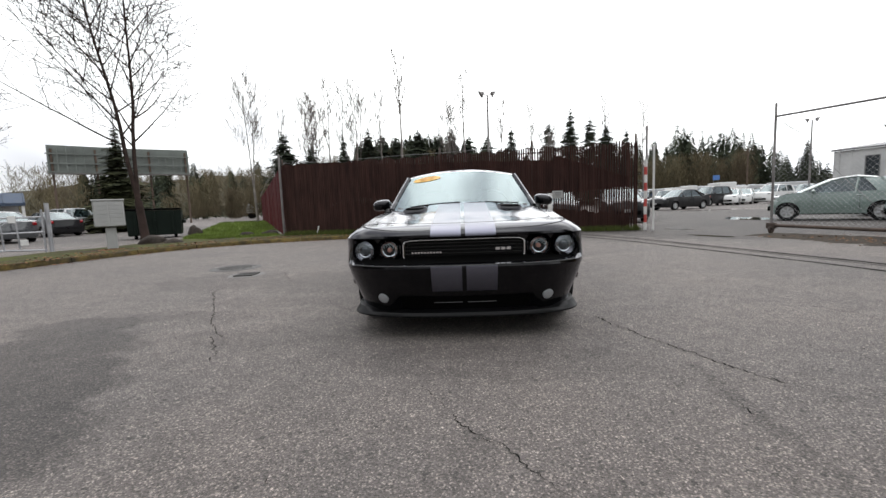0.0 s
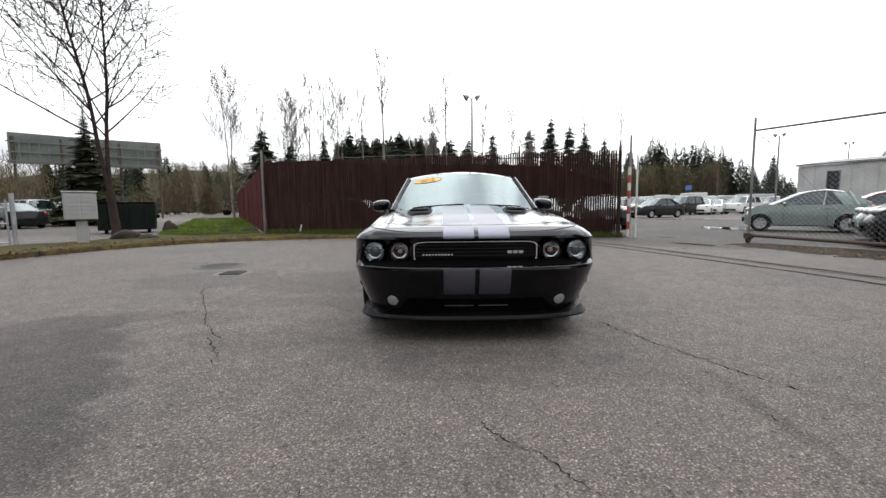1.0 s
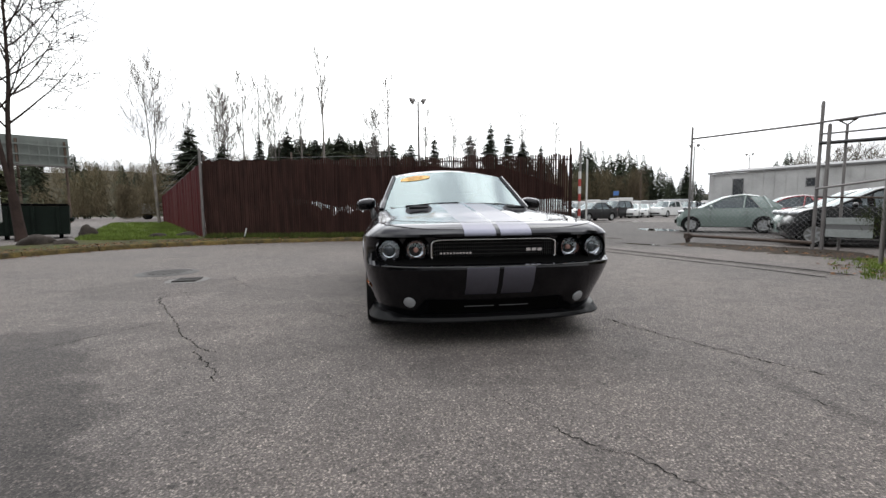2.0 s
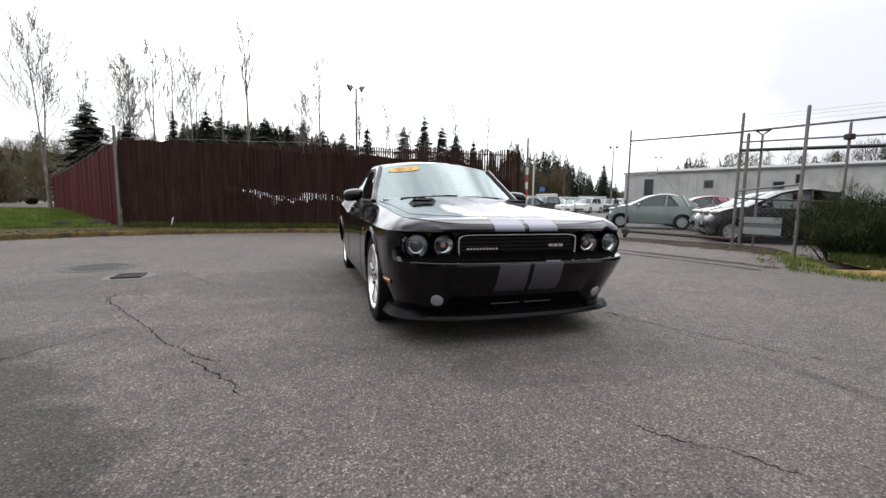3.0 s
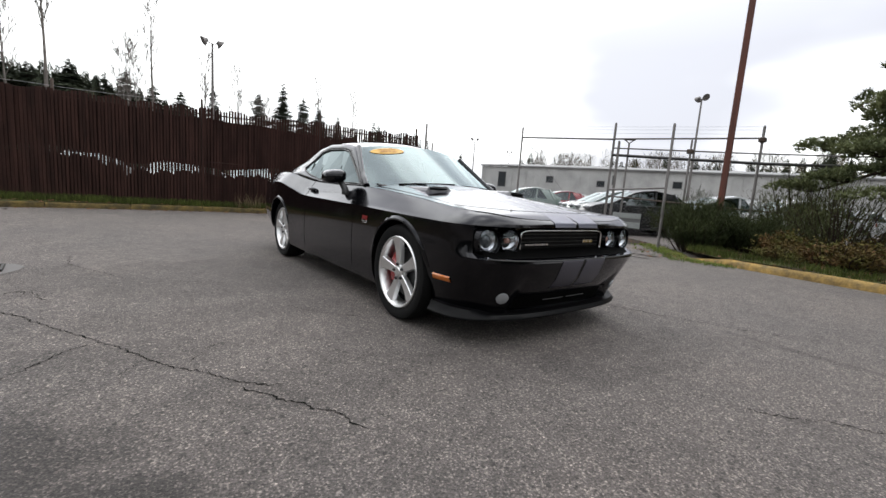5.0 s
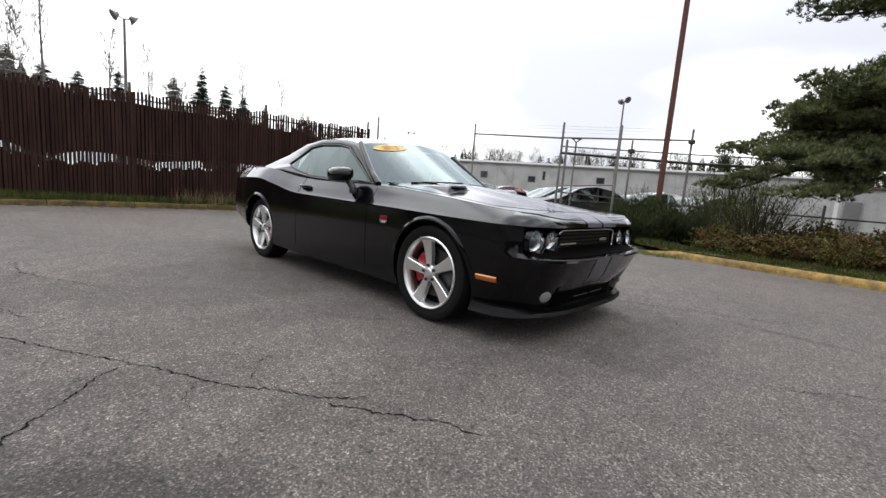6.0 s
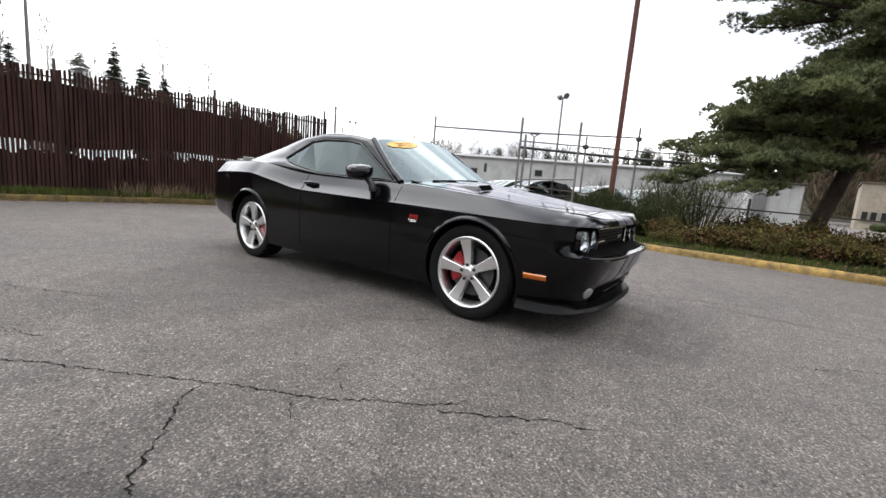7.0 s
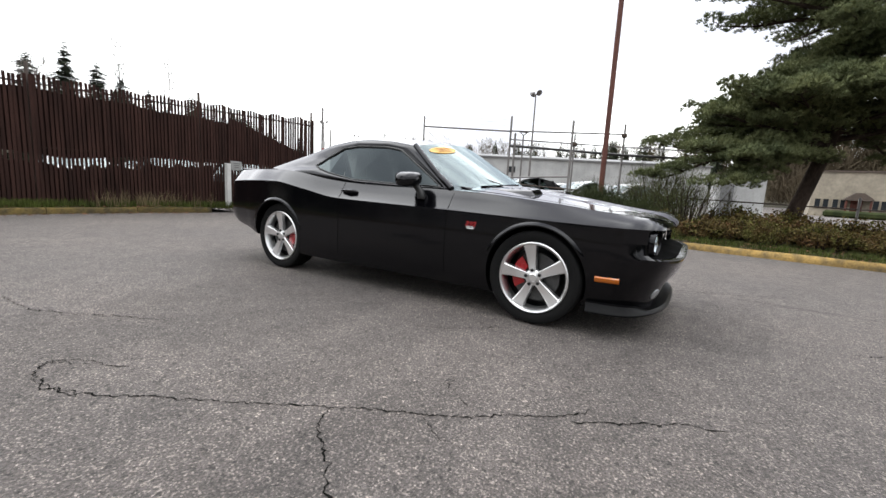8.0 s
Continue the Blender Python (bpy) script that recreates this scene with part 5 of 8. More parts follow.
GREEN_OUT = [(-0.80, 0.79, 0.952), (-1.00, 0.738, 1.095), (-1.29, 0.640, 1.322), (-1.60, 0.622, 1.368), (-2.0, 0.615, 1.378), (-2.35, 0.61, 1.333),
             (-2.75, 0.62, 1.215), (-3.22, 0.70, 1.07), (-2.75, 0.815, 1.035), (-2.3, 0.815, 1.00), (-1.8, 0.805, 0.965), (-1.3, 0.80, 0.952)]
GREEN_IN = [(-0.90, 0.785, 0.968), (-1.09, 0.738, 1.082), (-1.42, 0.666, 1.280), (-1.60, 0.652, 1.308), (-1.95, 0.648, 1.316), (-2.14, 0.652, 1.295),
            (-2.32, 0.690, 1.200), (-2.45, 0.748, 1.110), (-2.36, 0.776, 1.080), (-2.22, 0.788, 1.045), (-1.9, 0.795, 0.990), (-1.4, 0.792, 0.974)]


def lettering(name, words, size, mat, parent, m, label, shear=0.0):
    """Flat raised characters as a mesh."""
    cu = bpy.data.curves.new(name, "FONT")
    cu.body, cu.size, cu.align_x, cu.align_y, cu.extrude, cu.shear, cu.offset = words, size, "CENTER", "CENTER", 0.0015, shear, 0.0015
    tob = new(name + "_work", cu)
    tme = bpy.data.meshes.new_from_object(tob.evaluated_get(bpy.context.evaluated_depsgraph_get()))
    bpy.data.objects.remove(tob)
    tme.materials.clear()
    tme.materials.append(mat)
    return hang(name, tme, parent, label, m)


def build_coupe():
    car = thing("coupe_car", COUPE, "black two-door muscle coupe with grey hood stripes parked on asphalt", "car")
    body = hang("body", coupe_shell(), car, "glossy black lower body with wheel arches")
    # bonnet in paint and stripe strips
    part("bonnet", bonnet_strip(-0.80, -0.238, 18), M["paint"], car, "glossy black bonnet panel", 40)
    part("bonnet", bonnet_strip(0.238, 0.80, 18), M["paint"], car, "glossy black bonnet panel", 40)
    part("bonnet_spine", bonnet_strip(-0.016, 0.016, 2), M["paint"], car, "black line between the stripes", 40)
    part("bonnet_stripe", bonnet_strip(0.016, 0.238, 5), M["stripe"], car, "silver grey racing stripe", 40)
    part("bonnet_stripe", bonnet_strip(-0.238, -0.016, 5), M["stripe"], car, "silver grey racing stripe", 40)
    # shut lines of the bonnet's front edge and sides
    bm = bmesh.new()
    line = [(0.665 - 0.28 * (abs(y) / 0.72) ** 3.0, y) for y in [-0.715 + 1.43 * k / 40 for k in range(41)]]
    tube(bm, [(x, y, hood_z(x, y) + 0.0015) for x, y in line], 0.0028, 4)
    for s in (1, -1):
        tube(bm, [(0.40 - 1.1 * k / 20, s * (0.715 + 0.03 * k / 20), hood_z(0.40 - 1.1 * k / 20, 0.73) + 0.0015) for k in range(21)], 0.0028, 4)
    part("shut_line", bm, M["blackp"], car)
    # bonnet scoops: a raised hood over a dark slot that looks ahead
    for s in (1, -1):
        rows = []
        for k in range(15):
            t = k / 14
            x = -0.185 - 0.40 * t
            row = []
            for j in range(13):
                v = -1 + 2 * j / 12
                y = s * 0.455 + v * (0.125 - 0.03 * t)
                lift = 0.038 * min(1.0, 3.2 * (1 - abs(v))) ** 0.7 * (1 - t) ** 1.2
                row.append((x + 0.030 * max(0.0, abs(v) - 0.75) * (1 - t), y, hood_z(x, y) + 0.003 + lift))
            rows.append(row)
        rows.insert(0, [(-0.165 + 0.01 * abs(j - 6) / 6, p[1], hood_z(-0.165, p[1]) + 0.002) for j, p in enumerate(rows[0])])
        sc = part("hood_scoop", grid(rows), M["paint"], car, "raised bonnet scoop with dark slot", 30)
        bm = bmesh.new()
        box(bm, (-0.176, s * 0.455, hood_z(-0.17, 0.455) + 0.022), (0.016, 0.175, 0.021), None, 0.004)
        part("scoop_slot", bm, M["blackp"], sc, "black slot")
    # rear deck and lip
    rows = []
    for k in range(13):
        x = -3.10 - 0.83 * k / 12
        e = smooth_at(x, list(zip(X_KEYS, ROWS[-1][0])))
        w = flank_y(max(x, -3.6), 1.2) - (0.05 * (k / 12) ** 4)
        rows.append([(x, w * (-1 + 2 * j / 14), e + 0.022 * (1 - (-1 + 2 * j / 14) ** 2) + 0.004) for j in range(15)])
    part("boot_lid", grid(rows), M["paint"], car, "black boot lid", 40)
    bm = bmesh.new()
    for sgn in (1, -1):
        tube(bm, [(-3.86 + 0.05 * (abs(y) / 0.75) ** 2, y * sgn, 1.045 - 0.01 * (y / 0.75) ** 2) for y in [0.66 * k / 12 for k in range(13)]], 0.020, 8)
    part("rear_spoiler", bm, M["paint"], car, "low black boot spoiler", 40)
    # cabin: windscreen, roof, pillars, side and rear glass
    mids = {0: (-0.50, 0, 0.998), 1: (-0.80, 0, 1.165), 2: (-1.185, 0, 1.385), 3: (-1.55, 0, 1.432), 4: (-2.0, 0, 1.446), 5: (-2.46, 0, 1.402), 6: (-2.86, 0, 1.275), 7: (-3.34, 0, 1.085)}
    edge = dense(GREEN_OUT[0:3], 6)
    part("windscreen", grid(arc_rows(edge, dense([mids[0], mids[1], mids[2]], 6), 20)), M["screen"], car, "clear laminated windscreen with a faint green cast", 60)
    part("roof", grid(arc_rows(dense(GREEN_OUT[2:6], 5), dense([mids[k] for k in (2, 3, 4, 5)], 5), 20)), M["paint"], car, "glossy black roof", 60)
    part("rear_quarter", grid(arc_rows(dense(GREEN_OUT[5:8], 6), dense([mids[k] for k in (5, 6, 7)], 6), 20)), M["paint"], car, "black sail panel and rear header", 60)
    inner = [(a[0], a[1] * 0.80, a[2] + 0.004) for a in dense([(p[0], p[1], p[2]) for p in GREEN_OUT[5:8]], 6)][1:-1]
    cen = [(c[0], 0, c[2] + 0.006) for c in dense([mids[k] for k in (5, 6, 7)], 6)][1:-1]
    inner = [(i[0] + (c[0] - i[0]) * 0.36, i[1], i[2] + (c[2] - i[2]) * 0.36) for i, c in zip(inner, cen)]
    part("rear_window", grid(arc_rows(inner, cen, 14)), M["tint"], car, "dark rear window", 60)
    for s in (1, -1):
        out, inn = [Vector((a, b * s, c)) for a, b, c in GREEN_OUT], [Vector((a, b * s, c)) for a, b, c in GREEN_IN]
        n = len(out)
        o2, i2 = [], []
        for k in range(n):
            for j in range(4):
                o2.append(out[k].lerp(out[(k + 1) % n], j / 4))
                i2.append(inn[k].lerp(inn[(k + 1) % n], j / 4))
        rows = []
        for j in range(5):
            t = j / 4
            ring = [a.lerp(b, t) + Vector((0, s * 0.014 * math.sin(math.pi * t), 0)) for a, b in zip(o2, i2)]
            rows.append(ring + [ring[0]])
        part("window_surround", grid(rows), M["paint"], car, "black window surround and sail panel", 50)
        bm = bmesh.new()
        pil = dense([(a, s * (b - 0.006), c + 0.004) for a, b, c in GREEN_OUT[0:3]], 6)
        tube(bm, pil, [0.030] * 4 + [0.026] * (len(pil) - 4), 8)
        part("screen_pillar", bm, M["paint"], car, "black windscreen pillar", 60)
        bm = bmesh.new()
        f = bm.faces.new([bm.verts.new((p.x, p.y - s * 0.004, p.z)) for p in inn])
        bmesh.ops.triangulate(bm, faces=[f])
        win = part("side_window", bm, M["tint"], car, "dark tinted side glass")
        bm = bmesh.new()
        tube(bm, [p + Vector((0, s * 0.004, 0)) for p in i2], 0.009, 6, closed=True)
        part("window_seal", bm, M["trim"], win, "black rubber seal", 50)
        bm = bmesh.new()
        tube(bm, [(-2.02, s * 0.79, 0.998), (-2.06, s * 0.70, 1.16), (-2.045, s * 0.632, 1.305)], 0.008, 6)
        part("window_divider", bm, M["trim"], win, "thin black divider")
        # door handle on its cup
        bm = bmesh.new()
        hx, hz = -1.87, 0.880
        hy = flank_y(hx, hz)
        tube(bm, [(hx + 0.095, s * (hy + 0.002), hz - 0.004), (hx + 0.08, s * (hy + 0.022), hz), (hx, s * (hy + 0.030), hz + 0.004), (hx - 0.08, s * (hy + 0.022), hz + 0.004), (hx - 0.095, s * (hy + 0.002), hz + 0.002)], [0.010, 0.015, 0.017, 0.016, 0.010], 8)
        part("door_handle", bm, M["paint"], car, "black grab handle", 50)
        # door shut lines
        bm = bmesh.new()
        for x0, z1 in ((-0.745, 0.925), (-1.985, 0.965)):
            zz = [0.27 + (z1 - 0.27) * k / 14 for k in range(15)]
            tube(bm, [(x0 + (0.03 if x0 < -1 else -0.015) * math.sin(3 * z), s * (flank_y(x0, z) + 0.0005), z) for z in zz], 0.0018, 4)
        tube(bm, [(-0.75 - 1.23 * k / 10, s * (flank_y(-1, 0.25) + 0.0005), 0.268) for k in range(11)], 0.0018, 4)
        part("door_gap", bm, M["blackp"], car)
        # wheel arch lips
        for x0 in (0.0, X_REAR):
            rows = []
            for k in range(33):
                a = math.radians(14 + 152 * k / 32)
                out = 0.016 * math.sin(math.pi * k / 32) ** 0.6
                row = []
                for r, o in ((0.404, 0.0), (0.397, 0.35), (0.386, 0.9), (0.380, 1.0), (0.374, 0.8), (0.372, -1.0)):
                    x, z = x0 + r * math.cos(a), 0.356 + r * math.sin(a)
                    row.append((x, s * (skin_y(x, z) + 0.0015 + out * o), z))
                rows.append(row)
            bm = grid(rows)
            part("arch_lip", bm, M["paint"], car, "raised wheel arch lip", 50)
        # mirror
        bm = bmesh.new()
        bmesh.ops.create_uvsphere(bm, u_segments=28, v_segments=16, radius=1.0)
        for v in bm.verts:
            # a rounded block, fuller than an egg, with a flat glass side to the rear
            v.co = Vector([math.copysign(abs(c) ** 0.72, c) for c in v.co])
            v.co = Vector((-1.125 + 0.105 * v.co.x, s * (0.950 + 0.102 * v.co.y), 1.020 + 0.064 * v.co.z - 0.012 * v.co.y))
            v.co.x = max(v.co.x, -1.195)
        mir = part("door_mirror", bm, M["paint"], car, "black rounded door mirror on a stalk", 40)
        bm = bmesh.new()
        tube(bm, [(-1.10, s * 0.905, 0.985), (-1.075, s * 0.885, 0.950), (-1.05, s * 0.872, 0.915), (-1.04, s * 0.868, 0.880), (-1.04, s * 0.872, 0.858)], [0.026, 0.027, 0.030, 0.036, 0.030], 12)
        part("mirror_stalk", bm, M["trim"], mir, "satin black mirror foot", 50)
        bm = bmesh.new()
        rows = [[(-1.198, s * (0.950 + 0.088 * r * math.copysign(abs(math.cos(a)) ** 0.72, math.cos(a))), 1.020 + 0.052 * r * math.copysign(abs(math.sin(a)) ** 0.72, math.sin(a))) for a in [2 * math.pi * k / 20 for k in range(21)]] for r in (0.02, 1.0)]
        part("mirror_glass", grid(rows), M["chrome"], mir, "mirror glass")
        # fender badge as plain bars
        bm = bmesh.new()
        by = flank_y(-0.53, 0.69)
        box(bm, (-0.53, s * (by + 0.002), 0.672), (0.085, 0.006, 0.010), None, 0.002)
        box(bm, (-0.53, s * (by + 0.002), 0.660), (0.060, 0.006, 0.007), None, 0.002)
        bdg = part("fender_badge", bm, M["chrome"], car, "small silver and red fender badge")
        lettering("badge_figures", "392", 0.046, M["red"], bdg, Matrix(((-s * 1.35, 0, 0, -0.53), (0, 0, s, s * (by + 0.004)), (0, 1, 0, 0.697), (0, 0, 0, 1))), "red figures 392", 0.25)
        # side marker lamps
        bm = bmesh.new()
        rows = []
        for k in range(7):
            x = 0.585 - 0.155 * k / 6
            rows.append([(x, s * (skin_y(x, z) + (0.008 if 0 < j < 3 else 0.001)), z) for j, z in enumerate((0.392, 0.398, 0.424, 0.432))])
        part("side_marker", grid(rows), M["amber"], car, "amber side marker lamp", 40)
        bm = bmesh.new()
        yy = flank_y(-3.43, 0.55)
        box(bm, (-3.53, s * (yy - 0.020), 0.60), (0.15, 0.012, 0.03), None, 0.004)
        part("rear_marker", bm, M["taillens"], car, "dark red rear marker lamp")
        # headlamps
        for y, r in ((0.745, 0.081), (0.560, 0.078)):
            x = nose_x(y, 0.68)
            m = pose(x + 0.006, s * y, 0.672, 0, 0, s * (6 if y > 0.6 else 3))
            bm = bmesh.new()
            lathe(bm, [(r * 0.91, 0.020), (r * 0.955, 0.030), (r * 0.99, 0.026), (r, 0.0), (r * 0.94, -0.01)], 32, "X", True)
            lamp = part("headlamp", bm, M["dullchrome"], car, "round headlamp in a dark recess", 40, m)
            rows = [[], [], [], []]
            for k in range(49):
                a = 2 * math.pi * k / 48
                c, q = math.cos(a), math.sin(a)
                oy, oz = 0.0925 * math.copysign(abs(c) ** 0.7, c), 0.086 * math.copysign(abs(q) ** 0.7, q)
                for row, (rx, py, pz) in zip(rows, ((0.0, r * 1.02 * c, r * 1.02 * q), (0.040, r * 1.03 * c, r * 1.03 * q), (0.044, r * 1.06 * c, r * 1.06 * q), (0.012, oy * 1.02, oz * 1.02))):
                    row.append((rx, py, pz))
            part("lamp_bezel", grid(rows), M["paint"], lamp, "gloss black bezel round the lamp", 40)
            bm = bmesh.new()
            lathe(bm, [(r * 0.89, 0.026), (r * 0.84, 0.012), (r * 0.76, 0.002), (r * 0.60, -0.006), (r * 0.36, -0.012), (0.0, -0.014)], 28, "X")
            part("reflector", bm, M["dullchrome"], lamp, "silver reflector bowl", 40)
            bm = bmesh.new()
            lathe(bm, [(r * 0.50, -0.03), (r * 0.50, 0.002), (r * 0.44, 0.010), (r * 0.30, 0.017), (0.0, 0.021)] if y > 0.6 else [(r * 0.24, -0.03), (r * 0.26, -0.002), (r * 0.20, 0.010), (0.0, 0.016)], 24, "X")
            part("projector", bm, M["darkglass"] if y > 0.6 else M["turnsig"], lamp, "dark projector lens" if y > 0.6 else "amber turn signal bulb", 40)
            if y > 0.6:
                bm = bmesh.new()
                lathe(bm, [(r * 0.53, -0.01), (r * 0.53, 0.006), (r * 0.60, 0.008), (r * 0.62, -0.01)], 28, "X")
                part("projector_ring", bm, M["dullchrome"], lamp, "chrome ring round the projector", 40)
            else:
                bm = bmesh.new()
                for q in range(8):
                    an = 2 * math.pi * (q + 0.5) / 8
                    p = Vector((0, math.cos(an), math.sin(an)))
                    tube(bm, [p * r * 0.34 + Vector((-0.024, 0, 0)), p * r * 0.62 + Vector((-0.014, 0, 0)), p * r * 0.82 + Vector((0.010, 0, 0))], 0.0022, 4)
                part("reflector_rib", bm, M["chrome"], lamp, "fine reflector ribs")
            bm = bmesh.new()
            lathe(bm, [(r * 0.90, 0.030), (r * 0.6, 0.042), (0.0, 0.047)], 28, "X")
            part("lens_cover", bm, M["lens"], lamp, "clear lens cover", 60).visible_shadow = False
        # fog lamp
        x = nose_x(0.615, 0.315)
        bm = bmesh.new()
        lathe(bm, [(0.0, 0.004), (0.030, 0.002), (0.041, -0.001), (0.044, -0.02)], 24, "X")
        out = Vector((1.0, -s * (nose_x(0.655, 0.315) - nose_x(0.575, 0.315)) / 0.08, -(nose_x(0.615, 0.355) - nose_x(0.615, 0.275)) / 0.08)).normalized()
        part("fog_lamp", bm, M["foglens"], car, "round frosted fog lamp", 40, Matrix.Translation(Vector((x, s * 0.615, 0.315)) + out * 0.007) @ out.to_track_quat("X", "Z").to_matrix().to_4x4())
    # grille: dark mesh panel, frame, bars
    bm = bmesh.new()
    rows = [[(nose_x(y, 0.68) + 0.004, y, z) for y in [-0.445 + 0.89 * k / 20 for k in range(21)]] for z in (0.592, 0.733)]
    gr = part("grille", grid(rows), M["blackp"], car, "black honeycomb grille in a chrome frame")
    loop = []
    for k in range(64):
        a = 2 * math.pi * k / 64
        c, s = math.cos(a), math.sin(a)
        y = 0.455 * math.copysign(abs(c) ** 0.16, c)
        z = 0.662 + 0.077 * math.copysign(abs(s) ** 0.34, s)
        loop.append((nose_x(y, 0.68) + 0.022, y, z))
    bm = bmesh.new()
    tube(bm, loop, 0.0085, 8, closed=True)
    part("grille_frame", bm, M["chrome"], gr, "thin chrome frame", 60)
    bm = bmesh.new()
    for j in range(5):
        z = 0.609 + 0.026 * j
        tube(bm, [(nose_x(y, 0.68) + 0.008, y, z) for y in [-0.44 + 0.88 * k / 16 for k in range(17)]], 0.0025, 4)
    for k in range(60):
        y = -0.44 + 0.88 * k / 59
        tube(bm, [(nose_x(y, 0.68) + 0.008, y, 0.594), (nose_x(y, 0.68) + 0.008, y, 0.731)], 0.0018, 4)
    part("grille_mesh", bm, M["trim"], gr, "fine black grille mesh")
    bm = bmesh.new()
    for k in range(10):
        y = -0.385 + 0.0235 * k
        box(bm, (nose_x(y, 0.68) + 0.016, y, 0.643), (0.006, 0.017, 0.015), None, 0.002)
    part("grille_badge", bm, M["chrome"], gr, "small chrome badge bars")
    bm = bmesh.new()
    for k, w in enumerate((0.036, 0.036, 0.036)):
        y = 0.255 + 0.042 * k
        box(bm, (nose_x(y, 0.68) + 0.016, y, 0.660), (0.006, w, 0.026), pose(0, 0, 0), 0.003)
    part("grille_badge", bm, M["chrome"], gr, "small chrome badge bars")
    # slot under the grille, lower intake, chrome line
    bm = bmesh.new()
    rows = [[(nose_x(y, z) + 0.003, y, z) for y in [-0.48 + 0.96 * k / 20 for k in range(21)]] for z in (0.225, 0.29, 0.315)]
    part("lower_intake", grid(rows), M["blackp"], car, "matt black lower intake")
    bm = bmesh.new()
    for y0 in (-0.232, 0.018):
        tube(bm, [(nose_x(y0 + 0.214 * k / 6, 0.272) + 0.012, y0 + 0.214 * k / 6, 0.272) for k in range(7)], 0.0032, 6)
    part("intake_trim", bm, M["steel"], car, "thin bright intake trim")
    for s in (1, -1):
        rows = [[(nose_x(y, z) + 0.003, s * y, z) for y in [0.016 + 0.222 * k / 6 for k in range(7)]] for z in (0.365, 0.43, 0.49, 0.553, 0.5635)]
        part("bumper_stripe", grid(rows), M["stripe"], car, "grey stripe on the bumper", 40)
    for y0, y1, mt, nm in ((0.016, 0.238, "stripe", "nose_stripe"), (-0.238, -0.016, "stripe", "nose_stripe")):
        rows = []
        for i in range(8, 13):
            row = []
            for k in range(7):
                y = y0 + (y1 - y0) * k / 6
                x = front_x(i, y) if i > 8 else FASCIA + 0.165
                row.append((x + 0.003, y, smooth_at(x, list(zip(X_KEYS, ROWS[i][0]))) - NOSE_ROLL.get(i, 0.0) * nose_drop(x) + 0.002))
            rows.append(row)
        part(nm, grid(rows[1:]), M[mt], car, "grey stripe over the nose", 40)
    # matt shelf under the lamps and grille
    ys = [-0.828 + 1.656 * k / 40 for k in range(41)]
    rows = [[(FASCIA - 0.01 + (nose_x(y, 0.571) - 0.022 - FASCIA) * t, y, 0.620 - 0.040 * t) for y in ys] for t in (0, 0.5, 1)]
    part("fascia_shelf", grid(rows), M["blackp"], car, "matt black shelf under the grille", 40)
    # thin tube added along the crest of the bumper for its highlight
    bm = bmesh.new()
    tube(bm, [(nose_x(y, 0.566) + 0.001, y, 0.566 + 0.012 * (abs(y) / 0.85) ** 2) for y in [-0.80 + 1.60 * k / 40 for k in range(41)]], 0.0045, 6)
    part("bumper_edge", bm, M["trim"], car, "satin black tube added for the highlight on the bumper crest", 60)
    # front splitter: a flared blade round the whole nose, higher at its ends
    ring = []
    for k in range(61):
        v = -1 + 2 * k / 60
        a = math.pi / 2 * v
        x, y = XC + 0.085 + 0.475 * math.cos(a) ** (2 / 2.9), 0.892 * math.copysign(abs(math.sin(a)) ** (2 / 2.9), a)
        ring.append((x, y, abs(v)))
    rows = []
    for x, y, v in ring:
        side = smooth_at(v, [(0.0, 0.0), (0.45, 0.0), (0.62, 0.7), (1.0, 1.0)])
        lo, hi = 0.176 - 0.006 * side, 0.202 + 0.034 * side
        d = Vector((x - 0.25, y * 0.75, 0)).normalized()
        q = lambda o, z: (x + d.x * o, y + d.y * o, z)
        rows.append([q(-0.09, hi + 0.012), q(-0.034 + 0.01 * side, hi), q(-0.008, lo + 0.030), q(0.010, lo + 0.010), q(0.010, lo), q(-0.02, lo - 0.006), q(-0.16, lo - 0.004)])
    part("front_splitter", grid(rows), M["satin"], car, "satin black chin splitter", 40)
    # year sticker in the upper corner of the glass
    st = []
    for k in range(28):
        a = 2 * math.pi * k / 28
        y, h = -0.405 + 0.165 * math.cos(a), 0.875 + 0.062 * math.sin(a)
        st.append((y, h))
    E0, E1 = dense(GREEN_OUT[0:3], 6), dense([mids[0], mids[1], mids[2]], 6)

    def on_glass(y, h, off):
        q = h * 12
        i = min(11, int(q))
        e, c = E0[i].lerp(E0[i + 1], q - i), E1[i].lerp(E1[i + 1], q - i)
        s = y / e.y
        k = 1 - s * s
        return Vector((e.x + (c.x - e.x) * k + off, y, e.z + (c.z - e.z) * k + off * 0.9))
    bm = bmesh.new()
    ctr = bm.verts.new(on_glass(-0.405, 0.875, 0.004))
    vs = [bm.verts.new(on_glass(y, h, 0.004)) for y, h in st]
    for k in range(28):
        bm.faces.new((ctr, vs[k], vs[(k + 1) % 28]))
    stk = part("year_sticker", bm, M["yellow"], car, "yellow oval sticker reading 2012")
    a, b, c = on_glass(-0.405, 0.875, 0.006), on_glass(-0.355, 0.875, 0.006), on_glass(-0.405, 0.93, 0.006)
    ax = (b - a).normalized()
    nz = ax.cross(c - a).normalized()
    ay = nz.cross(ax)
    lettering("year_digits", "2012", 0.085, M["ink"], stk, Matrix(((ax.x, ay.x, nz.x, a.x), (ax.y, ay.y, nz.y, a.y), (ax.z, ay.z, nz.z, a.z), (0, 0, 0, 1))), "brown digits 2012")
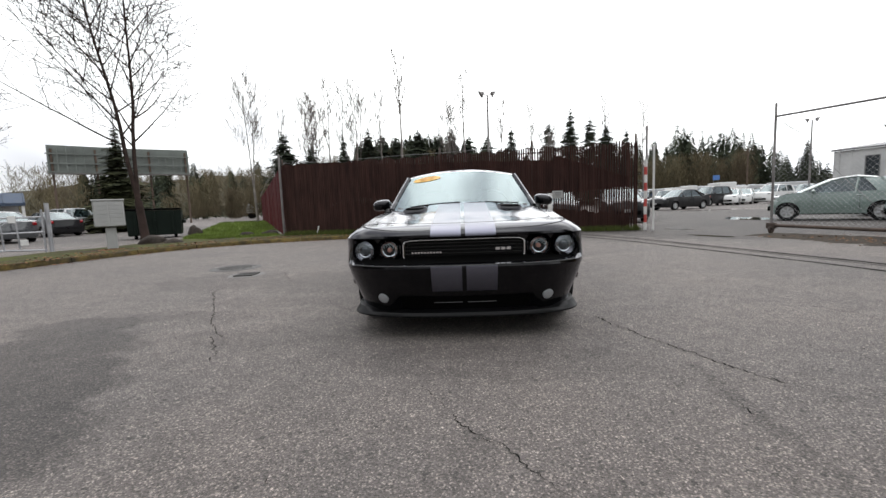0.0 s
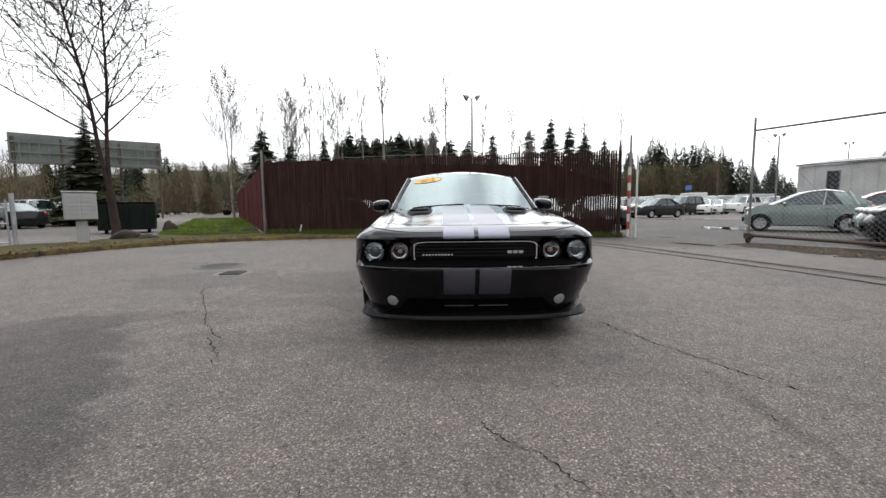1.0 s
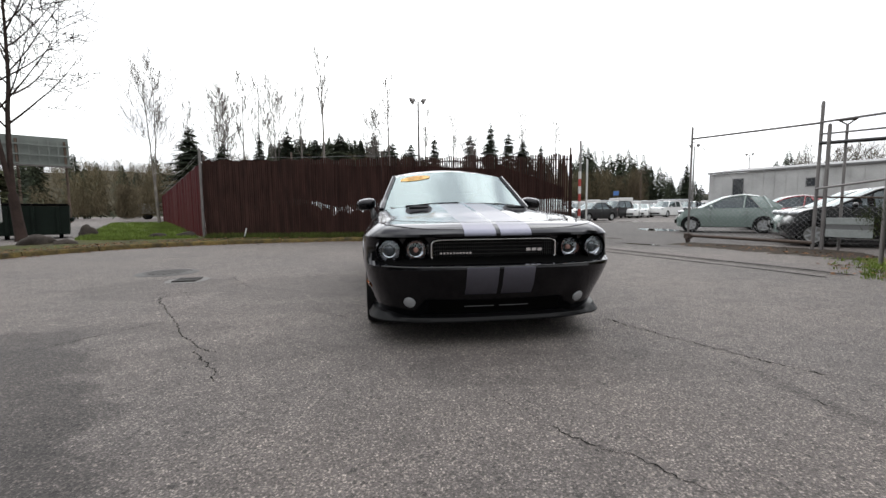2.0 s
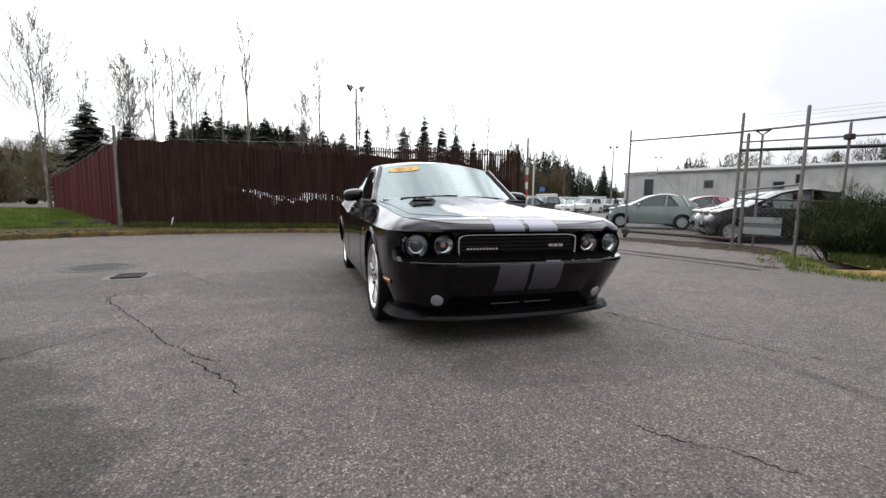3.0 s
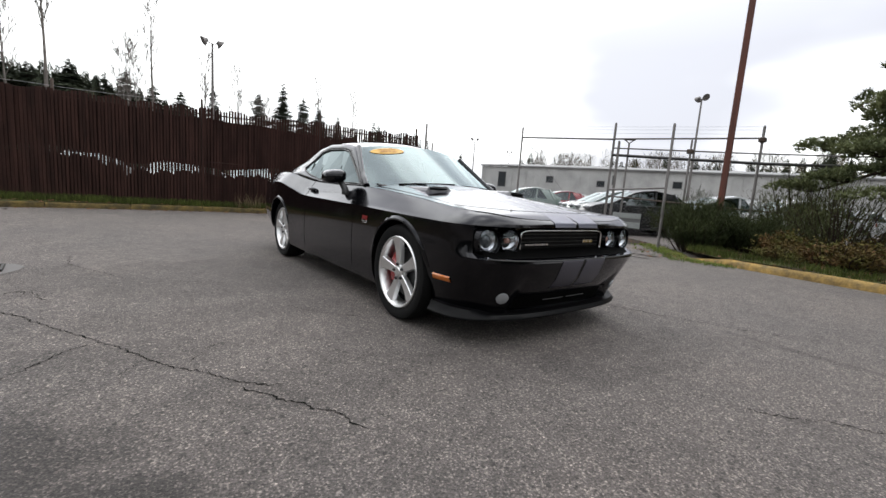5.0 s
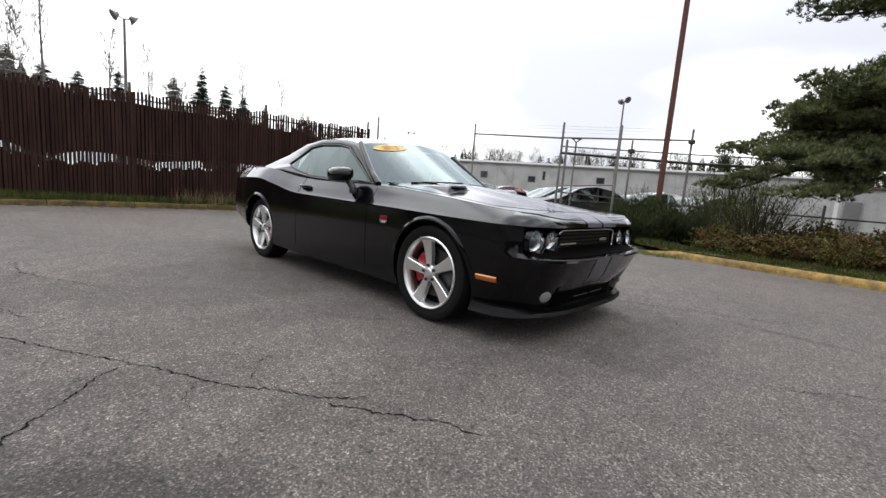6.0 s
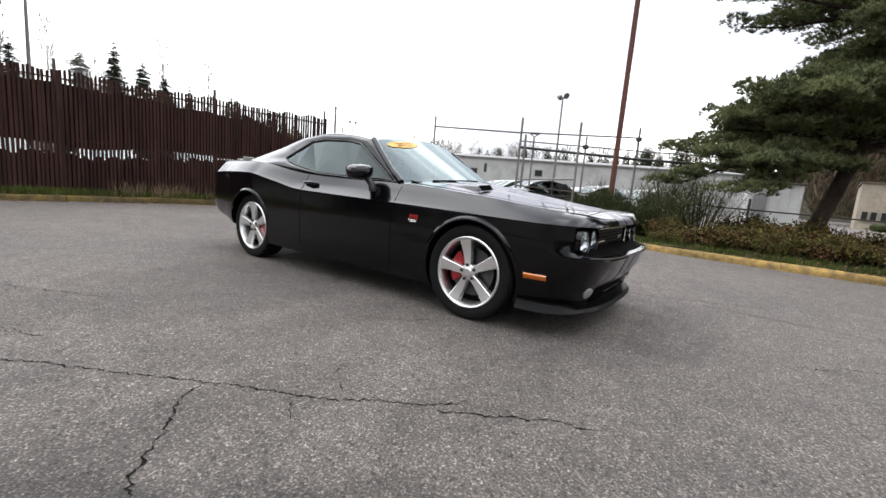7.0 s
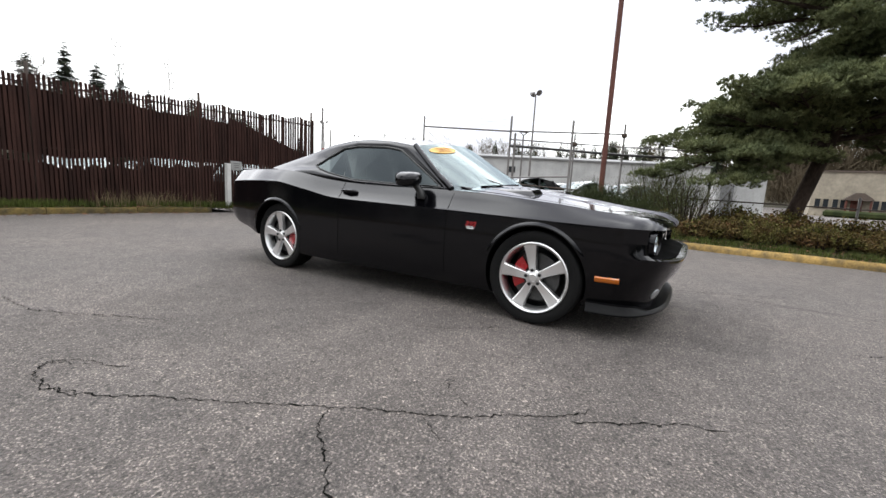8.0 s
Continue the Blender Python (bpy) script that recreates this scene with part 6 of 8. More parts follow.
    # wipers
    for y0, y1 in ((0.05, 0.60), (-0.55, -0.02)):
        bm = bmesh.new()
        pts = []
        for k in range(9):
            y = y0 + (y1 - y0) * k / 8
            pts.append(on_glass(y, 0.015 + 0.03 * k / 8, 0.010))
        tube(bm, pts, 0.007, 6)
        part("wiper", bm, M["blackp"], car, "black wiper blade at rest")
    # cabin furniture seen through the glass
    bm = bmesh.new()
    rows = [[(x, y * 0.70, z - 0.02 * y * y) for y in [-1 + 0.2 * k for k in range(11)]] for x, z in ((-0.66, 0.985), (-0.85, 1.015), (-1.02, 1.01), (-1.08, 0.965))]
    part("dashboard", grid(rows), M["cabin"], car, "black dashboard", 50)
    for y in (0.37, -0.37):
        bm = bmesh.new()
        box(bm, (-1.88, y, 1.02), (0.14, 0.46, 0.30), pose(0, 0, 0), 0.05)
        box(bm, (-1.93, y, 1.24), (0.10, 0.26, 0.15), pose(0, 0, 0), 0.04)
        part("front_seat", bm, M["cabin"], car, "black bucket seat with headrest", 50)
    bm = bmesh.new()
    rim = [Vector((-1.16, 0.37, 0.98)) + Matrix.Rotation(radians(-25), 3, "Y") @ Vector((0, 0.185 * math.cos(2 * math.pi * k / 28), 0.185 * math.sin(2 * math.pi * k / 28))) for k in range(28)]
    tube(bm, rim, 0.015, 8, closed=True)
    part("steering_wheel", bm, M["cabin"], car, "black steering wheel", 60)
    for x, front in ((0.0, True), (X_REAR, False)):
        for s in (1, -1):
            coupe_wheel(car, x, s, 46 if front else 44, front)
    return car


build_coupe()


# ---- parked vehicles ----
def build_vehicle(name, paint, spec, label, m, group="cars in the sales yard"):
    """A parked car: lower body skin, cabin frame, glass, lamps and four wheels. x ahead, origin mid-wheelbase on the ground.
    spec: half length front, rear, half width, belt, roof, bonnet z, screen base x, screen top x, rear top x, rear base x, boot z, wheelbase, wheel radius."""
    xf, xr, w, belt, roof, bon, s0, s1, r1, r0, boot, wb, wr = spec
    car = thing(name, m, label, "car", group)
    n_side = 14

    def ring(z, inset, df, dr, top=False):
        pts = []
        for k in range(8):
            a = math.pi / 2 * k / 7
            pts.append((xf - 0.45 + (0.45 - df) * math.cos(a) ** 0.75, (w - inset) * math.sin(a) ** 0.75))
        for k in range(1, n_side):
            pts.append((xf - 0.45 + (xr + 0.35 - xf + 0.45) * k / n_side, w - inset))
        for k in range(8):
            a = math.pi / 2 * k / 7
            pts.append((xr + 0.35 - (0.35 - dr) * math.sin(a) ** 0.7, (w - inset) * math.cos(a) ** 0.7))
        zz = lambda x: z if not top else smooth_at(x, [(xf, bon - (0.26 if spec is HATCH else 0.10)), (xf - 0.35, bon - (0.06 if spec is HATCH else 0.02)), (s0 + 0.1, bon + 0.04), (s0 - 0.3, belt), (r0 + 0.3, belt + 0.02), (r0 - 0.1, boot), (xr, boot - 0.05)])
        return [(x, y, zz(x)) for x, y in pts]
    L = [ring(0.20, 0.10, 0.10, 0.10), ring(0.24, 0.02, 0.02, 0.03), ring(0.45, 0.0, 0.0, 0.0), ring(0.62, 0.0, 0.03, 0.02), ring(0, 0.04, 0.10, 0.05, True), ring(0, 0.13, 0.16, 0.09, True)]
    for i in range(len(L[3])):
        if L[3][i][2] > L[4][i][2] - 0.04:
            L[3][i] = (L[3][i][0], L[3][i][1], L[4][i][2] - 0.05)
    bm = bmesh.new()
    vs = [[bm.verts.new(p) for p in r] + [bm.verts.new((p[0], -p[1], p[2])) for p in reversed(r[1:-1])] for r in L]
    n = len(vs[0])
    h = len(L[0])
    for a, b in zip(vs, vs[1:]):
        for k in range(n):
            bm.faces.new((a[k], a[(k + 1) % n], b[(k + 1) % n], b[k]))
    for ringv, flip in ((vs[0], True), (vs[-1], False)):
        mids = [bm.verts.new(((ringv[k].co.x), 0, ringv[k].co.z + (0.03 if not flip else 0))) for k in range(1, h - 1)]
        chain = [ringv[0]] + mids + [ringv[h - 1]]
        for k in range(h - 1):
            for side in (0, 1):
                e0 = ringv[k] if side == 0 else ringv[(n - k) % n]
                e1 = ringv[k + 1] if side == 0 else ringv[(n - k - 1) % n]
                f = []
                for v in (e0, e1, chain[k + 1], chain[k]):
                    if v not in f:
                        f.append(v)
                if len(f) > 2:
                    bm.faces.new(f)
    # wheel housings: push the skin in round the wheels
    body = part("body", bm, M[paint], car, "painted body", 40)
    cut = bmesh.new()
    for x in (wb / 2, -wb / 2):
        for s in (1, -1):
            rr = [[cut.verts.new((x + (wr + 0.04) * math.cos(2 * math.pi * k / 24), s * d, wr + (wr + 0.04) * math.sin(2 * math.pi * k / 24))) for k in range(24)] for d in (w - 0.28, w + 0.2)]
            for k in range(24):
                cut.faces.new((rr[0][k], rr[0][(k + 1) % 24], rr[1][(k + 1) % 24], rr[1][k]))
            cut.faces.new(rr[0])
            cut.faces.new(rr[1])
    bmesh.ops.recalc_face_normals(cut, faces=cut.faces[:])
    cme = bpy.data.meshes.new("cutter")
    cut.to_mesh(cme)
    cut.free()
    cme.materials.append(M["blackp"])
    wob, cob = new("work_a", body.data), new("work_b", cme)
    mod = wob.modifiers.new("a", "BOOLEAN")
    mod.operation, mod.object, mod.solver, mod.material_mode = "DIFFERENCE", cob, "EXACT", "TRANSFER"
    made = bpy.data.meshes.new_from_object(wob.evaluated_get(bpy.context.evaluated_depsgraph_get()))
    bpy.data.objects.remove(wob)
    bpy.data.objects.remove(cob)
    made.shade_smooth()
    made.set_sharp_from_angle(angle=radians(35))
    body.data = made
    # cabin: window band with pillars, roof
    bw, tw = w - 0.13, w - 0.30
    zb = lambda x: smooth_at(x, [(s0, bon + 0.03), (s0 - 0.35, belt - 0.01), (r0, belt + 0.01)])
    bot = [(s0, zb(s0)), (s0 - 0.35, belt - 0.01), ((s1 + r1) / 2, belt), (r0 + 0.25, belt + 0.01), (r0, max(boot - 0.02, belt))]
    sag = 0.05 if spec is HATCH else 0.0
    top = [(s1, roof - 0.05 - sag), (s1 - 0.25, roof - 0.02 - 0.3 * sag), ((s1 + r1) / 2, roof - 0.015 + 0.4 * sag), (r1 + 0.2, roof - 0.03 - 0.6 * sag), (r1, roof - 0.07 - 1.6 * sag)]
    rows = []
    for (xt, zt) in top:
        rows.append([(xt + (0.10 * (1 - v * v) if xt > 0 else -0.05 * (1 - v * v)), tw * v, zt + 0.055 * (1 - v * v)) for v in [-1 + 0.25 * k for k in range(9)]])
    part("roof", grid(rows), M[paint], car, "painted roof", 50)
    fr = [[(s0 + 0.22 * (1 - v * v), bw * v, zb(s0)) for v in [-1 + 0.25 * k for k in range(9)]], rows[0]]
    part("windscreen", grid([[tuple(Vector(a).lerp(Vector(b), t)) for a, b in zip(*fr)] for t in (0, 0.5, 1)]), M["carglass"], car, "reflecting windscreen", 60)
    rr_ = [[(r0 - 0.10 * (1 - v * v), bw * v, max(boot - 0.02, belt)) for v in [-1 + 0.25 * k for k in range(9)]], rows[-1]]
    part("rear_window", grid([[tuple(Vector(a).lerp(Vector(b), t)) for a, b in zip(*rr_)] for t in (0, 0.5, 1)]), M["carglass"], car, "dark rear window", 60)
    for s in (1, -1):
        bm = bmesh.new()
        loop = [bm.verts.new((x, s * bw, z)) for x, z in bot] + [bm.verts.new((x, s * tw, z)) for x, z in reversed(top)]
        bm.faces.new(loop)
        bmesh.ops.triangulate(bm, faces=bm.faces[:])
        part("side_window", bm, M["carglass"], car, "dark side glass")
        bm = bmesh.new()
        tube(bm, [(x, s * (bw + 0.004), z) for x, z in bot], 0.018, 6)
        tube(bm, [(bot[0][0], s * bw, bot[0][1])] + [(x, s * (tw + 0.006), z) for x, z in top] + [(bot[-1][0], s * bw, bot[-1][1])], 0.032, 6)
        mid = (s1 + r1) / 2 - 0.05
        tube(bm, [(mid + 0.06, s * (bw + 0.004), belt), (mid, s * (tw + 0.006), roof - 0.02)], 0.035, 6)
        tube(bm, [(r0 + 0.30, s * (bw + 0.002), belt), (r1 + 0.02, s * (tw + 0.004), roof - 0.06)], 0.06, 6)
        part("pillar", bm, M[paint], car, "window frame and pillars", 50)
        # broad painted panel behind the rear side glass
        cp = 0.62 if spec is HATCH else 0.30
        zr = max(boot - 0.02, belt)
        rows = []
        for t in (0.0, 0.25, 0.5, 0.75, 1.0):
            y = (bw + (tw - bw) * t + 0.010 + 0.018 * math.sin(math.pi * t)) * s
            a = Vector((r0 - 0.02, y, zr)).lerp(Vector((r1 - 0.02, y, roof - 0.06)), t)
            b = Vector((r0 + cp, y, belt)).lerp(Vector((r1 + cp * 0.70, y, roof - 0.02)), t)
            rows.append([(a.x + (b.x - a.x) * q, y, a.z + (b.z - a.z) * q) for q in (0, 0.5, 1)])
        part("rear_pillar", grid(rows), M[paint], car, "broad painted rear pillar", 50)
        for x0 in ((s0 - 0.28, (s1 + r1) / 2 - 0.10) if spec is HATCH else (s0 - 0.30, (s1 + r1) / 2 + 0.02, r0 + 0.30)):
            bm = bmesh.new()
            tube(bm, [(x0, s * (w + 0.001), 0.34), (x0, s * (w + 0.001), 0.60), (x0 + 0.01, s * (w - 0.035), belt - 0.02)], 0.005, 4)
            part("door_gap", bm, M["blackp"], car)
        bm = bmesh.new()
        bmesh.ops.create_uvsphere(bm, u_segments=12, v_segments=8, radius=1.0, matrix=Matrix.Translation((s0 - 0.30, s * (w + 0.06), belt + 0.06)) @ Matrix.Diagonal((0.06, 0.10, 0.065, 1)))
        part("door_mirror", bm, M[paint], car, "", 50)
        bm = bmesh.new()
        bmesh.ops.create_uvsphere(bm, u_segments=14, v_segments=8, radius=1.0, matrix=Matrix.Translation((xf - 0.20, s * (w - 0.27), bon - 0.13)) @ Matrix.Diagonal((0.13, 0.15, 0.075, 1)))
        part("headlamp", bm, M["foglens"], car, "clear headlamp", 50)
        bm = bmesh.new()
        box(bm, (xr + 0.12, s * (w - 0.20), boot - 0.16), (0.16, 0.16, 0.16), None, 0.03)
        part("tail_lamp", bm, M["taillens"], car, "red tail lamp")
        bm = bmesh.new()
        box(bm, ((s1 + r1) / 2 - 0.10, s * (w + 0.004), belt - 0.10), (0.16, 0.03, 0.03), None, 0.01)
        part("door_handle", bm, M[paint], car)
        for x in (wb / 2, -wb / 2):
            bm = bmesh.new()
            lathe(bm, [(wr * 0.62, -0.09), (wr * 0.95, -0.10), (wr, -0.07), (wr, 0.07), (wr * 0.95, 0.10), (wr * 0.64, 0.09)], 28, close=True)
            wh = part("wheel", bm, M["rubber"], car, "black tyre on alloy rim", 40, pose(x, s * (w - 0.11), wr, 0, 20, 0 if s > 0 else 180))
            bm = bmesh.new()
            lathe(bm, [(wr * 0.64, 0.092), (wr * 0.56, 0.085), (wr * 0.54, 0.05), (wr * 0.2, 0.03), (0.0, 0.03)], 24)
            part("rim", bm, M["mailgrey"], wh, "bright rim", 40)
            for k in range(6):
                bm = bmesh.new()
                box(bm, (wr * 0.32, 0.072, 0), (wr * 0.50, 0.02, wr * 0.16), None, 0.004)
                part("spoke", bm, M["silver"], wh, "", None, pose(0, 0, 0, 0, 60 * k, 0))
    bm = bmesh.new()
    box(bm, (xf + 0.0, 0, 0.42), (0.05, w * 1.1, 0.16), None, 0.02)
    part("front_grille", bm, M["blackp"], car, "black lower grille")
    bm = bmesh.new()
    box(bm, (xf + 0.028, 0, 0.50), (0.012, 0.31, 0.12), None, 0.004)
    part("front_plate", bm, M["mailgrey"], car, "pale plate")
    return car


M["carglass"] = glass("parked car glass", (0.22, 0.26, 0.26), 0.03, 0.09, 4.0, (0.75, 0.82, 0.84))
#        xf    xr     w     belt  roof  bon   s0    s1    r1     r0    boot  wb    wr
HATCH = (1.70, -1.80, 0.81, 0.92, 1.41, 0.92, 0.78, 0.06, -1.14, -1.66, 1.00, 2.30, 0.30)
SEDAN = (2.35, -2.30, 0.90, 0.93, 1.46, 0.92, 1.00, 0.25, -0.95, -1.65, 1.03, 2.75, 0.32)
SUV = (2.30, -2.30, 0.92, 1.08, 1.74, 1.06, 1.05, 0.45, -1.85, -2.12, 1.10, 2.72, 0.35)


def facing(x, y, tx, ty):
    return pose(x, y, 0, 0, 0, math.degrees(math.atan2(ty, tx)))


HEAD = (-0.80, 0.60)
green = build_vehicle("hatchback_car", "sage", HATCH, "small sage green hatchback with bright wheels parked behind the gate", facing(11.75, 16.3, *HEAD))
V = {}


def parked(kind, paint, label, x, y, tx, ty):
    """The first car of a kind and colour is built; later ones are copies."""
    key = (kind, paint)
    spec = {"hatchback_car": HATCH, "sedan_car": SEDAN, "suv_car": SUV}[kind]
    if key not in V:
        V[key] = build_vehicle(kind, paint, spec, label, facing(x, y, tx, ty))
        return V[key]
    ob = copy_thing(V[key], facing(x, y, tx, ty))
    ob["label"] = label
    return ob


V[("hatchback_car", "sage")] = green
parked("hatchback_car", "sage", "pale green hatchback parked in a close row", 11.4, 11.36, -0.80, 0.60)
parked("hatchback_car", "blackcar", "black hatchback parked at the row's end", 10.25, 9.82, -0.80, 0.60)
parked("hatchback_car", "silver", "silver hatchback parked in a close row", 13.3, 13.2, -0.80, 0.60)
for k, (kind, paint, label) in enumerate([("hatchback_car", "redp", "red hatchback parked in a row"), ("hatchback_car", "redp", "red hatchback parked in a row"), ("hatchback_car", "silver", "silver hatchback parked in a row"),
                                          ("hatchback_car", "whitep", "white hatchback parked in a row"), ("hatchback_car", "silver", "silver hatchback parked in a row"), ("hatchback_car", "silver", "silver hatchback parked in a row")]):
    parked(kind, paint, label, 15.3 + 1.5 * k * 0.62, 17.6 - 2.3 * k * 0.86 - 0.2, -0.80, 0.60)
for k in range(7):
    parked("hatchback_car", ("whitep", "silver", "greyp", "silver", "whitep", "redp", "silver")[k], ("white", "silver", "dark grey", "silver", "white", "red", "silver")[k] + " hatchback in the second row of the yard", 21.5 + 1.3 * k, 21.5 - 2.2 * k, -0.80, 0.60)
# cars beyond the gate mouth
parked("sedan_car", "blackcar", "dark grey sedan with a yellow plate facing the gate", 14.3, 33.9, -0.90, -0.44)
parked("suv_car", "blackcar", "black off-roader parked among sedans", 20.4, 42.0, -0.85, -0.52)
parked("sedan_car", "whitep", "white sedan in a dense row", 22.9, 43.3, -0.6, -0.8)
parked("sedan_car", "whitep", "white sedan in a dense row", 25.0, 45.0, -0.6, -0.8)
for k in range(9):
    paint = ("silver", "blackcar", "whitep", "greyp", "silver", "redp", "whitep", "greyp", "silver")[k]
    word = ("silver", "black", "white", "dark grey", "silver", "dark red", "white", "dark grey", "silver")[k]
    parked("sedan_car", paint, word + " sedan in the second dense row", 21.0 + 2.6 * k, 50.0 + 0.8 * k, -0.6, -0.8)
for k in range(12):
    kind = ("suv_car", "sedan_car", "suv_car")[k % 3]
    paint = ("whitep", "silver", "blackcar", "whitep", "greyp", "silver", "redp")[k % 7]
    word = {"whitep": "white", "silver": "silver", "blackcar": "black", "greyp": "dark grey", "redp": "dark red"}[paint]
    parked(kind, paint, word + (" off-roader" if kind == "suv_car" else " sedan") + " in the far dense row", 15.5 + 2.35 * k, 58.5 - 0.35 * k, -0.5, -0.86)
parked("hatchback_car", "silver", "silver hatchback parked beside the yard fence", 12.6, 8.4, -0.80, 0.60)
parked("hatchback_car", "whitep", "white hatchback parked beside the yard fence", 13.7, 6.9, -0.80, 0.60)
parked("suv_car", "whitep", "white people carrier in a dense row", 27.9, 45.2, -0.85, -0.52)
parked("sedan_car", "redp", "dark red sedan in a dense row", 27.0, 51.0, -0.5, -0.86)
parked("suv_car", "greyp", "dark grey off-roader in a dense row", 33.5, 49.0, -0.75, -0.66)
parked("sedan_car", "redp", "dark red sedan at the yard's mouth", 11.0, 36.6, -0.5, -0.86)
for k in range(5):
    parked("sedan_car", ("silver", "greyp", "greyp", "blackcar", "blackcar")[k], ("silver", "dark grey", "dark grey", "black", "black")[k] + " sedan parked behind the slatted fence", -4.6 + 2.6 * k, 21.6 - 0.4 * k, -0.15, -0.99)
for k in range(26):
    kind = ("sedan_car", "suv_car", "sedan_car", "hatchback_car")[k % 4]
    paint = ("whitep", "greyp", "silver", "silver", "redp", "greyp", "blackcar", "whitep")[(k * 5) % 8]
    if kind == "hatchback_car":
        paint = ("whitep", "silver", "greyp", "redp")[k % 4]
    word = {"whitep": "white", "greyp": "dark grey", "silver": "silver", "redp": "dark red", "blackcar": "black"}[paint]
    parked(kind, paint, word + " car in the far rows of the yard", 27.5 + (k % 13) * 2.7 + (k // 13) * 1.2, 60.0 - 0.5 * (k % 13) + (k // 13) * 8.0 + rng.uniform(-0.6, 0.6), -0.35, -0.94)
# cars left of the lawn
parked("sedan_car", "greyp", "dark grey sedan parked beside the pipe gate", -23.4, 18.3, -0.93, 0.36)
parked("sedan_car", "blackcar", "black sedan parked in a side lot", -26.9, 23.9, -0.93, 0.36)
parked("suv_car", "silver", "silver estate parked in a side lot", -30.1, 27.8, -0.93, 0.36)
parked("suv_car", "greyp", "dark grey van parked in a side lot", -34.0, 32.0, -0.93, 0.36)
parked("suv_car", "slatebl", "slate blue van parked in a side lot", -36.0, 35.6, -0.93, 0.36)
parked("sedan_car", "bluep", "bright blue car far down the lane", -34.0, 72.0, -0.9, 0.3)
parked("suv_car", "greyp", "dark off-roader behind the mailboxes", -40.6, 44.6, 0.60, -0.80)


# ---- yard lamps and poles ----
def lamp_post(x, y, h, turn, label, heads=2):
    t = thing("street_lamp", pose(x, y, 0, 0, 0, turn), label, "lamp post", "yard lamps")
    bm = bmesh.new()
    tube(bm, [(0, 0, 0), (0, 0, h * 0.5), (0, 0, h)], [0.11, 0.09, 0.06], 10)
    part("pole", bm, M["galv"], t, "steel pole", 40)
    for k in range(heads):
        s = 1 if k == 0 else -1
        bm = bmesh.new()
        tube(bm, [(0, 0, h), (s * 0.26, 0, h + 0.06)], 0.03, 8)
        part("arm", bm, M["galv"], t, "short arm")
        bm = bmesh.new()
        lathe(bm, [(0.0, 0.14), (0.09, 0.13), (0.13, 0.04), (0.27, -0.13), (0.28, -0.16), (0.0, -0.16)], 16, "Z")
        part("lamp_head", bm, M["galv"], t, "flood lamp head", 40, pose(s * 0.36, 0, h + 0.12, 0, s * -58, 0))
    return t


lamp_post(0.22, 31.4, 8.6, 10, "tall yard flood lamp with two heads behind the fence")
lamp_post(32.8, 19.2, 9.5, 60, "tall yard flood lamp with two heads")
lamp_post(33.4, 48.6, 8.2, -35, "tall yard flood lamp with two heads beside far rows")
lamp_post(52.0, 62.0, 9.0, -35, "far yard flood lamp with two heads")
tp = thing("timber_pole", pose(8.75, 6.47, 0), "tall square red-brown timber utility pole", "utility pole")
bm = bmesh.new()
n_ = 12
rows = []
for k in range(n_ + 1):
    z = 9.5 * k / n_ - 0.1
    r = 0.072 - 0.010 * k / n_
    q = [(r, r * 0.75), (r * 0.75, r), (-r * 0.75, r), (-r, r * 0.75), (-r, -r * 0.75), (-r * 0.75, -r), (r * 0.75, -r), (r, -r * 0.75)]
    rows.append([(a + 0.01 * noise.noise(Vector((0, 0, z))), b, z) for a, b in q] + [(q[0][0] + 0.01 * noise.noise(Vector((0, 0, z))), q[0][1], z)])
part("shaft", grid(rows), M["pole"], tp, "", None, pose(0, 0, 0, 0, 0.4, 20))


